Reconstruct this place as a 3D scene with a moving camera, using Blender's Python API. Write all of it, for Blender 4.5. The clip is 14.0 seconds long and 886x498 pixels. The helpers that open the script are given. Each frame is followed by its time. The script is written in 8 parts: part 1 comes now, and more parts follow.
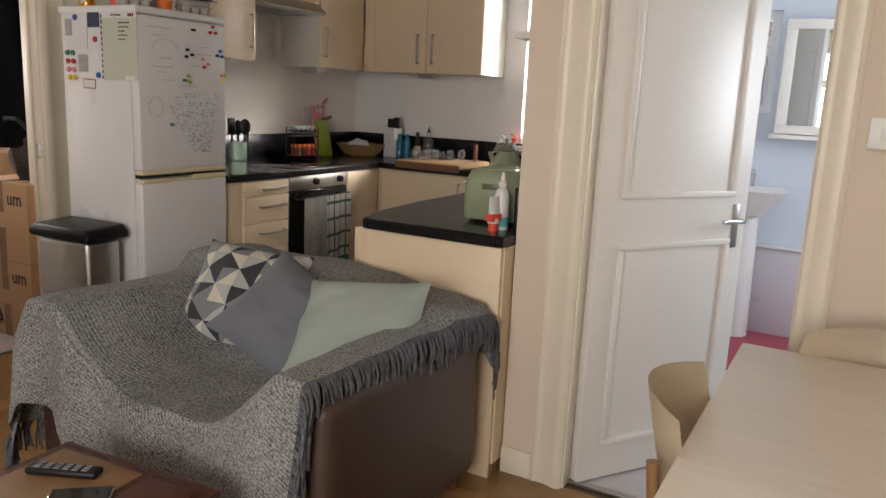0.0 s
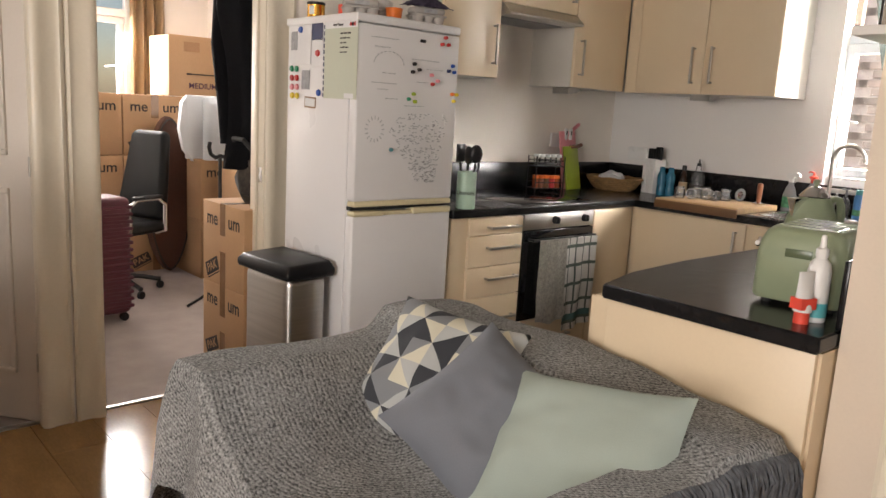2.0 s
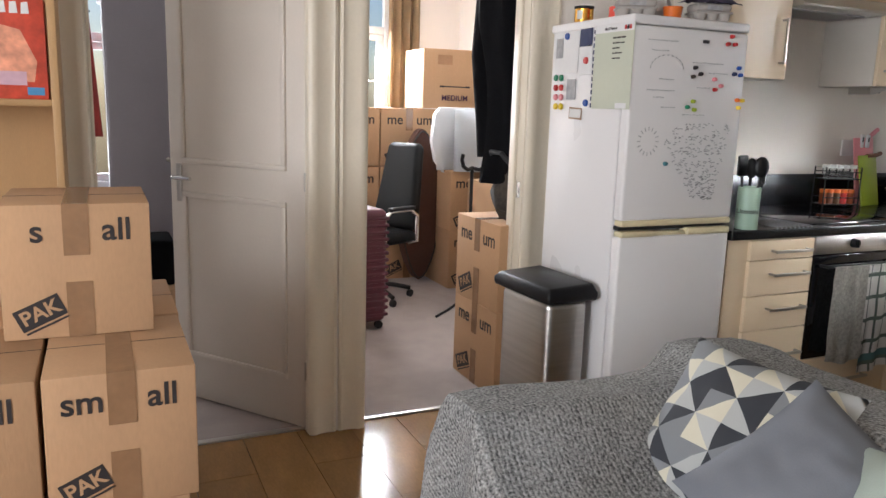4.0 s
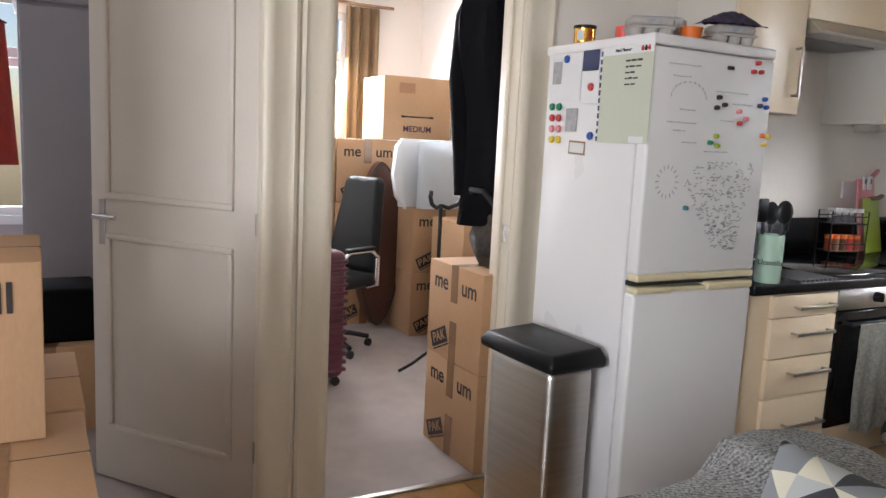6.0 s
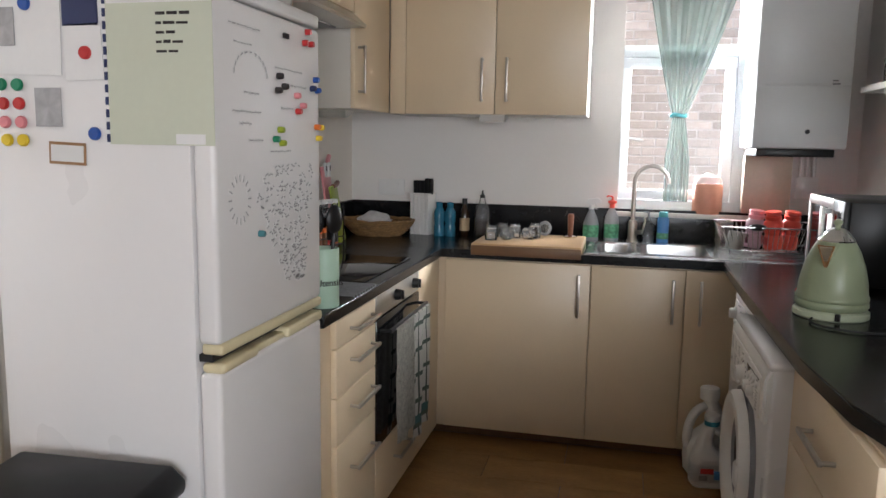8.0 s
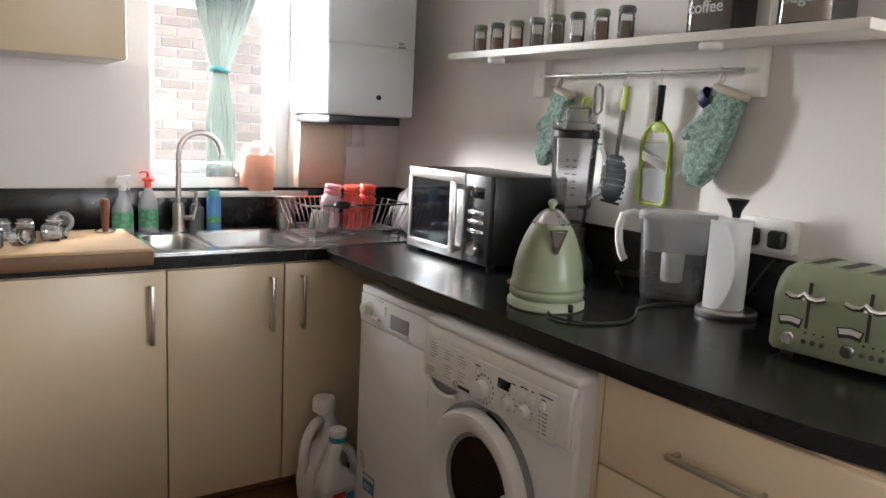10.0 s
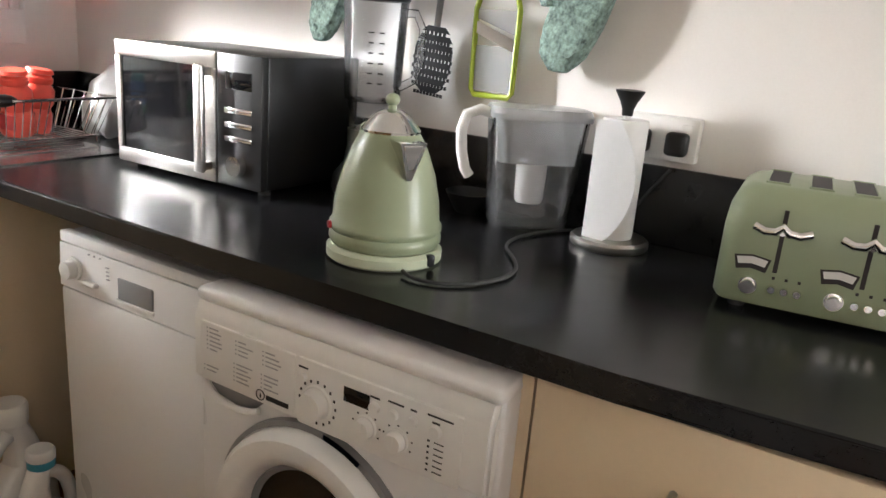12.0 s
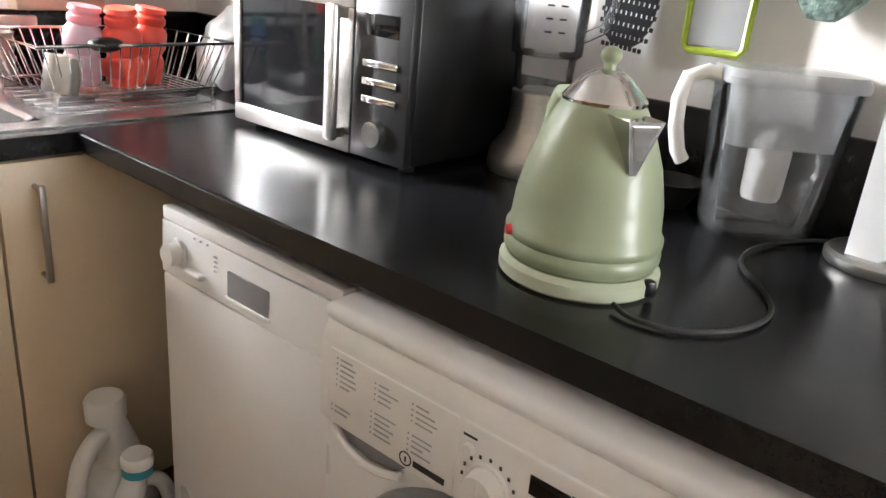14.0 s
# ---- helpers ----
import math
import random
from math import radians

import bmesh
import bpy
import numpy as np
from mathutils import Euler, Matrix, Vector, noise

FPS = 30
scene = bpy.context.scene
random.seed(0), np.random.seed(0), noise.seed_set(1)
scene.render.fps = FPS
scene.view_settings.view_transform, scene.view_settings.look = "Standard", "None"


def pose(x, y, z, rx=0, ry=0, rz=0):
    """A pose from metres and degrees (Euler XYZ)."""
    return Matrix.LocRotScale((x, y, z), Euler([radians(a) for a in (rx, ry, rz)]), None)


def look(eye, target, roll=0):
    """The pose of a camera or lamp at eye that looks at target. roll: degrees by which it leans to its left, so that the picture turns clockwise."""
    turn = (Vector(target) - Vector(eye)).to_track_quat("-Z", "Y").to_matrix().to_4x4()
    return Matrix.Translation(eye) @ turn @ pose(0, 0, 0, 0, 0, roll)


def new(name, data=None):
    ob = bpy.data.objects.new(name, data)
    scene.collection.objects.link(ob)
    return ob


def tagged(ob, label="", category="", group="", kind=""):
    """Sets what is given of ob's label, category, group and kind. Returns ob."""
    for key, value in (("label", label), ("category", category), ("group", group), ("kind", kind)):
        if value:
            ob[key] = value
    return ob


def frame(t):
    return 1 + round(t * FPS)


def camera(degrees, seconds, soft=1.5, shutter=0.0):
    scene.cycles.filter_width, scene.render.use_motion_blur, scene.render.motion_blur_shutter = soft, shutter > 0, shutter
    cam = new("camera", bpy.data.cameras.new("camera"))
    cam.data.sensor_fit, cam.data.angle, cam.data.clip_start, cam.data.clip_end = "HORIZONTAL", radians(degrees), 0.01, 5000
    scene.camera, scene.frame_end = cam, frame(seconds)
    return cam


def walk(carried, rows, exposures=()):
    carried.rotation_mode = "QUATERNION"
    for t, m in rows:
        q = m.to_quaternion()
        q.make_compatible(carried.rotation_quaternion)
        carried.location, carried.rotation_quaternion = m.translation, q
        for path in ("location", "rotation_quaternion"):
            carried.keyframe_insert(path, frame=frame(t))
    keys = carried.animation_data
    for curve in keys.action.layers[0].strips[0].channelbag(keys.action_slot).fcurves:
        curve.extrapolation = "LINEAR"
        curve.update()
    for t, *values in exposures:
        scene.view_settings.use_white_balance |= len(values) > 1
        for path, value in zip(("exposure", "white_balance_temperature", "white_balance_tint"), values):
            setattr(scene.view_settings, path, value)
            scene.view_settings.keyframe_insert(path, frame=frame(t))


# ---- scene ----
cam = camera(60.8, 14.0)
PATH = [
    (0, (0.734, 0.612, 1.358), (-0.208, 2.331, 0.964), 2.7),
    (0.5, (0.673, 0.75, 1.347), (-0.47, 2.349, 0.978), 2.3),
    (1, (0.554, 0.923, 1.346), (-0.554, 2.548, 0.983), 3.0),
    (1.5, (0.442, 1.095, 1.339), (-0.771, 2.643, 0.973), 3.0),
    (2, (0.323, 1.242, 1.341), (-1.139, 2.558, 0.981), 3.3),
    (2.5, (0.202, 1.248, 1.359), (-1.361, 2.448, 1.014), 1.7),
    (3, (0.129, 1.24, 1.358), (-1.491, 2.356, 0.999), 1.1),
    (3.5, (0.075, 1.251, 1.355), (-1.665, 2.154, 0.96), 1.5),
    (3.7, (0.077, 1.243, 1.355), (-1.701, 2.072, 0.968), 1.5),
    (5.8, (-0.348, 1.35, 1.362), (-2.148, 2.167, 1.061), 3.1),
    (6, (-0.424, 1.34, 1.343), (-2.161, 2.29, 1.061), 2.8),
    (6.5, (-0.705, 1.379, 1.363), (-2.255, 2.612, 1.088), 2.1),
    (7, (-0.953, 1.422, 1.379), (-2.143, 3.008, 1.119), 1.8),
    (7.5, (-1.191, 1.475, 1.389), (-1.959, 3.302, 1.123), 0.7),
    (7.7, (-1.262, 1.527, 1.381), (-1.9, 3.402, 1.102), 0.7),
    (9.8, (-2.104, 2.427, 1.373), (-1.168, 4.162, 1.04), 2.7),
    (10, (-2.107, 2.52, 1.354), (-0.991, 4.148, 1.031), 2.9),
    (10.5, (-2.096, 2.752, 1.364), (-0.626, 4.077, 1.076), 3.0),
    (11, (-1.97, 2.924, 1.361), (-0.342, 4.052, 1.079), 3.2),
    (11.5, (-1.859, 3.077, 1.315), (-0.192, 4.118, 0.945), 3.9),
    (12, (-1.817, 3.226, 1.295), (-0.171, 4.21, 0.728), 4.7),
    (12.5, (-1.83, 3.281, 1.257), (-0.242, 4.238, 0.506), 6.1),
    (13, (-1.822, 3.318, 1.243), (-0.288, 4.297, 0.412), 6.5),
    (13.5, (-1.774, 3.412, 1.227), (-0.28, 4.457, 0.406), 6.2),
    (14, (-1.587, 3.54, 1.252), (-0.127, 4.711, 0.547), 5.3),
]
walk(cam, [(t, look(eye, target, roll)) for t, eye, target, roll in PATH], [(0, -0.05, 6600, 13), (1.5, 0.25, 6800, 14), (2.5, 0.7, 6400, 12), (3.5, 0.7, 5950, 11), (6.5, 0.7, 5750, 10), (7.7, 0.5, 5850, 10), (9.8, 0.8, 6050, 10), (11.0, 1.0, 6100, 10), (11.6, 1.2, 6100, 10), (12.6, 1.95, 6300, 11), (13.5, 2.1, 6150, 11), (14.0, 1.75, 6050, 10)])

# ---- light ----
world = bpy.data.worlds.new("sky")
scene.world = world
world.use_nodes = True
wn = world.node_tree
sky = wn.nodes.new("ShaderNodeTexSky")
sky.sky_type = 'NISHITA'
sky.sun_disc = False
sky.sun_elevation = radians(38)
sky.sun_rotation = radians(240)
wn.links.new(sky.outputs[0], wn.nodes["Background"].inputs[0])
wn.nodes["Background"].inputs[1].default_value = 0.05


def area_light(name, m, sx, sy, watts, colour):
    d = bpy.data.lights.new(name, 'AREA')
    d.shape, d.size, d.size_y, d.energy, d.color = 'RECTANGLE', sx, sy, watts, colour
    ob = new(name, d)
    ob.matrix_world = m
    return ob


DAY = (1.0, 0.97, 0.93)
sun = bpy.data.lights.new("sun", 'SUN')
sun.energy, sun.angle, sun.color = 1.0, radians(1.5), (1.0, 0.95, 0.87)
sun_ob = new("sun", sun)
sun_ob.matrix_world = look((-8.5, -5.0, 8.2), (0, 0, 0))
# window daylight: kitchen, box room, bedroom, living room; the bathroom one is added fill
area_light("kitchen_window_light", look((-2.3, 7.2, 2.2), (-1.05, 5.5, 1.6)), 1.1, 1.6, 124, DAY).data.spread = radians(60)
area_light("kitchen_window_light", look((0.5, 7.2, 2.2), (-1.2, 5.5, 1.6)), 1.1, 1.6, 104, DAY).data.spread = radians(60)
area_light("box_room_window_light", look((-6.33, 3.05, 1.75), (-3.6, 2.6, 0.0)), 0.95, 1.05, 105, DAY)
area_light("living_window_light", look((0.3, -1.93, 1.52), (-1.2, 2.5, 1.0)), 2.3, 1.4, 108, DAY)
area_light("bathroom_window_light", look((2.03, 4.45, 1.6), (0.3, 5.2, 1.0)), 0.85, 0.95, 44, (0.85, 0.93, 1.0))
area_light("bedroom_window_light", look((-5.93, 0.65, 1.45), (-3.6, 1.2, 0.9)), 1.6, 1.4, 40, DAY)


# ---- materials ----
def material(name, colour, rough=0.6, metal=0.0, vary=0.12, scale=6.0, bump=0.0, grain=60.0, coat=0.0, stretch=(1, 1, 1), rand=0.0, spec=0.5):
    m = bpy.data.materials.new(name)
    m.use_nodes = True
    nt = m.node_tree
    b = nt.nodes["Principled BSDF"]
    b.inputs["Roughness"].default_value = rough
    b.inputs["Metallic"].default_value = metal
    b.inputs["Coat Weight"].default_value = coat
    b.inputs["Specular IOR Level"].default_value = spec
    tc = nt.nodes.new("ShaderNodeTexCoord")
    mp = nt.nodes.new("ShaderNodeMapping")
    mp.inputs["Scale"].default_value = stretch
    nt.links.new(tc.outputs["Object"], mp.inputs[0])
    n1 = nt.nodes.new("ShaderNodeTexNoise")
    n1.inputs["Scale"].default_value = scale
    n1.inputs["Detail"].default_value = 4
    n2 = nt.nodes.new("ShaderNodeTexNoise")
    n2.inputs["Scale"].default_value = grain
    n2.inputs["Detail"].default_value = 3
    nt.links.new(mp.outputs[0], n1.inputs[0])
    nt.links.new(mp.outputs[0], n2.inputs[0])
    mixf = nt.nodes.new("ShaderNodeMath")
    mixf.operation = 'MULTIPLY_ADD'
    mixf.inputs[1].default_value = 0.65
    nt.links.new(n1.outputs[0], mixf.inputs[0])
    sc = nt.nodes.new("ShaderNodeMath")
    sc.operation = 'MULTIPLY'
    sc.inputs[1].default_value = 0.35
    nt.links.new(n2.outputs[0], sc.inputs[0])
    nt.links.new(sc.outputs[0], mixf.inputs[2])
    ramp = nt.nodes.new("ShaderNodeMapRange")
    ramp.inputs[1].default_value, ramp.inputs[2].default_value = 0.3, 0.7
    ramp.inputs[3].default_value, ramp.inputs[4].default_value = 1 - vary, 1 + vary
    nt.links.new(mixf.outputs[0], ramp.inputs[0])
    val = ramp.outputs[0]
    if rand:
        oi = nt.nodes.new("ShaderNodeObjectInfo")
        rr = nt.nodes.new("ShaderNodeMapRange")
        rr.inputs[3].default_value, rr.inputs[4].default_value = 1 - rand, 1 + rand
        nt.links.new(oi.outputs["Random"], rr.inputs[0])
        mu = nt.nodes.new("ShaderNodeMath")
        mu.operation = 'MULTIPLY'
        nt.links.new(val, mu.inputs[0])
        nt.links.new(rr.outputs[0], mu.inputs[1])
        val = mu.outputs[0]
    vm = nt.nodes.new("ShaderNodeVectorMath")
    vm.operation = 'SCALE'
    vm.inputs[0].default_value = colour
    nt.links.new(val, vm.inputs["Scale"])
    nt.links.new(vm.outputs[0], b.inputs["Base Color"])
    rv = nt.nodes.new("ShaderNodeMapRange")
    rv.inputs[1].default_value, rv.inputs[2].default_value = 0.3, 0.7
    rv.inputs[3].default_value, rv.inputs[4].default_value = max(0.02, rough * 0.88), min(1, rough * 1.12)
    nt.links.new(n1.outputs[0], rv.inputs[0])
    nt.links.new(rv.outputs[0], b.inputs["Roughness"])
    if bump:
        bp = nt.nodes.new("ShaderNodeBump")
        bp.inputs["Strength"].default_value = bump
        bp.inputs["Distance"].default_value = 0.004
        nt.links.new(n2.outputs[0], bp.inputs["Height"])
        nt.links.new(bp.outputs[0], b.inputs["Normal"])
    return m


def glass_material(name, colour=(1, 1, 1), rough=0.0, ior=1.45, body=0.04):
    """Thin clear stuff: lets light straight through, with a gloss and a little body of its own."""
    m = bpy.data.materials.new(name)
    m.use_nodes = True
    nt = m.node_tree
    b = nt.nodes["Principled BSDF"]
    b.inputs["Base Color"].default_value = (*colour, 1)
    b.inputs["Roughness"].default_value = 0.3
    tr = nt.nodes.new("ShaderNodeBsdfTransparent")
    tr.inputs[0].default_value = (*[c ** 0.35 for c in colour], 1)
    gl = nt.nodes.new("ShaderNodeBsdfGlossy")
    gl.inputs["Roughness"].default_value = max(0.02, rough)
    fr = nt.nodes.new("ShaderNodeFresnel")
    fr.inputs[0].default_value = ior
    m1 = nt.nodes.new("ShaderNodeMixShader")
    m1.inputs[0].default_value = body
    m2 = nt.nodes.new("ShaderNodeMixShader")
    nt.links.new(tr.outputs[0], m1.inputs[1])
    nt.links.new(b.outputs[0], m1.inputs[2])
    nt.links.new(fr.outputs[0], m2.inputs[0])
    nt.links.new(m1.outputs[0], m2.inputs[1])
    nt.links.new(gl.outputs[0], m2.inputs[2])
    nt.links.new(m2.outputs[0], nt.nodes["Material Output"].inputs[0])
    return m


M = {}
M["wall"] = material("wall_paint", (0.79, 0.735, 0.665), 0.75, vary=0.03, scale=2.5, bump=0.08, grain=180)
M["beige_wall"] = material("beige_wall_paint", (0.68, 0.58, 0.47), 0.7, vary=0.04, scale=2.5, bump=0.08, grain=180)
M["kwall"] = material("kitchen_wall_paint", (0.80, 0.77, 0.74), 0.7, vary=0.03, scale=2.5, bump=0.08, grain=180)
M["white_paint"] = material("white_gloss_paint", (0.80, 0.77, 0.72), 0.35, vary=0.03, scale=3, bump=0.05, grain=90)
M["cream_paint"] = material("cream_gloss_paint", (0.76, 0.69, 0.56), 0.38, vary=0.05, scale=3, bump=0.05, grain=90)
M["ceiling"] = material("ceiling_paint", (0.84, 0.83, 0.80), 0.85, vary=0.03, bump=0.06, grain=150)
M["bath_wall"] = material("bathroom_paint", (0.62, 0.67, 0.76), 0.6, vary=0.03)
M["carpet"] = material("grey_beige_carpet", (0.36, 0.31, 0.29), 0.95, vary=0.15, scale=7, bump=0.5, grain=420)
M["floor"] = material("brown_vinyl", (0.27, 0.145, 0.052), 0.15, vary=0.22, scale=3, bump=0.03, grain=40, rand=0.10, stretch=(1, 3, 1))
M["joint"] = material("floor_joint", (0.10, 0.06, 0.03), 0.5, vary=0.1)
M["cream"] = material("cream_laminate", (0.72, 0.58, 0.40), 0.35, vary=0.03, scale=4, grain=120)
M["cream_wall_unit"] = M["cream"]
M["worktop"] = material("black_worktop", (0.009, 0.009, 0.010), 0.24, spec=0.32, vary=0.12, scale=30, grain=400)
M["fridge"] = material("white_enamel", (0.78, 0.77, 0.77), 0.30, vary=0.012, scale=2)
M["white_plastic"] = material("white_plastic", (0.78, 0.77, 0.75), 0.35, vary=0.03)
M["grey_plastic"] = material("grey_plastic", (0.24, 0.24, 0.25), 0.45, vary=0.05)
M["steel"] = material("brushed_steel", (0.55, 0.54, 0.52), 0.32, 1.0, vary=0.12, scale=3, bump=0.05, grain=80, stretch=(1, 1, 30))
M["chrome"] = material("chrome", (0.75, 0.75, 0.75), 0.1, 1.0, vary=0.05)
M["nickel"] = material("satin_nickel", (0.50, 0.47, 0.43), 0.33, 1.0, vary=0.06)
M["black_plastic"] = material("black_plastic", (0.010, 0.010, 0.011), 0.38, spec=0.35, vary=0.2)
M["black_gloss"] = material("black_glass_face", (0.006, 0.006, 0.007), 0.06, vary=0.1)
M["rubber"] = material("dark_rubber", (0.02, 0.02, 0.02), 0.7)
M["cardboard"] = material("cardboard", (0.46, 0.28, 0.15), 0.8, vary=0.10, scale=5, bump=0.1, grain=160, stretch=(1, 1, 0.3), rand=0.12)
M["tape"] = material("parcel_tape", (0.26, 0.15, 0.08), 0.22, vary=0.12, scale=14, bump=0.2, grain=60)
M["ink"] = material("black_ink", (0.025, 0.02, 0.02), 0.7)
M["sofa_leather"] = material("brown_leather", (0.055, 0.032, 0.022), 0.45, vary=0.2, bump=0.25, grain=150)
M["green"] = material("sage_green_enamel", (0.27, 0.315, 0.20), 0.38, vary=0.03, coat=0.15)
M["table"] = material("pale_laminate", (0.84, 0.76, 0.65), 0.32, vary=0.05, stretch=(1, 8, 1))
M["wood"] = material("pale_wood", (0.45, 0.29, 0.14), 0.5, vary=0.18, scale=3, stretch=(1, 1, 10), bump=0.05)

M["bath_floor"] = material("bathroom_tile", (0.55, 0.53, 0.52), 0.2, vary=0.06)
M["bed_wall"] = material("lilac_grey_paint", (0.45, 0.43, 0.46), 0.75, vary=0.04, bump=0.05, grain=150)
M["door_warm"] = material("aged_white_gloss", (0.66, 0.60, 0.53), 0.35, vary=0.04, scale=3, bump=0.05, grain=90)
M["frame_white"] = material("white_frame", (0.80, 0.83, 0.86), 0.35, vary=0.02)
M["bin_lid"] = material("matt_black_plastic", (0.007, 0.007, 0.008), 0.42, spec=0.22, vary=0.1)
# kept dark so the added outer leaf returns little lamp light
M["bounce_stop"] = material("soot_brown_brick", (0.16, 0.11, 0.08), 0.9, vary=0.2, scale=9, bump=0.2)
M["microwave_black"] = material("satin_black_steel", (0.007, 0.007, 0.008), 0.34, vary=0.1, spec=0.3)
# brick and mortar colours lightened to make the yard wall bright
M["mortar"] = material("mortar", (0.80, 0.79, 0.77), 0.9, vary=0.1)
M["brick"] = material("pale_brick", (0.66, 0.62, 0.58), 0.85, vary=0.15, scale=9, bump=0.3, grain=120, rand=0.2)
M["paving"] = material("paving", (0.42, 0.41, 0.39), 0.9, vary=0.15, scale=1)
M["pane"] = glass_material("window_glass", (0.98, 0.99, 1.0), 0.0, 1.15, 0.0)
M["clear_plastic"] = glass_material("clear_plastic", (0.95, 0.97, 1.0), 0.05, 1.3, 0.07)
M["clear_glass"] = glass_material("clear_glass", (0.96, 0.97, 0.98), 0.02, 1.35, 0.08)
M["blue_glass"] = glass_material("blue_plastic", (0.12, 0.45, 0.62), 0.05, 1.4, 0.3)
M["oven_glass"] = material("oven_glass", (0.008, 0.008, 0.009), 0.07, vary=0.1)
M["yellowed"] = material("yellowed_plastic", (0.70, 0.62, 0.40), 0.4, vary=0.06)
M["paper"] = material("white_paper", (0.76, 0.76, 0.76), 0.7, vary=0.03)
M["green_paper"] = material("pale_green_paper", (0.56, 0.59, 0.48), 0.7, vary=0.03)
M["grey_print"] = material("grey_print", (0.38, 0.38, 0.39), 0.7, vary=0.25, scale=40)
M["navy"] = material("navy_card", (0.02, 0.03, 0.10), 0.5)
M["red"] = material("red_plastic", (0.48, 0.03, 0.03), 0.3)
M["pink"] = material("pink_plastic", (0.72, 0.25, 0.28), 0.35, vary=0.05)
M["yellow"] = material("yellow_plastic", (0.75, 0.55, 0.03), 0.4)
M["mgreen"] = material("green_plastic", (0.02, 0.22, 0.11), 0.4)
M["lime"] = material("lime_plastic", (0.33, 0.42, 0.03), 0.4, vary=0.05)
M["blue"] = material("blue_plastic_solid", (0.02, 0.08, 0.35), 0.35)
M["teal"] = material("teal_ink", (0.07, 0.22, 0.25), 0.6)
M["orange"] = material("orange_plastic", (0.75, 0.17, 0.02), 0.4)
M["hot_red"] = material("coral_red_plastic", (0.75, 0.08, 0.05), 0.3)
M["gold"] = material("gold_tin", (0.75, 0.40, 0.07), 0.25, 1.0, vary=0.1)
M["egg_card"] = material("egg_carton_pulp", (0.42, 0.39, 0.36), 0.9, vary=0.1, bump=0.3)
M["plum_cloth"] = material("plum_check_cloth", (0.10, 0.08, 0.13), 0.9, vary=0.4, scale=60)
M["sage_cloth"] = material("sage_green_cotton", (0.33, 0.38, 0.33), 0.9, vary=0.05, bump=0.15, grain=350)
M["grey_cloth"] = material("slate_grey_velvet", (0.15, 0.16, 0.18), 0.8, vary=0.10, bump=0.15, grain=350)
M["c_light"] = material("pale_grey_print", (0.40, 0.41, 0.40), 0.9, vary=0.06, bump=0.15, grain=350)
M["c_mid"] = material("mid_grey_print", (0.20, 0.21, 0.22), 0.9, vary=0.06, bump=0.15, grain=350)
M["c_dark"] = material("charcoal_print", (0.035, 0.038, 0.045), 0.9, vary=0.06, bump=0.15, grain=350)
M["c_cream"] = material("cream_yellow_print", (0.58, 0.55, 0.43), 0.9, vary=0.05, bump=0.15, grain=350)
M["fringe"] = material("grey_fringe", (0.10, 0.105, 0.115), 0.95, vary=0.5, scale=30)
M["towel_white"] = material("white_cotton", (0.74, 0.72, 0.68), 0.95, vary=0.06, bump=0.4, grain=300)
M["towel_grey"] = material("grey_terry", (0.46, 0.44, 0.39), 0.95, vary=0.35, scale=70, bump=0.8, grain=220)
M["black_cloth"] = material("black_coat_cloth", (0.005, 0.005, 0.006), 0.95, spec=0.08, vary=0.4, scale=18, bump=0.3, grain=120)
M["camo"] = material("dark_camouflage_cloth", (0.045, 0.036, 0.028), 0.9, vary=0.85, scale=9, bump=0.3)
M["maroon"] = material("maroon_shell", (0.085, 0.010, 0.025), 0.35, vary=0.1)
M["brown_case"] = material("brown_fabric_case", (0.075, 0.028, 0.016), 0.8, vary=0.2, bump=0.2)
M["foam"] = material("white_foam_sheet", (0.80, 0.83, 0.86), 0.6, vary=0.03)
M["curtain_beige"] = material("beige_curtain", (0.42, 0.31, 0.19), 0.9, vary=0.1)
M["wardrobe"] = material("lilac_grey_wardrobe", (0.30, 0.28, 0.31), 0.5, vary=0.04)
M["red_wood"] = material("red_brown_wood", (0.10, 0.025, 0.015), 0.3, vary=0.3, scale=3, stretch=(1, 8, 1))
M["tan_wood"] = material("tan_wood", (0.30, 0.17, 0.08), 0.35, vary=0.25, scale=3, stretch=(1, 8, 1))
M["shelf_wood"] = material("pine_veneer", (0.44, 0.27, 0.12), 0.45, vary=0.12, scale=2, stretch=(6, 6, 1))
M["birch"] = material("birch_ply", (0.74, 0.64, 0.49), 0.4, vary=0.10, scale=2, stretch=(1, 1, 8))
M["terracotta"] = material("peach_candle", (0.62, 0.30, 0.20), 0.5)
M["wicker"] = material("wicker", (0.26, 0.15, 0.06), 0.7, vary=0.4, scale=40, bump=0.6, grain=90)
M["board"] = material("beech_board", (0.50, 0.33, 0.17), 0.5, vary=0.15, scale=3, stretch=(1, 10, 1))
M["pestle"] = material("walnut_wood", (0.20, 0.07, 0.03), 0.45, vary=0.2)
M["sponge"] = material("mint_plastic", (0.42, 0.58, 0.46), 0.45, vary=0.04)
M["tile_beige"] = material("beige_tile", (0.56, 0.46, 0.35), 0.35, vary=0.08)
M["pinkmat"] = material("pink_bath_mat", (0.42, 0.08, 0.12), 0.95, vary=0.12, bump=0.6, grain=250)
M["tub"] = material("tub_panel", (0.62, 0.58, 0.63), 0.3, vary=0.03)
M["plinth"] = material("wood_plinth", (0.17, 0.085, 0.035), 0.5, vary=0.2, scale=4, stretch=(1, 1, 6))
M["carcass"] = material("pale_carcass", (0.62, 0.58, 0.52), 0.4, vary=0.02)
M["plum_stripe"] = M["plum_cloth"]
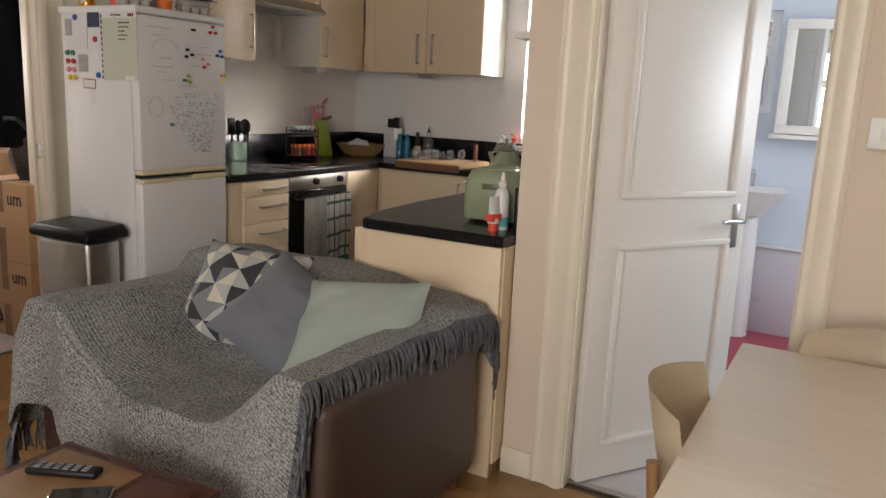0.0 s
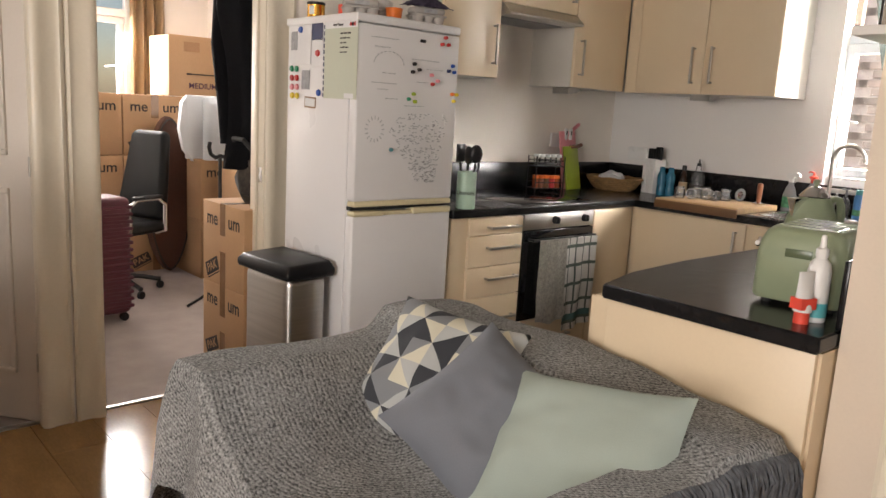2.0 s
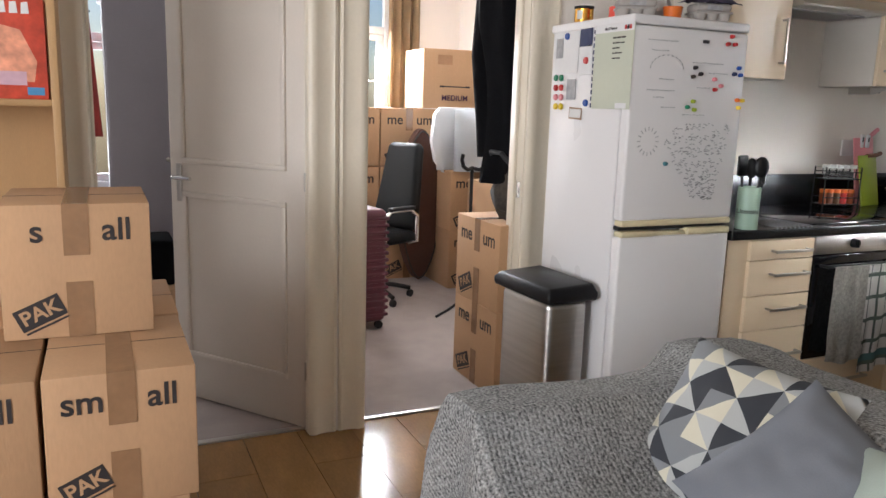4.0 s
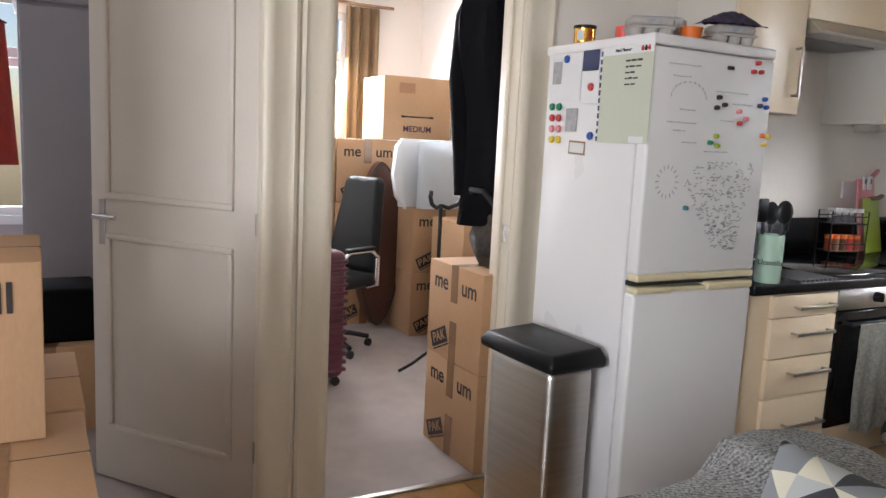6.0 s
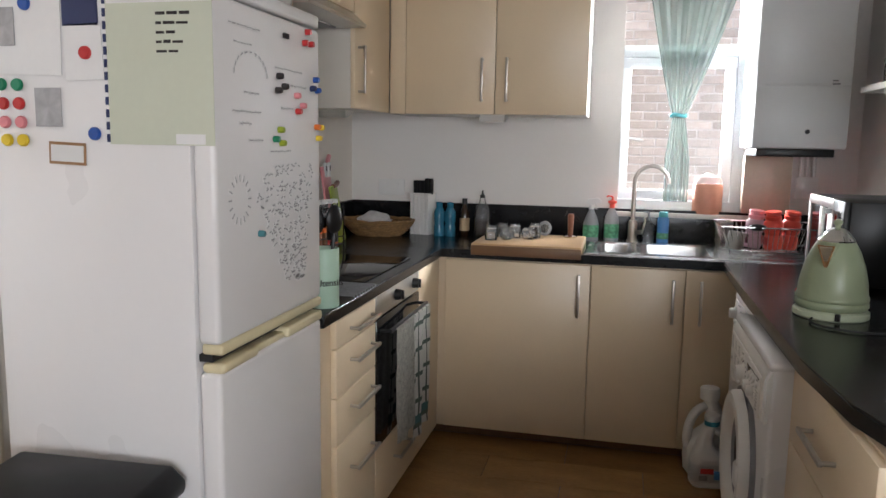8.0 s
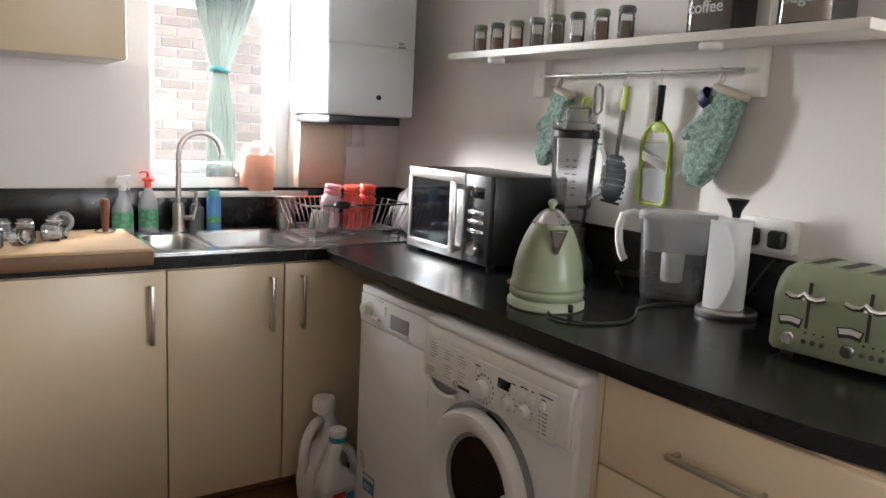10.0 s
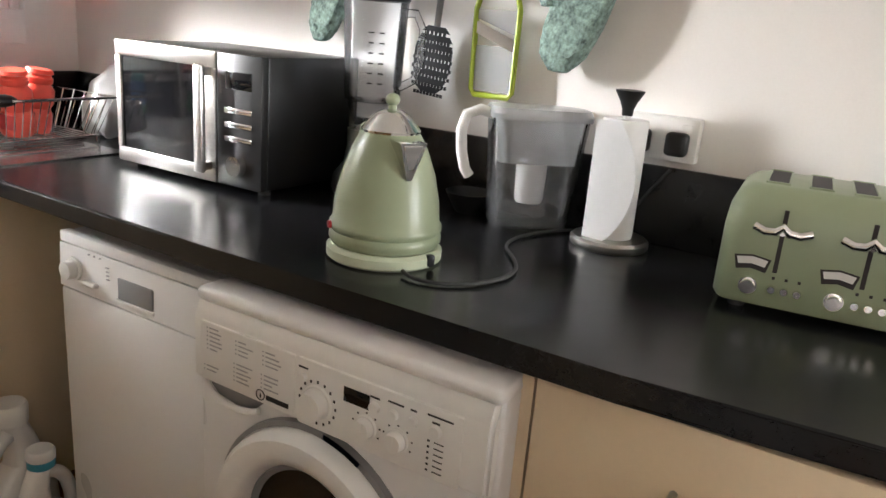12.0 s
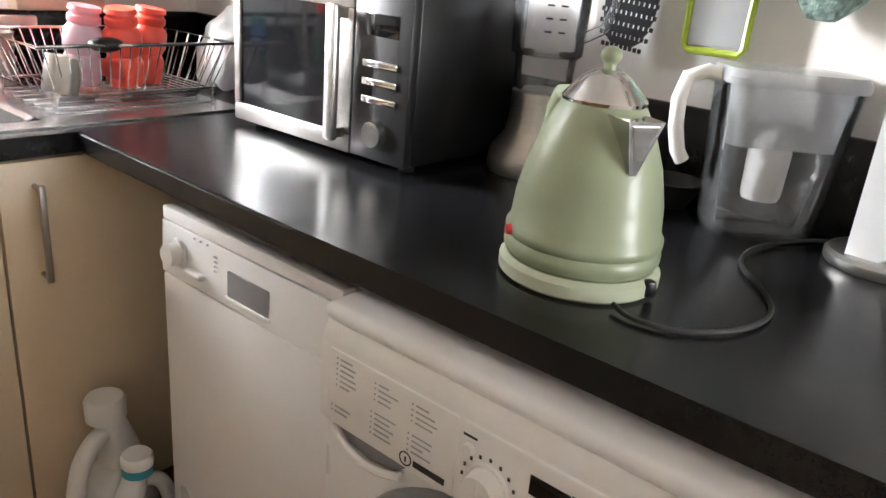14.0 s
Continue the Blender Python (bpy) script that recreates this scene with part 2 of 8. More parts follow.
M["green_pale"] = material("pale_green_plastic", (0.45, 0.50, 0.36), 0.4, vary=0.03)
M["green_dark"] = material("dark_green_badge", (0.10, 0.13, 0.07), 0.3)
M["frost"] = glass_material("frosted_plastic", (0.75, 0.77, 0.80), 0.3, 1.4, 0.35)
M["sticker_teal"] = material("teal_label", (0.10, 0.42, 0.46), 0.4)
M["grey_lid"] = material("grey_lid", (0.12, 0.13, 0.14), 0.4)
M["green_lid"] = material("moss_lid", (0.20, 0.24, 0.17), 0.4)
M["blue_soft"] = material("translucent_blue", (0.03, 0.16, 0.25), 0.2, vary=0.2)
M["bottle_brown"] = material("dark_bottle", (0.03, 0.015, 0.008), 0.1)
M["steel_sink"] = material("sink_steel", (0.60, 0.60, 0.60), 0.25, 1.0, vary=0.08, scale=5)
M["label_green"] = material("green_label", (0.10, 0.32, 0.17), 0.5, vary=0.5, scale=60)
M["label_blue"] = material("blue_label", (0.08, 0.25, 0.55), 0.4)
M["pink_clear"] = material("pale_pink_plastic", (0.55, 0.36, 0.42), 0.25)
M["boiler"] = material("boiler_enamel", (0.66, 0.67, 0.68), 0.35, vary=0.02)
M["sticker_blue2"] = material("cyan_cap", (0.05, 0.30, 0.42), 0.4)
M["towel_line"] = material("grey_green_stripe", (0.13, 0.16, 0.14), 0.95, vary=0.1, bump=0.4, grain=300)
M["teal_cloth"] = material("teal_stripe", (0.10, 0.20, 0.20), 0.95, vary=0.1, bump=0.4, grain=300)
M["ink_purple"] = material("purple_ink", (0.06, 0.02, 0.05), 0.7)
M["card_shade"] = material("printed_card", (0.38, 0.21, 0.11), 0.8)
M["chair_grey"] = material("dark_grey_leather", (0.010, 0.011, 0.012), 0.5, spec=0.2, vary=0.15, bump=0.15)
M["red_game"] = material("red_game_print", (0.50, 0.06, 0.03), 0.4, vary=0.35, scale=14)
M["peach"] = material("peach_print", (0.65, 0.28, 0.17), 0.5, vary=0.4, scale=20)
M["garment_red"] = material("dark_red_cloth", (0.22, 0.02, 0.01), 0.9, vary=0.2)
M["mirror"] = material("mirror", (0.85, 0.87, 0.88), 0.02, 1.0, vary=0.0)
M["spice_a"] = material("brown_spice", (0.12, 0.06, 0.03), 0.9, vary=0.4, scale=150)
M["spice_b"] = material("red_spice", (0.25, 0.06, 0.02), 0.9, vary=0.3, scale=150)
M["spice_c"] = material("green_spice", (0.11, 0.10, 0.04), 0.9, vary=0.5, scale=150)
M["coffee"] = material("ground_coffee", (0.05, 0.022, 0.010), 0.9, vary=0.4, scale=120)
M["sugar"] = material("brown_sugar_grains", (0.30, 0.23, 0.16), 0.9, vary=0.2, scale=120)
M["poly_bag"] = material("white_poly_bag", (0.62, 0.62, 0.62), 0.4, vary=0.1)
M["label_white"] = material("label_white", (0.7, 0.7, 0.69), 0.5, vary=0.03)
M["navy_sticker"] = material("navy_sticker", (0.012, 0.03, 0.10), 0.4)
M["sticker_blue"] = material("sticker_blue", (0.06, 0.22, 0.42), 0.5)
M["knit"] = material("mint_knit", (0.22, 0.31, 0.275), 0.95, vary=0.75, scale=75, bump=0.8, grain=160)
M["knit_white"] = material("cream_lining", (0.55, 0.50, 0.42), 0.95, vary=0.1, bump=0.4, grain=200)
M["dark_inside"] = material("dark_drum", (0.05, 0.045, 0.04), 0.25, 0.6, vary=0.3)
M["hob"] = material("ceramic_hob", (0.006, 0.006, 0.007), 0.08, vary=0.1)


def sheer_material(name, colour):
    m = bpy.data.materials.new(name)
    m.use_nodes = True
    nt = m.node_tree
    b = nt.nodes["Principled BSDF"]
    b.inputs["Base Color"].default_value = (*colour, 1)
    b.inputs["Roughness"].default_value = 0.9
    tr = nt.nodes.new("ShaderNodeBsdfTranslucent")
    tr.inputs[0].default_value = (*colour, 1)
    tp = nt.nodes.new("ShaderNodeBsdfTransparent")
    mx = nt.nodes.new("ShaderNodeMixShader")
    mx.inputs[0].default_value = 0.006
    my = nt.nodes.new("ShaderNodeMixShader")
    my.inputs[0].default_value = 0.22
    out = nt.nodes["Material Output"]
    nt.links.new(b.outputs[0], mx.inputs[1]); nt.links.new(tr.outputs[0], mx.inputs[2])
    nt.links.new(mx.outputs[0], my.inputs[1]); nt.links.new(tp.outputs[0], my.inputs[2])
    nt.links.new(my.outputs[0], out.inputs[0])
    return m


M["curtain_green"] = sheer_material("sheer_green_curtain", (0.17, 0.23, 0.20))


def woven_material(name, dark, light, scale):
    """Heathered basket weave: two crossed yarns, flecked light and dark."""
    m = bpy.data.materials.new(name)
    m.use_nodes = True
    nt = m.node_tree
    b = nt.nodes["Principled BSDF"]
    b.inputs["Roughness"].default_value = 0.95
    tc = nt.nodes.new("ShaderNodeTexCoord")
    n1 = nt.nodes.new("ShaderNodeTexNoise")
    n1.inputs["Scale"].default_value = scale
    n1.inputs["Detail"].default_value = 2
    n3 = nt.nodes.new("ShaderNodeTexNoise")
    n3.inputs["Scale"].default_value = 5
    n3.inputs["Detail"].default_value = 3
    w1 = nt.nodes.new("ShaderNodeTexWave")
    w1.inputs["Scale"].default_value = scale * 0.28
    w1.inputs["Distortion"].default_value = 2.5
    w1.inputs["Detail Scale"].default_value = 3
    mp = nt.nodes.new("ShaderNodeMapping")
    mp.inputs["Rotation"].default_value = (0.6, 0.4, 0.9)
    nt.links.new(tc.outputs["Object"], mp.inputs[0])
    nt.links.new(mp.outputs[0], w1.inputs[0])
    nt.links.new(tc.outputs["Object"], n1.inputs[0])
    nt.links.new(tc.outputs["Object"], n3.inputs[0])
    ad = nt.nodes.new("ShaderNodeMath"); ad.operation = 'MULTIPLY_ADD'
    ad.inputs[1].default_value = 0.16
    nt.links.new(w1.outputs[1], ad.inputs[0]); nt.links.new(n1.outputs[0], ad.inputs[2])
    a2 = nt.nodes.new("ShaderNodeMath"); a2.operation = 'MULTIPLY_ADD'
    a2.inputs[1].default_value = 0.25
    nt.links.new(n3.outputs[0], a2.inputs[0]); nt.links.new(ad.outputs[0], a2.inputs[2])
    cr = nt.nodes.new("ShaderNodeValToRGB")
    cr.color_ramp.elements[0].position, cr.color_ramp.elements[0].color = 0.46, (*dark, 1)
    cr.color_ramp.elements[1].position, cr.color_ramp.elements[1].color = 0.94, (*light, 1)
    nt.links.new(a2.outputs[0], cr.inputs[0])
    nt.links.new(cr.outputs[0], b.inputs["Base Color"])
    bp = nt.nodes.new("ShaderNodeBump")
    bp.inputs["Strength"].default_value = 0.8
    bp.inputs["Distance"].default_value = 0.004
    nt.links.new(ad.outputs[0], bp.inputs["Height"])
    nt.links.new(bp.outputs[0], b.inputs["Normal"])
    return m


M["throw"] = woven_material("grey_woven_throw", (0.042, 0.043, 0.043), (0.38, 0.38, 0.37), 160)


# ---- mesh helpers ----
def box(bm, x0, x1, y0, y1, z0, z1, bevel=0.0, seg=2, m=None):
    r = bmesh.ops.create_cube(bm, size=1)
    vs = r["verts"]
    for v in vs:
        v.co = Vector(((x0 + x1) / 2 + v.co.x * (x1 - x0), (y0 + y1) / 2 + v.co.y * (y1 - y0), (z0 + z1) / 2 + v.co.z * (z1 - z0)))
    if bevel:
        es = list({e for v in vs for e in v.link_edges})
        r2 = bmesh.ops.bevel(bm, geom=es, offset=bevel, segments=seg, affect='EDGES', profile=0.5)
        vs = list({v for f in r2["faces"] for v in f.verts} | {v for v in vs if v.is_valid})
    if m is not None:
        bmesh.ops.transform(bm, matrix=m, verts=[v for v in vs if v.is_valid])
    return bm


def cyl(bm, p0, p1, r0, r1=None, seg=20, caps=True):
    p0, p1 = Vector(p0), Vector(p1)
    r1 = r0 if r1 is None else r1
    d = p1 - p0
    m = Matrix.Translation((p0 + p1) / 2) @ d.to_track_quat("Z", "Y").to_matrix().to_4x4()
    bmesh.ops.create_cone(bm, cap_ends=caps, segments=seg, radius1=r0, radius2=r1, depth=d.length, matrix=m)
    return bm


def ball(bm, c, r, seg=14, rings=9, sx=1, sy=1, sz=1):
    bmesh.ops.create_uvsphere(bm, u_segments=seg, v_segments=rings, radius=r, matrix=Matrix.Translation(c) @ Matrix.Diagonal((sx, sy, sz, 1)))
    return bm


def lathe(bm, profile, seg=28, centre=(0, 0, 0), squash=(1, 1)):
    """A turned shape from (radius, height) pairs; a radius of 0 closes it."""
    rings = []
    for r, z in profile:
        if r <= 1e-6:
            rings.append([bm.verts.new((centre[0], centre[1], centre[2] + z))])
        else:
            rings.append([bm.verts.new((centre[0] + r * squash[0] * math.cos(2 * math.pi * i / seg), centre[1] + r * squash[1] * math.sin(2 * math.pi * i / seg), centre[2] + z)) for i in range(seg)])
    for a, b in zip(rings, rings[1:]):
        for i in range(seg):
            j = (i + 1) % seg
            if len(a) == 1 and len(b) > 1:
                bm.faces.new((a[0], b[j], b[i]))
            elif len(b) == 1 and len(a) > 1:
                bm.faces.new((a[i], a[j], b[0]))
            elif len(a) > 1:
                bm.faces.new((a[i], a[j], b[j], b[i]))
    return bm


def soft_line(pts, times=3):
    """The points with their corners cut, so that a cable bends softly."""
    pts = [Vector(p) for p in pts]
    for _ in range(times):
        out = [pts[0]]
        for a, b in zip(pts, pts[1:]):
            out += [a.lerp(b, .25), a.lerp(b, .75)]
        pts = out + [pts[-1]]
    return pts


def tube(bm, pts, r, seg=8, closed=False):
    """A round bar bent along the points."""
    pts = [Vector(p) for p in pts]
    n = len(pts)
    rings = []
    up = Vector((0, 0, 1))
    prev = None
    for i, p in enumerate(pts):
        if closed:
            d = (pts[(i + 1) % n] - pts[i - 1]).normalized()
        else:
            d = (pts[min(i + 1, n - 1)] - pts[max(i - 1, 0)]).normalized()
        if prev is None:
            u = d.cross(up)
            if u.length < 1e-3:
                u = d.cross(Vector((1, 0, 0)))
        else:
            u = prev - d * prev.dot(d)
        u.normalize()
        prev = u
        w = d.cross(u)
        rings.append([bm.verts.new(p + r * (u * math.cos(2 * math.pi * k / seg) + w * math.sin(2 * math.pi * k / seg))) for k in range(seg)])
    pairs = list(zip(rings, rings[1:])) + ([(rings[-1], rings[0])] if closed else [])
    for a, b in pairs:
        for k in range(seg):
            bm.faces.new((a[k], a[(k + 1) % seg], b[(k + 1) % seg], b[k]))
    if not closed:
        bm.faces.new(rings[0][::-1])
        bm.faces.new(rings[-1])
    return bm


def arc(c, r, a0, a1, n, axes="xz"):
    out = []
    for i in range(n + 1):
        a = radians(a0 + (a1 - a0) * i / n)
        p = [c[0], c[1], c[2]]
        p["xyz".index(axes[0])] += r * math.cos(a)
        p["xyz".index(axes[1])] += r * math.sin(a)
        out.append(tuple(p))
    return out


def prism(bm, outline, axis, a, b):
    """An outline of (u, v) pairs, pushed from a to b along an axis."""
    def at(u, v, w):
        return {"x": (w, u, v), "y": (u, w, v), "z": (u, v, w)}[axis]
    A = [bm.verts.new(at(u, v, a)) for u, v in outline]
    B = [bm.verts.new(at(u, v, b)) for u, v in outline]
    n = len(outline)
    bm.faces.new(A)
    bm.faces.new(B[::-1])
    for i in range(n):
        bm.faces.new((A[i], B[i], B[(i + 1) % n], A[(i + 1) % n]))
    return bm


def mesh_from(bm, name, mat, smooth=True):
    bmesh.ops.recalc_face_normals(bm, faces=bm.faces)
    me = bpy.data.meshes.new(name)
    bm.to_mesh(me)
    bm.free()
    for mm in (mat if isinstance(mat, (list, tuple)) else [mat]):
        me.materials.append(mm)
    if smooth:
        me.polygons.foreach_set("use_smooth", [True] * len(me.polygons))
        me.set_sharp_from_angle(angle=radians(38))
    return me


def part(name, bm, mat, parent=None, label="", m=None, smooth=True):
    ob = new(name, mesh_from(bm, name, mat, smooth))
    if parent is not None:
        ob.parent = parent
    if m is not None:
        ob.matrix_basis = m
    if label:
        ob["label"] = label
    return ob


def thing(name, m, label, category, group="", kind=""):
    ob = new(name)
    ob.empty_display_size = 0.1
    ob.matrix_basis = m
    return tagged(ob, label, category, group, kind)


def solid(name, bm, mat, label, category, m=None, group="", kind="", smooth=True):
    ob = part(name, bm, mat, None, "", m, smooth)
    return tagged(ob, label, category, group, kind)


def B():
    return bmesh.new()


def stretched(u, ky, y0, y1, kz, z0, z1):
    """Widen a finished thing along y and z, so that y0 comes to y1 and z0 to z1."""
    u.matrix_basis = Matrix.Translation((0, y1 - ky * y0, z1 - kz * z0)) @ Matrix.Diagonal((1, ky, kz, 1)) @ u.matrix_basis


def letters(name, text, size, mat, parent, m, bold=0.0, depth=0.0006, align='CENTER'):
    cu = bpy.data.curves.new(name, 'FONT')
    cu.body, cu.size, cu.extrude, cu.offset = text, size, depth, bold
    cu.align_x, cu.align_y = align, 'CENTER'
    tmp = bpy.data.objects.new(name, cu)
    me = bpy.data.meshes.new_from_object(tmp)
    me.name = name
    bpy.data.objects.remove(tmp)
    me.materials.clear()
    me.materials.append(mat)
    ob = new(name, me)
    ob.parent = parent
    ob.matrix_basis = m
    return ob


# ---- plan ----
XL, XR, YB = -2.83, -0.30, 5.57      # left wall, kitchen side wall, kitchen back wall
YS = 3.03                            # wall beside the kitchen, with the bathroom door
H = 2.5


def wall(name, boxes, mat, label):
    bm = B()
    for b in boxes:
        box(bm, *b)
    return solid(name, bm, mat, label, "wall", kind="structure", smooth=False)


wall("wall_west", [(XL - .12, XL, -1.9, 1.20, 0, H), (XL - .12, XL, 1.20, 2.00, 2.03, H), (XL - .12, XL, 2.00, 2.20, 0, H), (XL - .12, XL, 2.20, 2.962, 2.03, H), (XL - .12, XL, 2.962, YB + .25, 0, H)], M["wall"], "cream painted plaster wall with two doorways")
wall("wall_north", [(XL, -1.402, YB, YB + .095, 0, H), (XL, -1.477, YB + .095, YB + .25, 0, H), (-.797, XR + .12, YB, YB + .25, 0, H), (-1.402, -.797, YB, YB + .095, 0, 1.03), (-1.402, -.797, YB, YB + .095, 2.2, H), (-1.477, -.797, YB + .095, YB + .25, 0, 1.03), (-1.477, -.797, YB + .095, YB + .25, 2.2, H)], M["kwall"], "off-white kitchen wall with a window opening")
wall("wall_east", [(XR, XR + .12, YS + .12, YB, 0, H)], M["kwall"], "off-white painted kitchen side wall")
wall("wall_hall", [(XR, -.075, YS, YS + .12, 0, H), (-.075, .64, YS, YS + .12, 2.03, H), (.64, 3.0, YS, YS + .12, 0, H)], M["beige_wall"], "beige painted wall with the bathroom doorway")
wall("wall_south", [(XL, -.9, -1.9, -1.8, 0, H), (1.5, 3.0, -1.9, -1.8, 0, H), (-.9, 1.5, -1.9, -1.8, 0, .8), (-.9, 1.5, -1.9, -1.8, 2.25, H)], M["wall"], "cream painted living room wall")
wall("wall_living_east", [(3.0, 3.12, -1.9, YS + .12, 0, H)], M["wall"], "cream painted living room wall")
bm = B(); box(bm, -6.32, 3.12, -1.92, 5.82, H, H + .1)
solid("ceiling", bm, M["ceiling"], "white painted ceiling", "ceiling", kind="structure", smooth=False)
bm = B(); box(bm, -6.32, 3.12, -1.92, 5.82, -.1, -.006)
floor = solid("floor", bm, M["joint"], "brown glossy vinyl tile floor", "floor", kind="structure", smooth=False)
bm = B(); box(bm, -6.3, XL - .06, -1.8, 5.5, -.006, .004)
solid("carpet", bm, M["carpet"], "grey beige short pile carpet", "carpet", kind="structure", smooth=False)
bm = B(); box(bm, XR + .12, 1.9, YS + .06, 6.1, -.006, .002)
solid("bathroom_floor", bm, M["bath_floor"], "pale grey bathroom floor tiles", "floor", kind="structure", smooth=False)
for n, (x0, x1, y0, y1) in {"threshold_strip": (XL - .075, XL - .045, 2.2, 2.962), "threshold_strip.001": (XL - .075, XL - .045, 1.2, 2.0), "threshold_strip.002": (-.075, .64, YS + .045, YS + .075)}.items():
    bm = B(); box(bm, x0, x1, y0, y1, -.004, .009, .003)
    solid("threshold_strip", bm, M["steel"], "aluminium threshold strip between floor coverings", "threshold", kind="structure")
# rooms beyond
wall("wall_box_room", [(-6.3, -6.2, 2.1, 2.55, 0, H), (-6.3, -6.2, 3.55, 4.2, 0, H), (-6.3, -6.2, 2.55, 3.55, 0, 1.2), (-6.3, -6.2, 2.55, 3.55, 2.3, H), (-6.3, XL - .12, 2.06, 2.12, 0, H), (-6.3, XL - .12, 4.2, 4.3, 0, H)], M["kwall"], "white painted walls of the box room")
# the east opening is made up, to let the bathroom fill light in
wall("wall_bathroom", [(1.9, 2.0, YS + .12, 4.0, 0, H), (1.9, 2.0, 4.9, 5.7, 0, H), (1.9, 2.0, 4.0, 4.9, 0, 1.1), (1.9, 2.0, 4.0, 4.9, 2.1, H), (XR + .12, .05, 5.6, 5.7, 0, H), (.05, .20, 5.6, 5.7, 0, 1.35), (.05, .20, 5.6, 5.7, 1.95, H), (.20, 2.0, 5.6, 5.7, 0, H)], M["bath_wall"], "pale blue bathroom wall")
wall("wall_bedroom", [(-5.9, -5.8, -1.8, -.2, 0, H), (-5.9, -5.8, 1.5, 2.06, 0, H), (-5.9, -5.8, -.2, 1.5, 0, .7), (-5.9, -5.8, -.2, 1.5, 2.2, H), (-5.9, XL - .12, -1.9, -1.8, 0, H)], M["bed_wall"], "pale lilac grey bedroom wall")


# ---- doors and trim ----
def architrave(name, a, b, axis, wall_c, out, height, mat, side):
    """A moulded door casing strip on a wall; a to b along the wall, standing out from it."""
    n = 12
    prof = [(0, 0), (0, .012), (.10, .017), (.18, .011), (.30, .011), (.55, .013), (.68, .021), (.80, .024), (.93, .021), (1.0, .012), (1.0, 0)]
    if side < 0:
        prof = [(1 - u, d) for u, d in prof][::-1]
    bm = B()
    outl = []
    for u, d in prof:
        p = a + (b - a) * u
        q = wall_c + out * d
        outl.append((p, q) if axis == "x" else (q, p))
    prism(bm, outl, "z", 0.0, height)
    return solid(name, bm, mat, "cream gloss painted moulded door casing", "door casing", kind="structure")


CP = M["cream_paint"]
architrave("trim_1", 2.0 - .02, 2.095, "y", XL, 1, 2.1, CP, -1)
architrave("trim_2", 2.105, 2.22, "y", XL, 1, 2.1, CP, 1)
architrave("trim_3", 2.945, 3.088, "y", XL, 1, 2.1, CP, -1)
architrave("trim_4", 1.12, 1.22, "y", XL, 1, 2.1, CP, 1)
architrave("trim_5", -.182, -.06, "x", YS, -1, 2.1, CP, 1)
architrave("trim_6", .612, .70, "x", YS, -1, 2.1, CP, -1)
bm = B(); box(bm, XL, XL + .02, 1.12, 3.088, 2.02, 2.12, .004)
solid("trim_7", bm, CP, "cream painted door head casing", "door casing", kind="structure")
bm = B(); box(bm, -.182, .70, YS - .02, YS, 2.02, 2.12, .004)
solid("trim_8", bm, CP, "cream painted door head casing", "door casing", kind="structure")
# door linings with stops
for i, (y0, y1) in enumerate(((1.2, 2.0), (2.2, 2.962))):
    bm = B()
    box(bm, XL - .125, XL + .004, y0, y0 + .022, 0, 2.03, .002)
    box(bm, XL - .125, XL + .004, y1 - .022, y1, 0, 2.03, .002)
    box(bm, XL - .125, XL + .004, y0 + .022, y1 - .022, 2.005, 2.03, .002)
    box(bm, XL - .078, XL - .05, y0 + .022, y0 + .034, 0, 2.0, .002)
    box(bm, XL - .078, XL - .05, y1 - .034, y1 - .022, 0, 2.0, .002)
    solid("door_lining", bm, CP, "cream painted wooden door lining", "door frame", kind="structure")
bm = B()
box(bm, -.075, -.053, YS - .004, YS + .125, 0, 2.03, .002)
box(bm, .618, .64, YS - .004, YS + .125, 0, 2.03, .002)
box(bm, .606, .618, YS + .03, YS + .06, 0, 2.0, .002)
solid("door_lining", bm, CP, "cream painted wooden door lining", "door frame", kind="structure")
# strike plate on the box room frame
bm = B(); box(bm, XL - .045, XL - .012, 2.9375, 2.9405, .965, 1.035, .001); box(bm, XL - .035, XL - .02, 2.936, 2.939, .985, 1.012)
solid("strike_plate", bm, M["chrome"], "small steel strike plate set in the door frame", "strike plate", kind="structure")


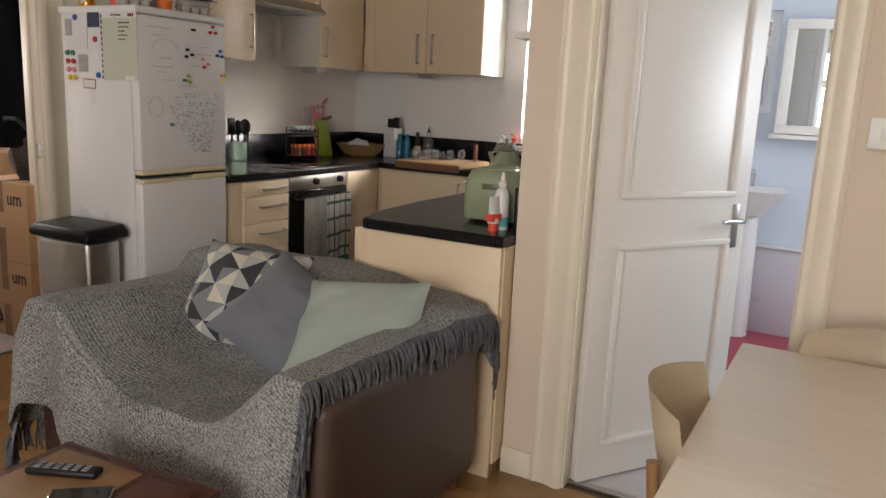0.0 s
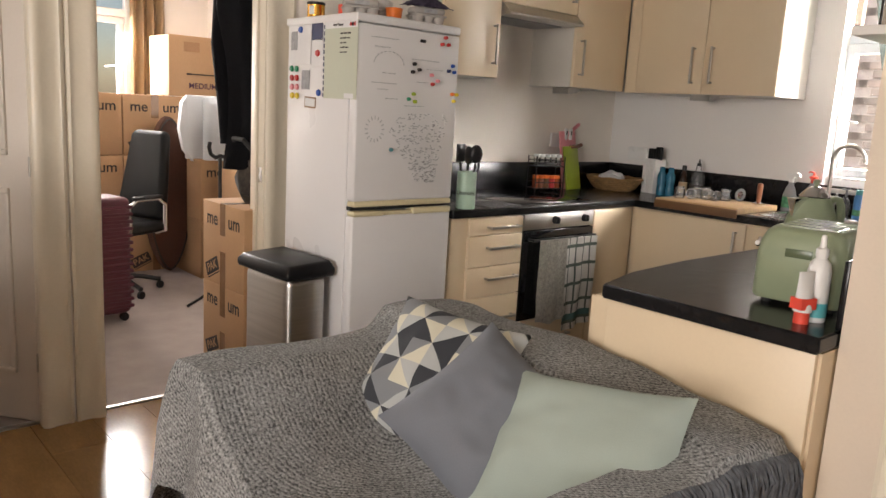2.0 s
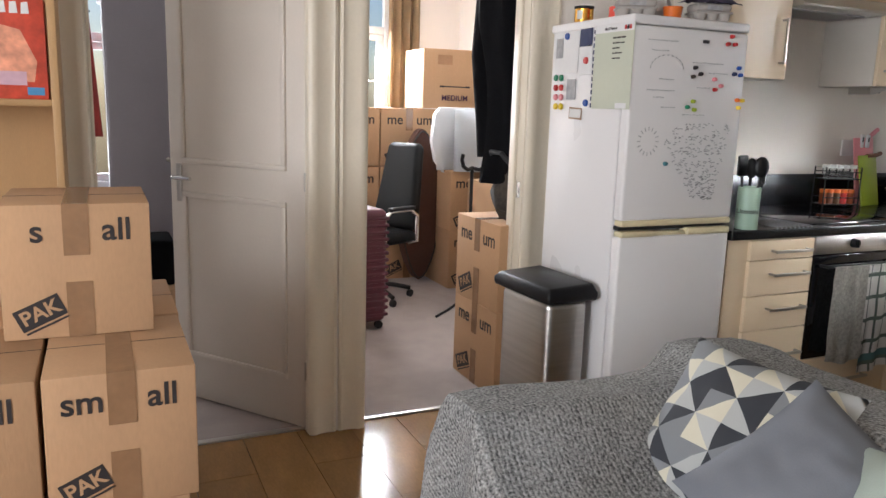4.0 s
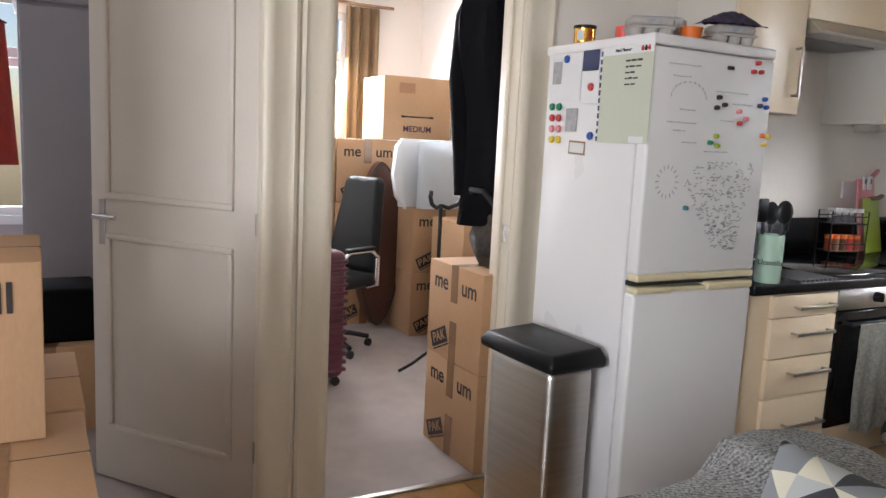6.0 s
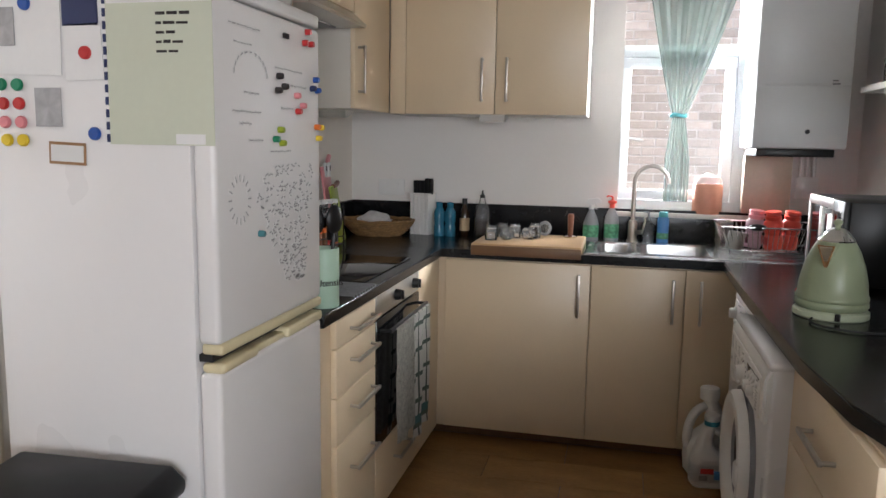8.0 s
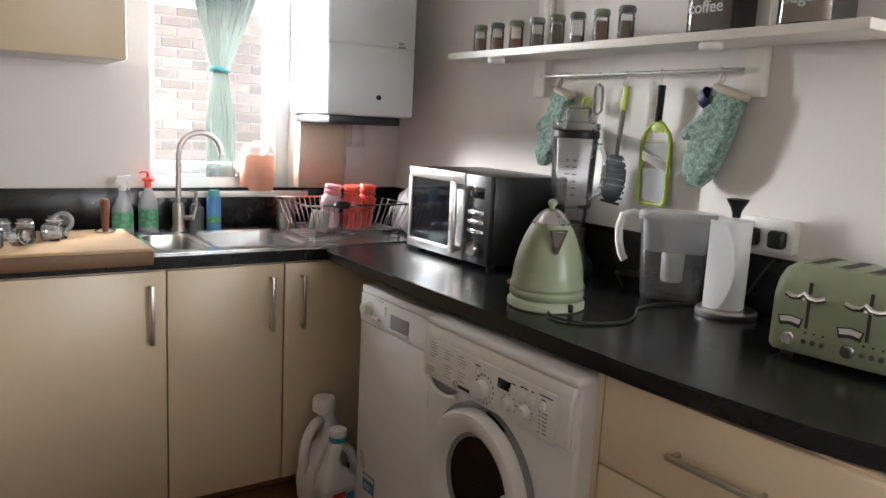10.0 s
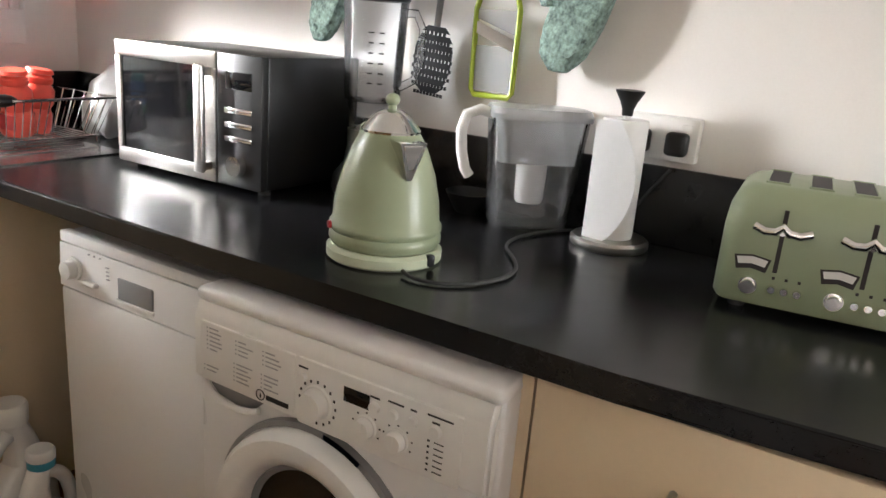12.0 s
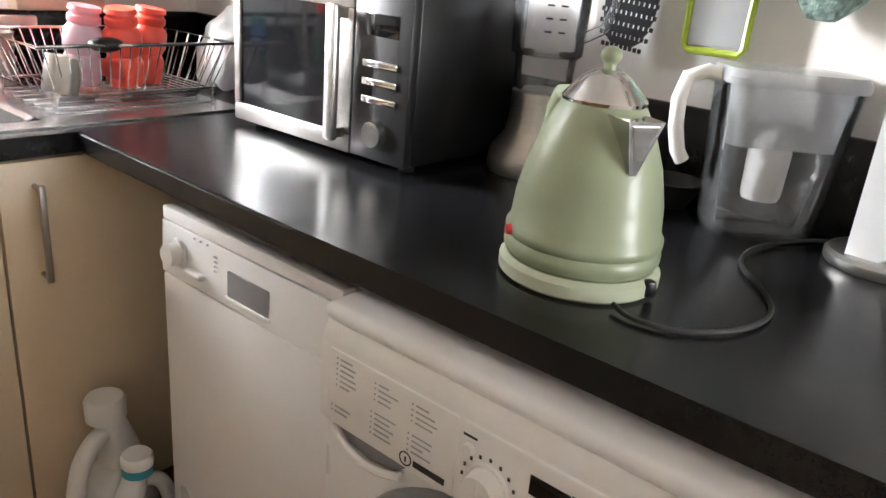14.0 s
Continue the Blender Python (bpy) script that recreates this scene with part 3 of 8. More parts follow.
def panel_door(name, m, width, height, label, mat, flip, handle_z=.95, panels=((.136, .882), (1.040, 1.86))):
    """A flush door with two moulded frames on each face; hinged at x = 0."""
    root = thing(name, m, label, "door", kind="structure")
    bm = B(); box(bm, 0, width, -.038, 0, .006, height, .002)
    part("leaf", bm, mat, root)
    for side in (0, 1):
        y = .0 if side == 0 else -.038
        s = 1 if side == 0 else -1
        for z0, z1 in panels:
            x0, x1 = .092, width - .078
            bm = B()
            for a in ((x0, x1, z0, z0 + .022), (x0, x1, z1 - .022, z1), (x0, x0 + .022, z0 + .022, z1 - .022), (x1 - .022, x1, z0 + .022, z1 - .022)):
                box(bm, a[0], a[1], min(y - .002 * s, y + .013 * s), max(y - .002 * s, y + .013 * s), a[2], a[3], .004, 2)
            part("moulding", bm, mat, root)
        bm = B(); box(bm, width - .070, width - .040, min(y, y + .006 * s), max(y, y + .006 * s), handle_z - .105, handle_z + .06, .002)
        plate = part("handle_plate", bm, M["nickel"], root, "satin metal lever plate")
        bm = B()
        cyl(bm, (width - .055, y, handle_z), (width - .055, y + .045 * s, handle_z), .009, seg=14)
        tube(bm, [(width - .055, y + .04 * s, handle_z), (width - .075, y + .047 * s, handle_z), (width - .10, y + .047 * s, handle_z + .002), (width - .165, y + .045 * s, handle_z + .002)], .0085, 10)
        part("lever", bm, M["chrome"], plate)
    for z in (.22, 1.0, 1.75):
        bm = B(); cyl(bm, (-.004, .004, z), (-.004, .004, z + .075), .006, seg=10)
        part("hinge", bm, M["nickel"], root)
    return root


panel_door("door_1", pose(XL - .035, 1.978, .006, 0, 0, 217.0), .75, 2.0, "white panelled bedroom door standing open", M["door_warm"], 0, 1.01, ((.205, .950), (1.075, 1.87)))
panel_door("door_2", pose(-.052, YS + .062, .006, 0, 0, 56.3), .70, 2.0, "white panelled bathroom door standing open", M["white_paint"], 0)

# white corner bead at the end of the kitchen side wall
bm = B(); box(bm, XR - .014, XR + .001, 3.080, 3.143, .9, H, .003)
solid("trim_9", bm, M["white_paint"], "white painted vertical corner bead", "trim", kind="structure")
# skirting
for n, b in enumerate([(XR - .0, -.182, YS - .015, YS, 0, .10), (.70, 3.0, YS - .015, YS, 0, .10), (XL, XL + .015, -1.8, 1.12, 0, .10), (-6.2, -6.185, 2.12, 4.2, .004, .1), (-6.2, XL - .12, 4.185, 4.2, .004, .1)]):
    bm = B(); box(bm, *b, .004)
    solid("baseboard", bm, CP, "cream painted wooden baseboard", "baseboard", kind="structure")


# ---- windows ----
def window(name, m, w, h, label, transom=.68, frame_mat="frame_white", handle=True):
    """A white framed casement with a top light, in its own plane, x along the width, z up."""
    root = thing(name, m, label, "window", kind="structure")
    FW = .055
    def frame_of(nm, x0, x1, z0, z1, d0, d1, fw, par):
        bm = B()
        box(bm, x0, x1, d0, d1, z0, z0 + fw, .004); box(bm, x0, x1, d0, d1, z1 - fw, z1, .004)
        box(bm, x0, x0 + fw, d0 + .001, d1 - .001, z0 + fw - .004, z1 - fw + .004, .004); box(bm, x1 - fw, x1, d0 + .001, d1 - .001, z0 + fw - .004, z1 - fw + .004, .004)
        return part(nm, bm, M[frame_mat], par)
    frame_of("window_frame", 0, w, 0, h, 0, .06, FW, root)
    zt = h * transom
    bm = B(); box(bm, FW - .003, w - FW + .003, .002, .058, zt - .03, zt + .03, .004)
    part("transom", bm, M[frame_mat], root)
    sash = frame_of("sash", FW + .004, w - FW - .004, FW + .004, zt - .034, -.012, .045, .05, root)
    for x0, x1, z0, z1 in ((FW + .05, w - FW - .05, FW + .05, zt - .08), (FW - .003, w - FW + .003, zt + .027, h - FW + .003)):
        bm = B(); box(bm, x0, x1, .022, .028, z0, z1)
        p = part("pane", bm, M["pane"], root, "clear glass pane")
        p.visible_shadow = False
    if handle:
        bm = B(); box(bm, FW + .018, FW + .042, -.03, -.012, h * .30, h * .30 + .05, .003)
        tube(bm, [(FW + .03, -.03, h * .30 + .025), (FW + .03, -.045, h * .30 + .025), (FW + .06, -.048, h * .30 + .022), (FW + .13, -.048, h * .30 + .012)], .007, 8)
        part("window_handle", bm, M["white_plastic"], sash)
    return root


window("window_1", pose(-1.472, YB + .10, 1.045), .675, 1.15, "white framed kitchen casement window", .70)
bm = B(); box(bm, -1.45, -.757, YB - .03, YB + .12, 1.022, 1.047, .006)
solid("window_sill", bm, M["white_paint"], "white painted kitchen window sill", "window sill", kind="structure")
window("window_2", pose(-6.27, 3.55, 1.2, 0, 0, -90), 1.0, 1.1, "white framed box room window", .7)
window("window_3", pose(-5.87, 1.5, .7, 0, 0, -90), 1.7, 1.5, "white framed bedroom window", .7)
window("window_4", pose(-.9, -1.88, .8), 2.4, 1.45, "white framed living room window", .7, handle=False)
window("window_5", pose(.05, 5.63, 1.35), .15, .6, "narrow white framed bathroom window", .6, handle=False)

# unseen window, added only as an opening for the bathroom fill lamp
window("window_6", pose(1.97, 4.0, 1.1, 0, 0, 90), .9, 1.0, "unseen white framed window added for the bathroom fill light", .7)

# unseen dark leaf, added so lamp spill does not bounce onto the yard wall
bm = B()
for b in ((-4.2, -1.42, 0, 3.2), (-.777, -.25, 0, 3.2), (-1.42, -.777, 0, 1.02), (-1.42, -.777, 2.21, 3.2)):
    box(bm, b[0], b[1], YB + .253, YB + .30, b[2], b[3])
solid("wall_outer_north", bm, M["bounce_stop"], "unseen dark leaf added to stop bounced lamp light", "wall", kind="structure", smooth=False)

# brick wall across the yard, seen through the kitchen window
bm = B(); box(bm, -4.5, 2.5, 8.4, 8.6, 0, 5.5)
yard = solid("neighbour_wall", bm, M["mortar"], "pale brick wall of the house opposite", "brick wall", kind="structure", smooth=False)
bm = B(); box(bm, -60, 60, 5.85, 90, -.3, -.2)
solid("ground", bm, M["paving"], "grey paved yard outside", "ground", kind="structure", smooth=False)


# ---- kitchen units ----
def bar_handle(bm, a, b, out, r=.006, stand=.03):
    """A D-shaped bar handle between two points, standing off along out."""
    a, b, out = Vector(a), Vector(b), Vector(out)
    d = (b - a).normalized()
    cyl(bm, a + d * .008, a + d * .008 + out * stand, r * .9, seg=10)
    cyl(bm, b - d * .008, b - d * .008 + out * stand, r * .9, seg=10)
    e = out * stand
    u = d.cross(out)
    for s in (0,):
        m = Matrix((u, out, d)).transposed().to_4x4()
        m.translation = (a + b) / 2 + e
        L = (b - a).length
        box(bm, -r, r, -r * .8, r * .8, -L / 2, L / 2, .002, 2, m)
    return bm


KX = -2.198
u = thing("drawer_unit", pose(-2.5, 3.78, 0), "cream four-drawer base unit beside the fridge", "kitchen unit", "base units")


def kpart(name, bm, mat, root, label=""):
    """A part given in world places, hung on its thing."""
    bm.transform(root.matrix_basis.inverted())
    return part(name, bm, mat, root, label)


def kfront(root, name, b, handle=None, out=(1, 0, 0), mat=None):
    bm = B(); box(bm, *b, .0025, 2)
    p = kpart(name, bm, mat or M["cream"], root)
    if handle:
        bm = B(); bar_handle(bm, handle[0], handle[1], out)
        kpart("handle", bm, M["nickel"], p if False else root, "satin steel bar handle").parent = p
    return p


bm = B(); box(bm, XL + .005, KX, 3.545, 4.021, .05, .857)
kpart("body", bm, M["cream"], u)
bm = B(); box(bm, XL + .005, KX - .05, 3.56, 4.0, 0, .05)
kpart("plinth", bm, M["plinth"], u)
for z0, z1, hz in ((.770, .852, .807), (.618, .766, .708), (.466, .614, .558), (.06, .462, .357)):
    kfront(u, "drawer_front", (KX, KX + .02, 3.655, 4.018, z0, z1), ((KX + .02, 3.765, hz), (KX + .02, 3.98, hz)))

u = thing("oven_unit", pose(-2.5, 4.3, 0), "built-in electric oven with black glass door and steel panel", "oven")
bm = B(); box(bm, XL + .005, KX - .004, 4.024, 4.59, .05, .857)
kpart("body", bm, M["black_plastic"], u)
bm = B(); box(bm, XL + .005, KX - .05, 4.024, 4.59, 0, .05)
kpart("plinth", bm, M["plinth"], u)
bm = B(); box(bm, KX - .003, KX + .018, 4.03, 4.585, .775, .855, .002)
panel = kpart("control_panel", bm, M["steel"], u, "brushed steel control panel")
for y in (4.262, 4.503):
    bm = B(); cyl(bm, (KX + .018, y, .818), (KX + .042, y, .818), .021, .018, 22); box(bm, KX + .04, KX + .05, y - .004, y + .004, .801, .835, .002)
    kpart("knob", bm, M["black_plastic"], u, "black oven knob").parent = panel
bm = B(); box(bm, KX - .003, KX + .02, 4.03, 4.585, .305, .768, .003)
door = kpart("oven_door", bm, M["oven_glass"], u, "black glass oven door")
bm = B(); bar_handle(bm, (KX + .02, 4.06, .728), (KX + .02, 4.56, .728), (1, 0, 0), .007, .04)
kpart("handle", bm, M["black_plastic"], u).parent = door
kfront(u, "drawer_front", (KX - .003, KX + .018, 4.03, 4.585, .06, .30), ((KX + .018, 4.24, .195), (KX + .018, 4.43, .195)))
# filler beside the oven, with a rounded edge
bm = B(); box(bm, KX - .06, KX + .016, 4.594, 4.957, .05, .857, .012, 3)
solid("filler_panel", bm, M["cream"], "cream laminate corner filler panel beside the oven", "kitchen unit")

YF = 4.98
u = thing("sink_unit", pose(-1.5, 5.2, 0), "cream base unit with three doors under the sink", "kitchen unit", "base units")
bm = B(); box(bm, KX - .05, -.62, YF, YB - .01, .05, .70); box(bm, KX - .05, -1.52, YF, YB - .01, .70, .857); box(bm, -1.52, -.62, YF, YF + .02, .70, .857)
kpart("body", bm, M["cream"], u)
bm = B(); box(bm, KX - .05, -.62, YF + .05, YF + .07, 0, .05)
kpart("plinth", bm, M["plinth"], u)
kfront(u, "cabinet_door", (-2.152, -1.500, YF - .02, YF, .055, .852), ((-1.548, YF - .02, .62), (-1.548, YF - .02, .812)), (0, -1, 0))
kfront(u, "cabinet_door", (-1.495, -1.101, YF - .02, YF, .055, .852), ((-1.148, YF - .02, .62), (-1.148, YF - .02, .812)), (0, -1, 0))
kfront(u, "cabinet_door", (-1.096, -.62, YF - .02, YF, .055, .852), ((-1.034, YF - .02, .62), (-1.034, YF - .02, .812)), (0, -1, 0))

RX = -.925
u = thing("wide_drawer_unit", pose(-.6, 3.3, 0), "cream wide drawer unit at the peninsula end", "kitchen unit", "base units")
bm = B(); box(bm, RX, XR - .005, 2.957, 3.606, .05, .857)
kpart("body", bm, M["cream"], u)
bm = B(); box(bm, RX + .05, XR - .005, 2.96, 3.606, 0, .05)
kpart("plinth", bm, M["plinth"], u)
bm = B(); box(bm, -.872, XR - .012, 2.938, 2.956, .0, .857, .002)
kpart("end_panel", bm, M["cream"], u)
for z0, z1 in ((.657, .852), (.36, .653), (.06, .356)):
    kfront(u, "drawer_front", (RX - .02, RX, 2.962, 3.583, z0, z1), ((RX - .02, 3.19, (z0 + z1) / 2), (RX - .02, 3.39, (z0 + z1) / 2)), (-1, 0, 0))
bm = B(); box(bm, RX - .018, RX, 3.587, 3.605, .05, .857)
kpart("side_panel", bm, M["cream"], u)

# worktop with upstands
u = thing("worktop", pose(-1.5, 5.2, .86), "continuous black laminate kitchen worktop", "worktop")
WZ = .90
for i, b in enumerate([(XL + .003, -2.168, 3.535, 4.95), (-.962, XR - .003, 2.925, 4.95)]):
    bm = B()
    if i:
        # the peninsula's front edge is drawn in towards its end
        prism(bm, [(-.953, 4.95), (-.965, 4.3), (-.966, 3.47), (-.944, 3.14), (-.886, 2.925), (b[1], 2.925), (b[1], 4.95)], "z", .86, WZ)
        bmesh.ops.bevel(bm, geom=bm.edges[:], offset=.005, segments=2, affect='EDGES')
    else:
        box(bm, b[0], b[1], b[2], b[3], .86, WZ, .006, 3)
    kpart("slab", bm, M["worktop"], u)
for b in ((XL + .003, -1.50, 4.948, YB - .003), (-.97, XR - .003, 4.948, YB - .003), (-1.50, -.97, 4.948, 5.035), (-1.50, -.97, 5.44, YB - .003)):
    bm = B(); box(bm, b[0], b[1], b[2], b[3], .8605, WZ - .0004)
    kpart("slab", bm, M["worktop"], u)
for b in [(XL + .002, XL + .016, 3.54, YB - .003), (XL + .016, XR - .003, YB - .017, YB - .003), (XR - .017, XR - .003, 3.146, YB - .018), (XR - .017, XR - .003, 3.035, 3.078)]:
    bm = B(); box(bm, *b, WZ, 1.06, .003)
    kpart("upstand", bm, M["worktop"], u)

# wall units on the left wall
WX = -2.5
for nm, y0, y1, z0, hy in (("wall_unit", 3.70, 4.093, 1.52, 4.045), ("wall_unit", 4.70, 5.19, 1.515, 4.747), ("hood_unit", 4.098, 4.695, 1.905, 4.645)):
    u = thing("wall_unit" if nm == "wall_unit" else "hood_unit", pose(-2.65, (y0 + y1) / 2, z0), "cream wall cupboard with a steel bar handle" if nm == "wall_unit" else "short cream cupboard over the cooker hood", "kitchen unit", "wall units")
    bm = B(); box(bm, XL + .003, WX - .02, y0, y1, z0, 2.32, .001)
    kpart("body", bm, M["carcass"], u)
    hz = z0 + .065 if nm == "wall_unit" else 1.965
    kfront(u, "cabinet_door", (WX - .02, WX, y0 + .002, y1 - .002, z0 + .001, 2.32), ((WX, hy, hz), (WX, hy, hz + .20)))
u = thing("cooker_hood", pose(-2.6, 4.45, 1.845), "brushed steel visor cooker hood over the hob", "cooker hood")
bm = B(); box(bm, XL + .003, WX - .03, 4.10, 4.692, 1.843, 1.903, .003)
kpart("body", bm, M["steel"], u)
bm = B(); prism(bm, [(WX - .03, 1.843), (WX + .05, 1.843), (WX + .055, 1.853), (WX - .0, 1.903), (WX - .03, 1.903)], "y", 4.10, 4.692)
kpart("visor", bm, M["steel"], u)
bm = B(); box(bm, XL + .06, WX - .06, 4.16, 4.64, 1.837, 1.843)
kpart("filter", bm, M["grey_plastic"], u)
# back wall unit
u = thing("wall_unit", pose(-2.0, 5.35, 1.51), "cream double wall cupboard on the back wall", "kitchen unit", "wall units")
WYF = 5.20
bm = B(); box(bm, WX, -1.557, WYF + .02, YB - .003, 1.512, 2.32, .001)
kpart("body", bm, M["carcass"], u)
bm = B(); box(bm, -2.50, -2.424, WYF + .004, WYF + .03, 1.513, 2.32, .001)
kpart("corner_post", bm, M["cream"], u)
kfront(u, "cabinet_door", (-2.420, -1.987, WYF, WYF + .02, 1.513, 2.32), ((-2.045, WYF, 1.57), (-2.045, WYF, 1.772)), (0, -1, 0))
kfront(u, "cabinet_door", (-1.983, -1.557, WYF, WYF + .02, 1.513, 2.32), ((-1.928, WYF, 1.57), (-1.928, WYF, 1.772)), (0, -1, 0))
for x, y in ((-2.0, 5.28), (-2.62, 4.80)):
    u = thing("under_cupboard_light", pose(x, y, 1.512), "small steel wedge light under a wall cupboard", "lamp", "under-cupboard lights")
    bm = B(); prism(bm, [(-.055, 0), (.055, 0), (.055, -.012), (-.03, -.034), (-.055, -.034)], "x", -.06, .06)
    part("housing", bm, M["steel"], u)
    bm = B(); box(bm, -.045, .045, -.02, .04, -.026, -.02)
    part("lens", bm, M["grey_plastic"], u)

# ---- fridge ----
before_fridge = set(scene.objects)
u = thing("fridge_freezer", pose(-2.45, 3.25, 0), "tall white fridge freezer with yellowed handle trims", "fridge")
FX, FY0, FY1 = -2.168, 2.980, 3.516
bm = B(); box(bm, -2.70, FX - .055, FY0 + .002, FY1 - .002, .04, 1.70, .006)
kpart("cabinet", bm, M["fridge"], u)
bm = B(); box(bm, -2.71, FX - .002, FY0 - .004, FY1 + .004, 1.694, 1.728, .008, 3)
kpart("top_lid", bm, M["fridge"], u)
bm = B(); box(bm, FX - .05, FX, FY0, FY1, .975, 1.69, .012, 3)
kpart("fridge_door", bm, M["fridge"], u)
bm = B(); box(bm, FX - .05, FX, FY0, FY1, .06, .915, .012, 3)
kpart("freezer_door", bm, M["fridge"], u)
bm = B()
box(bm, FX - .045, FX + .004, FY0 + .004, FY1 - .004, .953, .977, .007, 3)
box(bm, FX - .045, FX + .006, FY0 + .004, FY0 + .16, .913, .935, .008, 3)
box(bm, FX - .045, FX + .006, FY1 - .22, FY1 - .004, .913, .94, .008, 3)
box(bm, FX - .045, FX - .006, FY0 + .15, FY1 - .21, .913, .930, .006, 3)
kpart("handle_trim", bm, M["yellowed"], u, "yellowed plastic handle trim")
bm = B(); box(bm, FX - .052, FX - .022, FY0 + .008, FY1 - .008, .937, .953)
kpart("gap_seal", bm, M["rubber"], u)
bm = B(); box(bm, -2.68, FX - .06, FY0 + .01, FY1 - .01, 0, .045)
kpart("feet", bm, M["black_plastic"], u)


def stuck(name, y_or_x, a0, a1, z0, z1, face, mat, label, cat, tilt=0, group=""):
    """A flat sheet on the fridge: on its side (face 'side') or on its front."""
    t = .0012
    bm = B()
    w, h = abs(a1 - a0), z1 - z0
    box(bm, -w / 2, w / 2, -t, 0, -h / 2, h / 2)
    if face == "side":
        m = pose((a0 + a1) / 2, FY0 - .0005, (z0 + z1) / 2, 0, tilt, 0)
    else:
        m = pose(FX + .0006, (a0 + a1) / 2, (z0 + z1) / 2, 0, tilt, 90)
    return solid(name, bm, mat, label, cat, m, group)


def magnet(p, face, r, mat, label, length=.008):
    bm = B()
    lathe(bm, [(0, 0), (r, 0), (r, length * .6), (r * .85, length), (0, length)], 16)
    m = pose(p[0], FY0 - .0015, p[2], 90, 0, 0) if face == "side" else pose(FX + .0016, p[1], p[2], 0, 90, 0)
    return solid("magnet", bm, mat, label, "magnet", m, "fridge magnets")


def corners(a, b):
    return min(a[0], b[0]), max(a[0], b[0]), min(a[2], b[2]), max(a[2], b[2])


SY = 2.978
x0, x1, z0, z1 = corners((-2.672, 2.980, 1.693), (-2.506, 2.980, 1.532))
stuck("note", 0, x0, x1, z0, z1, "side", M["paper"], "white paper note pinned to the fridge side", "note", 1.5)
x0, x1, z0, z1 = corners((-2.501, 2.980, 1.698), (-2.418, 2.980, 1.629))
stuck("postcard", 0, x0, x1, z0, z1, "side", M["navy"], "small dark blue postcard on the fridge side", "postcard")
x0, x1, z0, z1 = corners((-2.499, 2.980, 1.631), (-2.411, 2.980, 1.520))
stuck("note", 0, x0, x1, z0, z1, "side", M["paper"], "torn white note held by a red magnet", "note", -2)
x0, x1, z0, z1 = corners((-2.400, 2.980, 1.696), (-2.166, 2.980, 1.392))
planner = stuck("meal_planner", 0, x0, x1, z0, z1, "side", M["green_paper"], "pale green meal planner sheet with handwriting", "planner sheet")
w, h = x1 - x0, z1 - z0
bm = B(); box(bm, -w / 2 + .002, w / 2 - .002, -.0016, -.0013, h / 2 - .028, h / 2 - .002)
part("heading_band", bm, M["paper"], planner)
bm = B(); box(bm, w / 2 - .085, w / 2 - .02, -.0016, -.0013, -h / 2 + .002, -h / 2 + .022)
part("footer_box", bm, M["paper"], planner)
letters("heading", "Meal Planner", .014, M["ink"], planner, pose(-.02, -.0018, h / 2 - .015, 90, 0, 0), .0003)
random.seed(5)
for i in range(5):
    bm = B()
    xx = -.005
    zz = h / 2 - .05 - i * .018
    while xx < .055 - .01 * (i % 3):
        ww = random.uniform(.012, .026)
        box(bm, xx, xx + ww, -.0019, -.0014, zz - .002, zz + .0025 + random.uniform(0, .002))
        xx += ww + .004
    part("handwriting", bm, M["ink"], planner)
for i in range(3):
    bm = B(); lathe(bm, [(0, 0), (.005, .002), (.006, .008), (.003, .016), (0, .018)], 10); bm.transform(pose(w / 2 - .05 + i * .014, -.0012, h / 2 - .024))
    part("pepper_icon", bm, M["red"] if i != 1 else M["ink"], planner)
bm = B()
for i in range(12):
    box(bm, -w / 2 - .008, -w / 2 - .001, -.0016, -.0002, h / 2 - .012 - i * h / 12.3 - .016, h / 2 - .012 - i * h / 12.3)
part("day_strip", bm, M["navy"], planner)
x0, x1, z0, z1 = corners((-2.576, 2.980, 1.503), (-2.513, 2.980, 1.424))
stuck("photo", 0, x0, x1, z0, z1, "side", M["grey_print"], "small grey photo print on the fridge side", "photo")
x0, x1, z0, z1 = corners((-2.548, 2.980, 1.391), (-2.460, 2.980, 1.345))
ph = stuck("photo_magnet", 0, x0, x1, z0, z1, "side", M["tan_wood"], "small framed brown picture magnet", "magnet", 2)
bm = B(); box(bm, -(x1 - x0) / 2 + .005, (x1 - x0) / 2 - .005, -.0022, -.0010, -(z1 - z0) / 2 + .006, (z1 - z0) / 2 - .006)
part("picture", bm, M["label_white"], ph)
x0, x1, z0, z1 = corners((-2.662, 2.980, 1.668), (-2.614, 2.980, 1.591))
stuck("swatch", 0, x0, x1, z0, z1, "side", M["grey_print"], "grey printed swatch on the pinned note", "note").matrix_basis.translation.y -= .003
for p, mt, lb in (((-2.587, 2.980, 1.675), "blue", "round blue fridge magnet"), ((-2.449, 2.980, 1.574), "red", "round red fridge magnet"), ((-2.435, 2.980, 1.410), "blue", "round blue fridge magnet")):
    magnet(p, "side", .0135, M[mt], lb)
for pair, mt, lb in ((((-2.655, 2.980, 1.511), (-2.615, 2.980, 1.510)), "mgreen", "round green fridge magnet"), (((-2.652, 2.980, 1.471), (-2.613, 2.980, 1.471)), "red", "round dark red fridge magnet"), (((-2.650, 2.980, 1.432), (-2.610, 2.980, 1.432)), "pink", "round pink fridge magnet"), (((-2.647, 2.980, 1.394), (-2.608, 2.980, 1.394)), "yellow", "round yellow fridge magnet")):
    for p in pair:
        magnet(p, "side", .013, M[mt], lb)
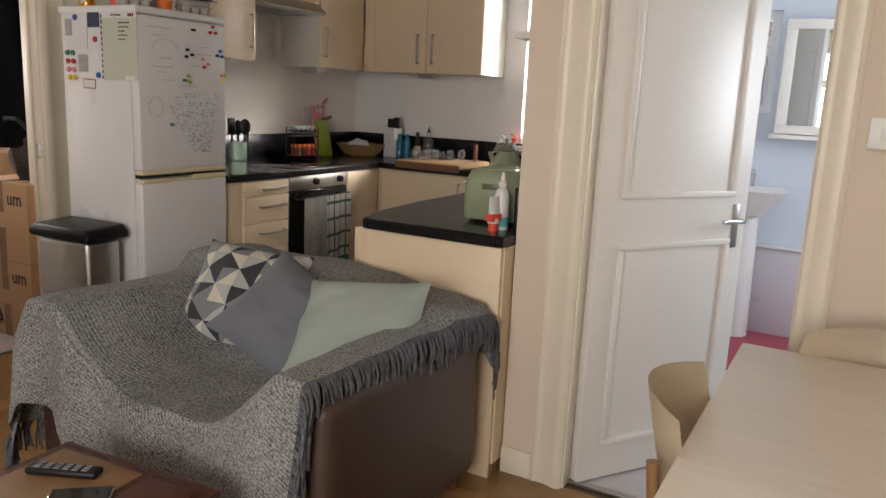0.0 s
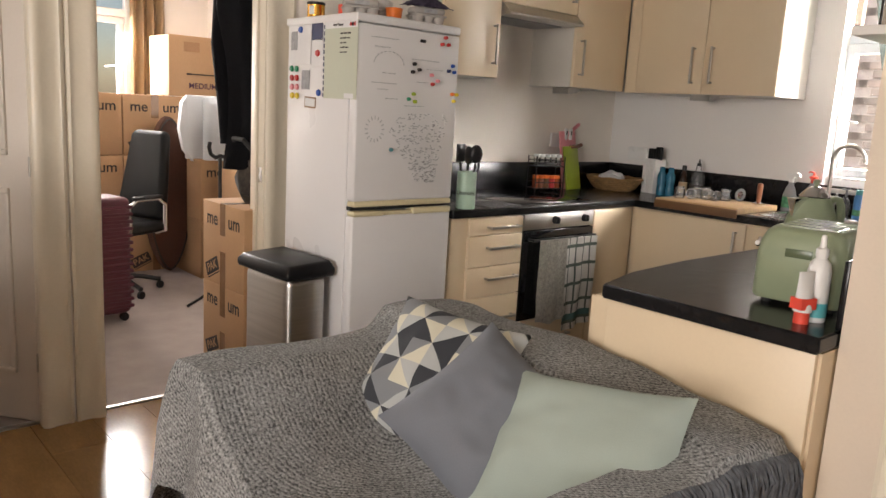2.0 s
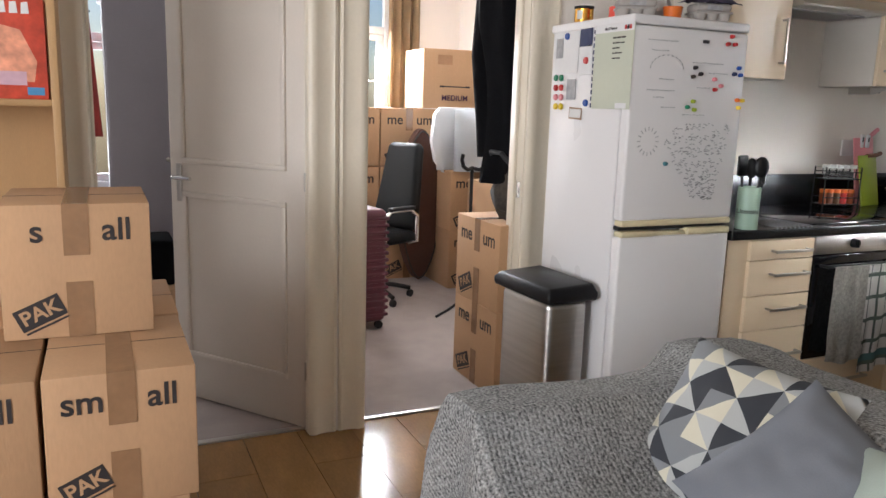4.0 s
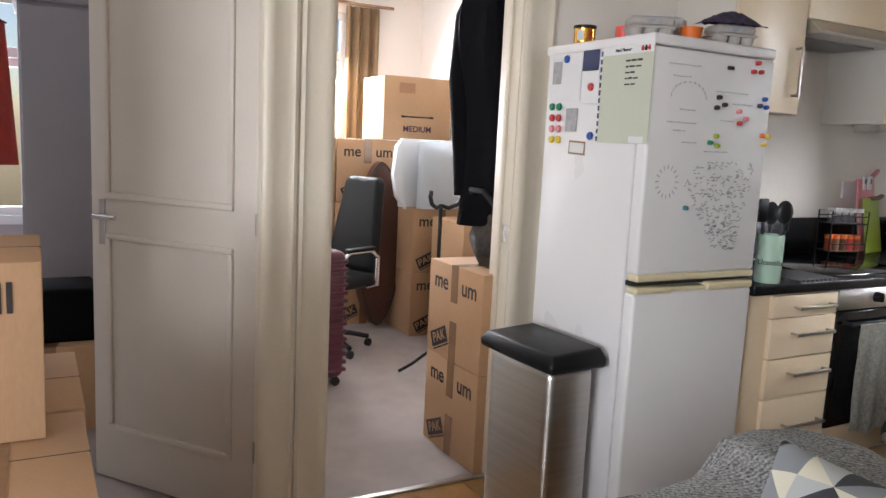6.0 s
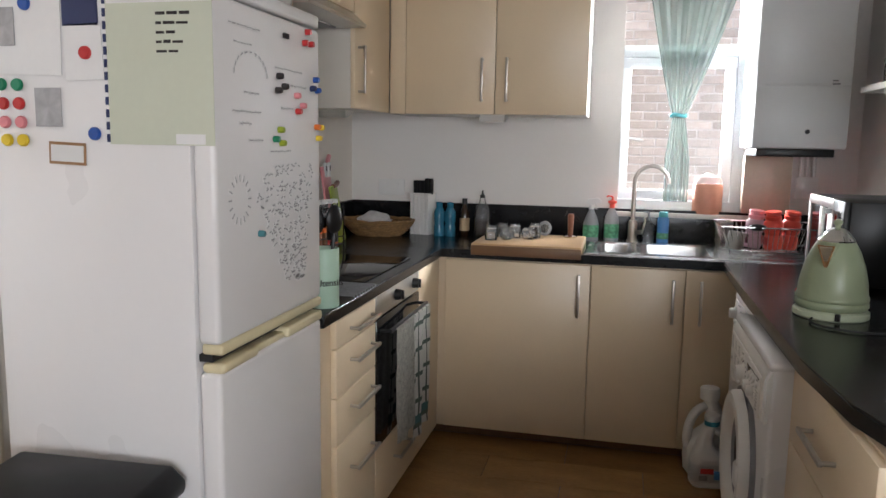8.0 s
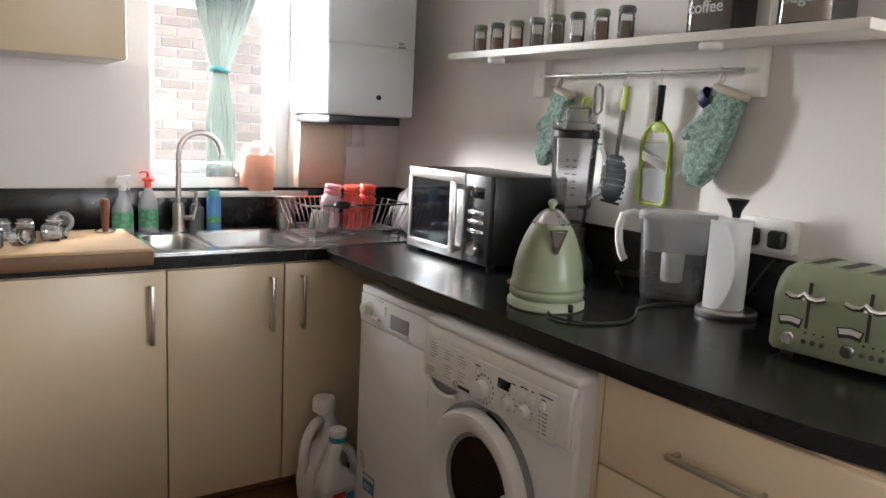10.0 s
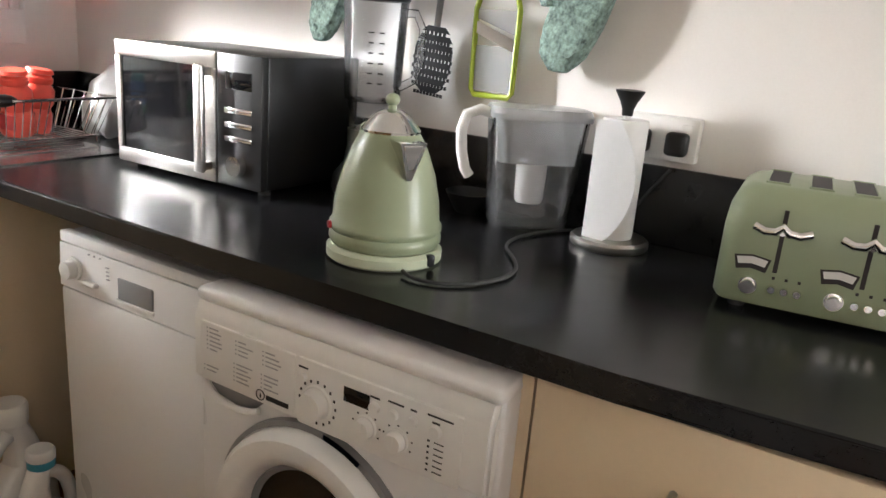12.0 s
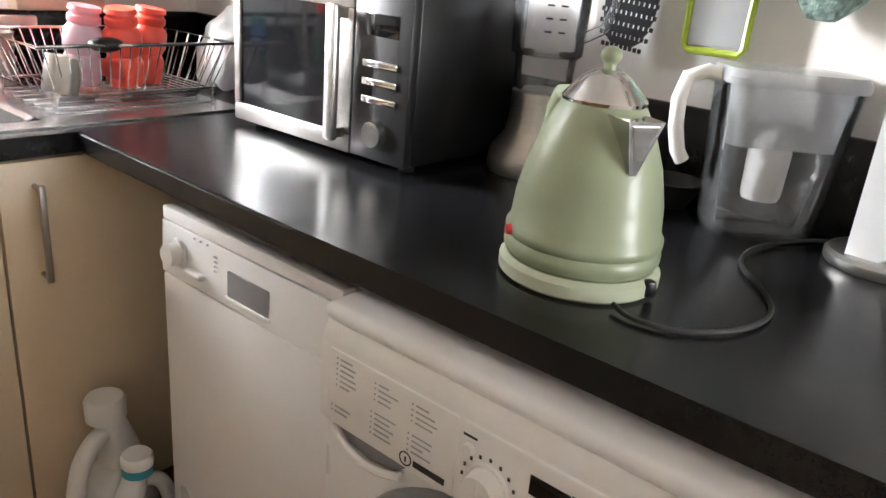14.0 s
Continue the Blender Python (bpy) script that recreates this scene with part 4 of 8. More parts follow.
for p, mt in (((-2.164, 3.425, 1.674), "red"), ((-2.164, 3.408, 1.645), "red"), ((-2.164, 3.443, 1.646), "red"), ((-2.164, 3.262, 1.551), "ink"), ((-2.164, 3.289, 1.529), "ink"), ((-2.164, 3.255, 1.518), "ink"), ((-2.164, 3.474, 1.559), "blue"), ((-2.164, 3.453, 1.536), "navy"), ((-2.164, 3.484, 1.533), "blue"), ((-2.164, 3.358, 1.512), "pink"), ((-2.164, 3.392, 1.489), "pink"), ((-2.164, 3.365, 1.474), "red"), ((-2.164, 3.265, 1.427), "lime"), ((-2.164, 3.240, 1.405), "mgreen"), ((-2.164, 3.273, 1.396), "lime"), ((-2.164, 3.480, 1.438), "orange"), ((-2.164, 3.505, 1.437), "yellow"), ((-2.164, 3.490, 1.409), "yellow"), ((-2.164, 3.159, 1.192), "teal")):
    magnet(p, "front", .0075, M[mt], "small coloured push pin magnet on the fridge door", .014)
bar = (-2.164, 3.304, 1.648)
bm = B(); box(bm, -.014, .014, -.006, 0, -.006, .006, .002)
solid("magnet", bm, M["ink"], "small black bar magnet on the fridge door", "magnet", pose(FX + .0016, bar[1], bar[2], 0, 0, 90), "fridge magnets")
# word tiles on the door: lines, two rings and a drift of single words
words = thing("word_magnets", pose(FX + .0008, 3.25, 1.3), "hundreds of tiny white printed word magnets", "magnet", kind="stuff")
random.seed(11)
bmw, bmi = B(), B()


def word(y, z, w, a=0.0):
    m = pose(0, y - 3.25, z - 1.3, 0, 0, 90) @ pose(0, 0, 0, 0, a, 0)
    box(bmw, -w / 2, w / 2, -.0009, 0, -.0038, .0038, 0, 1, m)
    box(bmi, -w / 2 + .0015, w / 2 - .0015, -.0012, -.0008, -.0014, .0014, 0, 1, m)


def word_line(y, z, n):
    for k in range(n):
        w = random.uniform(.008, .020)
        word(y + w / 2, z + random.uniform(-.0008, .0008), w)
        y += w + .0015


for y, z, n in ((3.04, 1.635, 9), (3.06, 1.60, 6), (3.25, 1.565, 9), (3.10, 1.50, 4), (3.05, 1.46, 9), (3.28, 1.475, 5), (3.08, 1.435, 4), (3.12, 1.40, 5), (3.22, 1.375, 7), (3.33, 1.53, 7)):
    word_line(y, z, n)
for k in range(16):
    a = 2 * math.pi * k / 16
    word(3.075 + .042 * math.cos(a), 1.275 + .046 * math.sin(a), .017, -math.degrees(a))
for k in range(11):
    a = math.pi * (k + .5) / 11
    word(3.135 + .075 * math.cos(a), 1.535 + .05 * math.sin(a), .014, 90 - math.degrees(a))
for k in range(330):
    t = random.random()
    z = 1.345 - .29 * t
    lo = 3.12 + .11 * max(0, t - .15) * 2.0
    hi = 3.47 - .07 * t
    if t < .25:
        lo += .10 * (1 - t * 4)
    if lo < hi:
        word(random.uniform(lo, hi), z, random.uniform(.008, .019), random.uniform(-28, 28))
part("tiles", bmw, M["paper"], words)
part("print", bmi, M["grey_print"], words)

# things on top of the fridge
FT = 1.728
p = (-2.537, 3.100, 1.771)
u = thing("gold_tin", pose(-2.62, 3.07, FT), "open gold coloured food tin on the fridge", "tin")
bm = B(); lathe(bm, [(0, 0), (.037, 0), (.038, .003), (.038, .066), (.039, .07), (.036, .07), (.036, .01), (0, .01)], 28)
part("can", bm, M["gold"], u)
bm = B(); lathe(bm, [(.0385, .062), (.0405, .066), (.0405, .073), (.036, .073)], 28)
part("rim", bm, M["black_plastic"], u)
bm = B(); box(bm, -.012, .012, .0375, .0392, .02, .055); bm.transform(pose(0, 0, 0, 0, 0, -150))
part("label", bm, M["label_white"], u)


def egg_box(m, label):
    u = thing("egg_carton", m, label, "egg carton", "egg cartons")
    for i in range(3):
        for j in range(2):
            bm = B(); lathe(bm, [(.019, 0), (.026, .035), (.021, .036), (0, .008)], 14, (-.048 + i * .048, -.024 + j * .048, 0))
            part("egg_cup", bm, M["egg_card"], u)
    bm = B(); box(bm, -.075, .075, -.051, .051, .033, .041, .003)
    part("tray", bm, M["egg_card"], u)
    bm = B(); box(bm, -.072, .072, -.048, .048, .041, .072, .014, 3)
    lid = part("lid", bm, M["egg_card"], u)
    bm = B(); box(bm, -.03, .03, -.0495, -.0475, .046, .064)
    part("paper_label", bm, M["grey_print"], lid)
    return u


egg_box(pose(-2.33, 3.10, FT, 0, 0, 62), "grey pulp egg carton on the fridge")
egg_box(pose(-2.27, 3.40, FT, 0, 0, 75), "grey pulp egg carton under a cloth bag")
u = solid("orange_tub", lathe(B(), [(0, 0), (.03, 0), (.036, .045), (.038, .05), (0, .05)], 20), M["orange"], "small orange plastic tub on the fridge", "tub", pose(-2.28, 3.235, FT))
bm = B(); ball(bm, (0, 0, .045), .06, 16, 10, 1.0, .85, .75)
for v in bm.verts:
    v.co += Vector(noise.noise_vector(v.co * 35)) * .009
solid("clear_bag", bm, M["poly_bag"], "crumpled clear plastic bag behind the egg cartons", "plastic bag", pose(-2.38, 3.24, FT + .01))
bm = B()
n = 22
grid = [[bm.verts.new(((i / n - .5) * .20, (j / 12 - .5) * .13, .012 + .045 * max(0, 1 - (2 * i / n - 1) ** 2 * .9) * max(0, 1 - (j / 6 - 1) ** 2 * .9) + .008 * noise.noise(Vector((i * .5, j * .5, 3))))) for j in range(13)] for i in range(n + 1)]
for i in range(n):
    for j in range(12):
        bm.faces.new((grid[i][j], grid[i + 1][j], grid[i + 1][j + 1], grid[i][j + 1]))
bmesh.ops.solidify(bm, geom=bm.faces[:], thickness=.004)
solid("cloth_bag", bm, M["plum_stripe"], "plum and grey striped cloth bag on the egg carton", "cloth bag", pose(-2.27, 3.40, FT + .062, 6, 0, 78))
bm = B(); lathe(bm, [(0, 0), (.03, 0), (.03, .06), (0, .062)], 18)
solid("red_jar", bm, M["hot_red"], "small red lidded jar behind the egg carton", "jar", pose(-2.47, 3.12, FT))

# the fridge, and all that is stuck to it or stands on it, is 1.70 m high
for ob in scene.objects:
    if ob not in before_fridge and ob.parent is None:
        k = .982
        ob.matrix_basis = Matrix.Translation((0, 0, (k - 1) * ob.matrix_basis.translation.z)) @ ob.matrix_basis if ob.name[:6] != 'fridge' else Matrix.Diagonal((1, 1, k, 1)) @ ob.matrix_basis

# ---- pedal bin ----
u = thing("pedal_bin", pose(-2.433, 2.835, 0, 0, 0, 3) @ Matrix.Diagonal((1.02, .80, .985, 1)), "steel pedal bin with a black plastic lid", "bin")
bm = B(); box(bm, -.165, .165, -.12, .12, .03, .655, .035, 5)
part("body", bm, M["steel"], u)
bm = B(); box(bm, -.16, .16, -.115, .115, 0, .035, .01)
part("base", bm, M["black_plastic"], u)
bm = B(); box(bm, -.195, .195, -.148, .148, .65, .70, .017, 3)
lid = part("lid", bm, M["bin_lid"], u, "black plastic bin lid")
for v in lid.data.vertices:
    if v.co.z > .69:
        v.co.x *= .93; v.co.y *= .9; v.co.z += .008 + .012 * (v.co.y + .148) / .3
bm = B(); box(bm, -.05, .05, -.15, -.11, .012, .024, .004)
part("pedal", bm, M["steel"], u)


# ---- appliances on the side run ----
u = thing("washing_machine", pose(-.7, 3.98, 0), "white front-loading washing machine under the worktop", "washing machine")
WXF, W0, W1 = -.994, 3.655, 4.215
bm = B(); box(bm, WXF, -.42, W0, W1, .05, .835, .012, 3)
kpart("body", bm, M["fridge"], u)
bm = B(); prism(bm, [(WXF - .016, .692), (WXF + .002, .687), (WXF + .03, .845), (WXF - .004, .826), (WXF - .016, .799)], "y", W0 + .004, W1 - .002)
bmesh.ops.bevel(bm, geom=bm.edges[:], offset=.006, segments=3, affect='EDGES')
pan = kpart("control_panel", bm, M["white_plastic"], u)
bm = B(); box(bm, WXF - .008, -.43, W0 - .001, W1 + .001, .822, .846, .011, 3)
kpart("top", bm, M["fridge"], u)
# raised control fascia beside the drawer
bm = B(); box(bm, WXF - .0185, WXF - .006, 3.700, 3.984, .690, .797, .004, 2)
fascia = kpart("fascia", bm, M["white_plastic"], u)
bm = B(); box(bm, WXF - .0185, WXF - .004, 3.988, W1 - .022, .694, .797, .005, 2)
drw = kpart("detergent_drawer", bm, M["white_plastic"], u)
# scooped grip under the drawer; its shade is a flat grey plate, not a hollow
bm = B()
prism(bm, [(4.190, .697), (4.188, .686), (4.165, .668), (4.125, .662), (4.085, .668), (4.06, .690), (4.06, .697)], "x", WXF - .003, WXF + .001)
kpart("drawer_recess", bm, M["grey_plastic"], u, "flat grey plate coloured as the shade of the grip recess").parent = drw
bm = B(); tube(bm, soft_line([(WXF - .006, 4.192, .692), (WXF - .012, 4.175, .674), (WXF - .014, 4.14, .662), (WXF - .014, 4.10, .662), (WXF - .010, 4.07, .672)]), .0055, 8)
kpart("drawer_grip", bm, M["white_plastic"], u).parent = drw
random.seed(3)
PX = WXF - .0185
for cy, zz, nl in ((4.153, .788, 6), (4.089, .783, 4), (4.093, .744, 5), (4.031, .783, 4), (4.034, .744, 4), (4.16, .722, 2)):
    bm = B()
    for k in range(nl):
        w = random.uniform(.016, .034)
        box(bm, PX - .0007, PX + .0005, cy + .017 - w, cy + .017, zz - k * .0072 - .0011, zz - k * .0072 + .0011)
        box(bm, PX - .0007, PX + .0005, cy + .021, cy + .0235, zz - k * .0072 - .0011, zz - k * .0072 + .0011)
    kpart("printed_list", bm, M["grey_print"], u).parent = drw
bm = B(); box(bm, PX - .0007, PX + .0005, 4.000, 4.046, .7045, .7125)
tube(bm, [(PX - .0004, 4.058 + .0085 * math.cos(q), .709 + .0085 * math.sin(q)) for q in [2 * math.pi * k / 20 for k in range(20)]], .0009, 6, True)
box(bm, PX - .0007, PX + .0005, 4.0568, 4.0592, .7045, .7115)
kpart("brand_mark", bm, M["ink"], u).parent = drw
bm = B(); box(bm, PX - .0012, PX + .0005, 3.850, 3.896, .756, .779, .001)
kpart("display", bm, M["black_gloss"], u, "dark display").parent = fascia
for y, z, r, l in ((3.944, .735, .0235, .022), (3.854, .729, .0155, .016), (3.800, .729, .0155, .016), (3.972, .768, .0075, .006), (3.841, .764, .009, .006), (3.809, .764, .008, .006), (3.777, .765, .008, .006), (3.741, .764, .0095, .006)):
    bm = B(); cyl(bm, (PX, y, z), (PX - l, y, z), r, r * .86, 24)
    if r > .015:
        cyl(bm, (PX, y, z), (PX - .0035, y, z), r * 1.18, r * 1.1, 24)
        box(bm, PX - l - .0012, PX - l + .002, y - .0015, y + .0015, z, z + r * .8)
    kpart("knob" if r > .015 else "button", bm, M["white_plastic"], u).parent = fascia
bm = B()
for k in range(16):
    q = 2 * math.pi * k / 16
    y, z = 3.944 + .034 * math.cos(q), .735 + .033 * math.sin(q)
    box(bm, PX - .0007, PX + .0005, y - .0016, y + .0016, z - .0022, z + .0022)
for cy in (3.854, 3.800):
    for k in range(7):
        q = math.pi * (k / 6 * 1.3 - .15)
        y, z = cy + .024 * math.cos(q), .729 + .022 * math.sin(q)
        box(bm, PX - .0007, PX + .0005, y - .0013, y + .0013, z - .0012, z + .0012)
for k in range(6):
    box(bm, PX - .0007, PX + .0005, 3.749, 3.7525, .746 - k * .0088, .749 - k * .0088)
    box(bm, PX - .0007, PX + .0005, 3.727, 3.742, .7466 - k * .0088, .7482 - k * .0088)
for y, z, w in ((3.972, .783, .018), (3.735, .785, .04), (3.841, .779, .016), (3.806, .782, .026), (3.777, .782, .01), (3.741, .776, .012)):
    box(bm, PX - .0007, PX + .0005, y - w / 2, y + w / 2, z - .0014, z + .0014)
kpart("panel_print", bm, M["ink"], u).parent = fascia
DC = (3.958, .487)


def ring_x(bm, prof, seg=48):
    """A ring turned about the machine's door axis; prof gives (radius, depth towards the room)."""
    rows = []
    for i in range(seg):
        a = 2 * math.pi * i / seg
        rows.append([bm.verts.new((WXF - d, DC[0] + r * .835 * math.cos(a), DC[1] + r * .835 * math.sin(a))) for r, d in prof])
    for i in range(seg):
        p, q = rows[i], rows[(i + 1) % seg]
        for k in range(len(prof) - 1):
            bm.faces.new((p[k], p[k + 1], q[k + 1], q[k]))
    return bm


bm = ring_x(B(), [(.240, -.002), (.238, .012), (.228, .014)])
kpart("door_surround", bm, M["grey_plastic"], u, "dark grey door surround")
bm = ring_x(B(), [(.226, .0), (.224, .030), (.213, .042), (.186, .044), (.164, .034), (.152, .012)])
wdoor = kpart("door", bm, M["white_plastic"], u)
bm = ring_x(B(), [(.156, .010), (.149, .016), (.140, .008), (.134, .0045)])
kpart("door_trim", bm, M["grey_plastic"], u).parent = wdoor
bm = ring_x(B(), [(.150, .009), (.13, .006), (.09, .004), (.05, .003), (.001, .003)])
kpart("door_glass", bm, M["black_gloss"], u, "dark domed door glass").parent = wdoor
bm = B(); box(bm, WXF - .05, WXF - .03, 3.785, 3.835, .462, .53, .012, 3)
kpart("door_grip", bm, M["white_plastic"], u).parent = wdoor
bm = B()
band = [[bm.verts.new((WXF - .0150, DC[0] + r * math.cos(q), DC[1] + r * math.sin(q))) for q in [radians(97 + k * 3) for k in range(8)]] for r in (.1905, .2000)]
for k in range(7):
    bm.faces.new((band[0][k], band[0][k + 1], band[1][k + 1], band[1][k]))
bmesh.ops.solidify(bm, geom=bm.faces[:], thickness=.0008)
kpart("sticker", bm, M["navy_sticker"], u)

stretched(u, 1.0536, 3.655, 3.604, 1.055, .84, .836)

u = thing("dishwasher", pose(-.7, 4.52, 0), "slim white dishwasher under the worktop", "dishwasher")
DX, D0, D1 = -.935, 4.258, 4.708
bm = B(); box(bm, DX + .03, -.40, D0, D1, .04, .820, .006)
kpart("body", bm, M["fridge"], u)
bm = B(); box(bm, DX, DX + .03, D0, D1, .07, .703, .006, 2)
kpart("door", bm, M["fridge"], u)
bm = B(); prism(bm, [(DX, .706), (DX + .03, .706), (DX + .03, .797), (DX + .004, .797)], "y", D0, D1)
dpan = kpart("control_panel", bm, M["fridge"], u)
bm = B(); box(bm, DX + .004, DX + .03, D0, D1, .799, .822, .004)
kpart("top_edge", bm, M["fridge"], u)
bm = B(); box(bm, DX - .001, DX + .004, 4.413, 4.518, .720, .766, .003); 
kpart("grip_recess", bm, M["grey_plastic"], u, "grey grip recess").parent = dpan
bm = B(); box(bm, DX - .004, DX + .002, 4.41, 4.521, .715, .723, .002)
kpart("grip_lip", bm, M["white_plastic"], u).parent = dpan
bm = B(); cyl(bm, (DX, 4.655, .752), (DX - .024, 4.655, .752), .021, .018, 24); cyl(bm, (DX, 4.655, .752), (DX - .006, 4.655, .752), .025, .025, 24)
kpart("knob", bm, M["white_plastic"], u).parent = dpan
bm = B(); box(bm, DX - .014, DX, 4.575, 4.622, .728, .739, .005, 3)
kpart("button", bm, M["white_plastic"], u).parent = dpan
bm = B()
for k in range(4):
    box(bm, DX - .0006, DX + .002, 4.545, 4.553, .752 + k * .008, .7545 + k * .008)
for k in range(3):
    box(bm, DX - .0006, DX + .002, 4.605 - k * .018, 4.609 - k * .018, .79, .793)
kpart("panel_print", bm, M["grey_print"], u).parent = dpan
bm = B(); box(bm, DX - .001, DX + .001, 4.58, 4.655, .145, .205)
stick = kpart("energy_sticker", bm, M["sticker_blue"], u, "blue energy sticker")
bm = B(); box(bm, DX - .0016, DX - .0008, 4.585, 4.65, .187, .200); box(bm, DX - .0016, DX - .0008, 4.60, 4.648, .165, .169); box(bm, DX - .0016, DX - .0008, 4.61, 4.648, .155, .158)
kpart("sticker_print", bm, M["label_white"], u).parent = stick
bm = B(); box(bm, DX + .03, DX + .04, D0 + .01, D1 - .01, .04, .075)
kpart("kick_plate", bm, M["grey_plastic"], u)
stretched(u, 1.028, 4.708, 4.697, 1.037, .82, .819)


# ---- things on the side worktop ----
u = thing("microwave", pose(-.490, 4.634, WZ, 0, 0, 90) @ Matrix.Diagonal((1.045, 1, 1.06, 1)), "black and steel microwave oven on the worktop", "microwave")
# local: x along the front (left to right seen from the kitchen is -x), -y to the wall; the front face is at y = .165
bm = B(); box(bm, -.232, .232, -.16, .145, .014, .285, .005)
part("body", bm, M["microwave_black"], u)
bm = B()
box(bm, -.10, .232, .145, .166, .013, .045, .004); box(bm, -.10, .232, .145, .166, .252, .286, .004)
box(bm, .215, .232, .145, .1655, .045, .252, .002); box(bm, -.10, -.035, .145, .1655, .045, .252, .002)
mdoor = part("door", bm, M["steel"], u, "steel framed microwave door")
bm = B(); box(bm, -.035, .215, .148, .160, .045, .252)
part("window", bm, M["black_gloss"], mdoor, "dark glass window")
bm = B(); box(bm, -.092, -.066, .185, .20, .035, .258, .005); box(bm, -.088, -.070, .160, .19, .04, .056); box(bm, -.088, -.070, .160, .19, .236, .252)
part("door_handle", bm, M["steel"], mdoor)
bm = B(); box(bm, -.232, -.103, .145, .165, .014, .285, .003)
mp_ = part("control_panel", bm, M["black_plastic"], u)
bm = B(); box(bm, -.205, -.13, .164, .1665, .215, .25, .001)
part("display", bm, M["black_gloss"], mp_)
for z in (.172, .143, .114):
    bm = B(); box(bm, -.207, -.128, .163, .1695, z - .006, z + .006, .002)
    part("button", bm, M["chrome"], mp_)
bm = B(); cyl(bm, (-.165, .164, .06), (-.165, .180, .06), .024, .021, 26)
part("knob", bm, M["chrome"], mp_)
for x in (-.2, .2):
    for y in (-.13, .12):
        bm = B(); cyl(bm, (x, y, 0), (x, y, .015), .014, seg=12)
        part("foot", bm, M["rubber"], u)

# kettle
u = thing("kettle", pose(-.780, 3.966, WZ, 0, 0, 240) @ Matrix.Diagonal((1.175, 1.175, 1.025, 1)), "sage green cone-shaped electric kettle on its base", "kettle")
bm = B(); lathe(bm, [(0, 0), (.082, 0), (.086, .004), (.086, .018), (.080, .024), (0, .024)], 40)
part("power_base", bm, M["green_pale"], u)
bm = B(); lathe(bm, [(0, .025), (.078, .025), (.083, .034), (.083, .042), (.080, .048), (.083, .052), (.083, .060), (.079, .066), (.0765, .10), (.068, .145), (.055, .185), (.044, .208), (.041, .213), (0, .213)], 40)
part("body", bm, M["green"], u)
bm = B(); lathe(bm, [(.042, .212), (.043, .216), (.036, .226), (.025, .240), (.014, .248), (0, .250)], 30)
lid = part("lid", bm, M["chrome"], u, "polished steel dome lid")
bm = B(); cyl(bm, (0, 0, .247), (0, 0, .256), .006, seg=12); ball(bm, (0, 0, .264), .0105, 14, 10)
part("lid_knob", bm, M["green"], lid)
bm = B()
prism(bm, [(-.020, .207), (.020, .207), (.004, .146), (-.004, .146)], "x", .0, .084)
for v in bm.verts:
    if v.co.x > .04:
        v.co.x = .078 if v.co.z > .18 else .069
part("spout", bm, M["chrome"], u, "steel triangular spout filter")
bm = B(); prism(bm, [(-.014, .202), (.014, .202), (.002, .158), (-.002, .158)], "x", .06, .0795)
for v in bm.verts:
    if v.co.x > .07:
        v.co.x = .0790 if v.co.z > .18 else .0705
part("spout_mesh", bm, M["steel"], u)
bm = B()
tube(bm, [(-.050, 0, .196), (-.066, 0, .208), (-.083, 0, .205), (-.094, 0, .185), (-.098, 0, .150), (-.098, 0, .115), (-.094, 0, .09), (-.080, 0, .075)], .012, 12)
part("handle", bm, M["green"], u)
bm = B(); lathe(bm, [(0, 0), (.007, 0), (.006, .004), (0, .005)], 12); bm.transform(pose(-.006, -.0835, .058, 90, 0, -4))
part("red_switch", bm, M["red"], u)
bm = B(); box(bm, -.006, .006, -.006, .006, 0, .02, .003); bm.transform(pose(.076, .038, .004))
part("cord_guard", bm, M["black_plastic"], u)
bm = B(); tube(bm, soft_line([(-0.849, 3.878, 0.908), (-0.863, 3.850, 0.905), (-0.854, 3.801, 0.905), (-0.799, 3.752, 0.905), (-0.715, 3.737, 0.905), (-0.639, 3.779, 0.905), (-0.580, 3.835, 0.905), (-0.483, 3.846, 0.905), (-0.375, 3.802, 0.905), (-.335, 3.747, WZ + .006), (-.330, 3.69, WZ + .03), (-.332, 3.66, WZ + .09), (-.337, 3.61, WZ + .16)]), .0032, 8)
kpart("cord", bm, M["rubber"], u, "black power cord")

# water filter jug
u = thing("water_filter_jug", pose(-.392, 3.880, WZ, 0, 0, 311) @ Matrix.Scale(1.03, 4), "clear plastic water filter jug with a frosted lid", "jug")


def rr(cx, cy, hx, hy, r, z, n=6):
    """A rounded rectangle of points at height z."""
    out = []
    for qx, qy, a0 in ((1, 1, 0), (-1, 1, 90), (-1, -1, 180), (1, -1, 270)):
        for k in range(n + 1):
            a = radians(a0 + 90 * k / n)
            out.append((cx + qx * (hx - r) + r * math.cos(a), cy + qy * (hy - r) + r * math.sin(a), z))
    return out


def loft(bm, rings, cap0=True, cap1=True):
    rows = [[bm.verts.new(p) for p in ring] for ring in rings]
    for a, b in zip(rows, rows[1:]):
        for i in range(len(a)):
            j = (i + 1) % len(a)
            bm.faces.new((a[i], a[j], b[j], b[i]))
    if cap0:
        bm.faces.new(rows[0][::-1])
    if cap1:
        bm.faces.new(rows[-1])
    return bm


bm = loft(B(), [rr(0, 0, .072, .045, .03, 0), rr(0, 0, .080, .049, .03, .012), rr(.004, 0, .098, .054, .03, .225), rr(.002, 0, .095, .051, .028, .225), rr(0, 0, .077, .046, .028, .016), rr(0, 0, .07, .042, .026, .008)])
part("jug_wall", bm, M["clear_plastic"], u, "clear plastic wall")
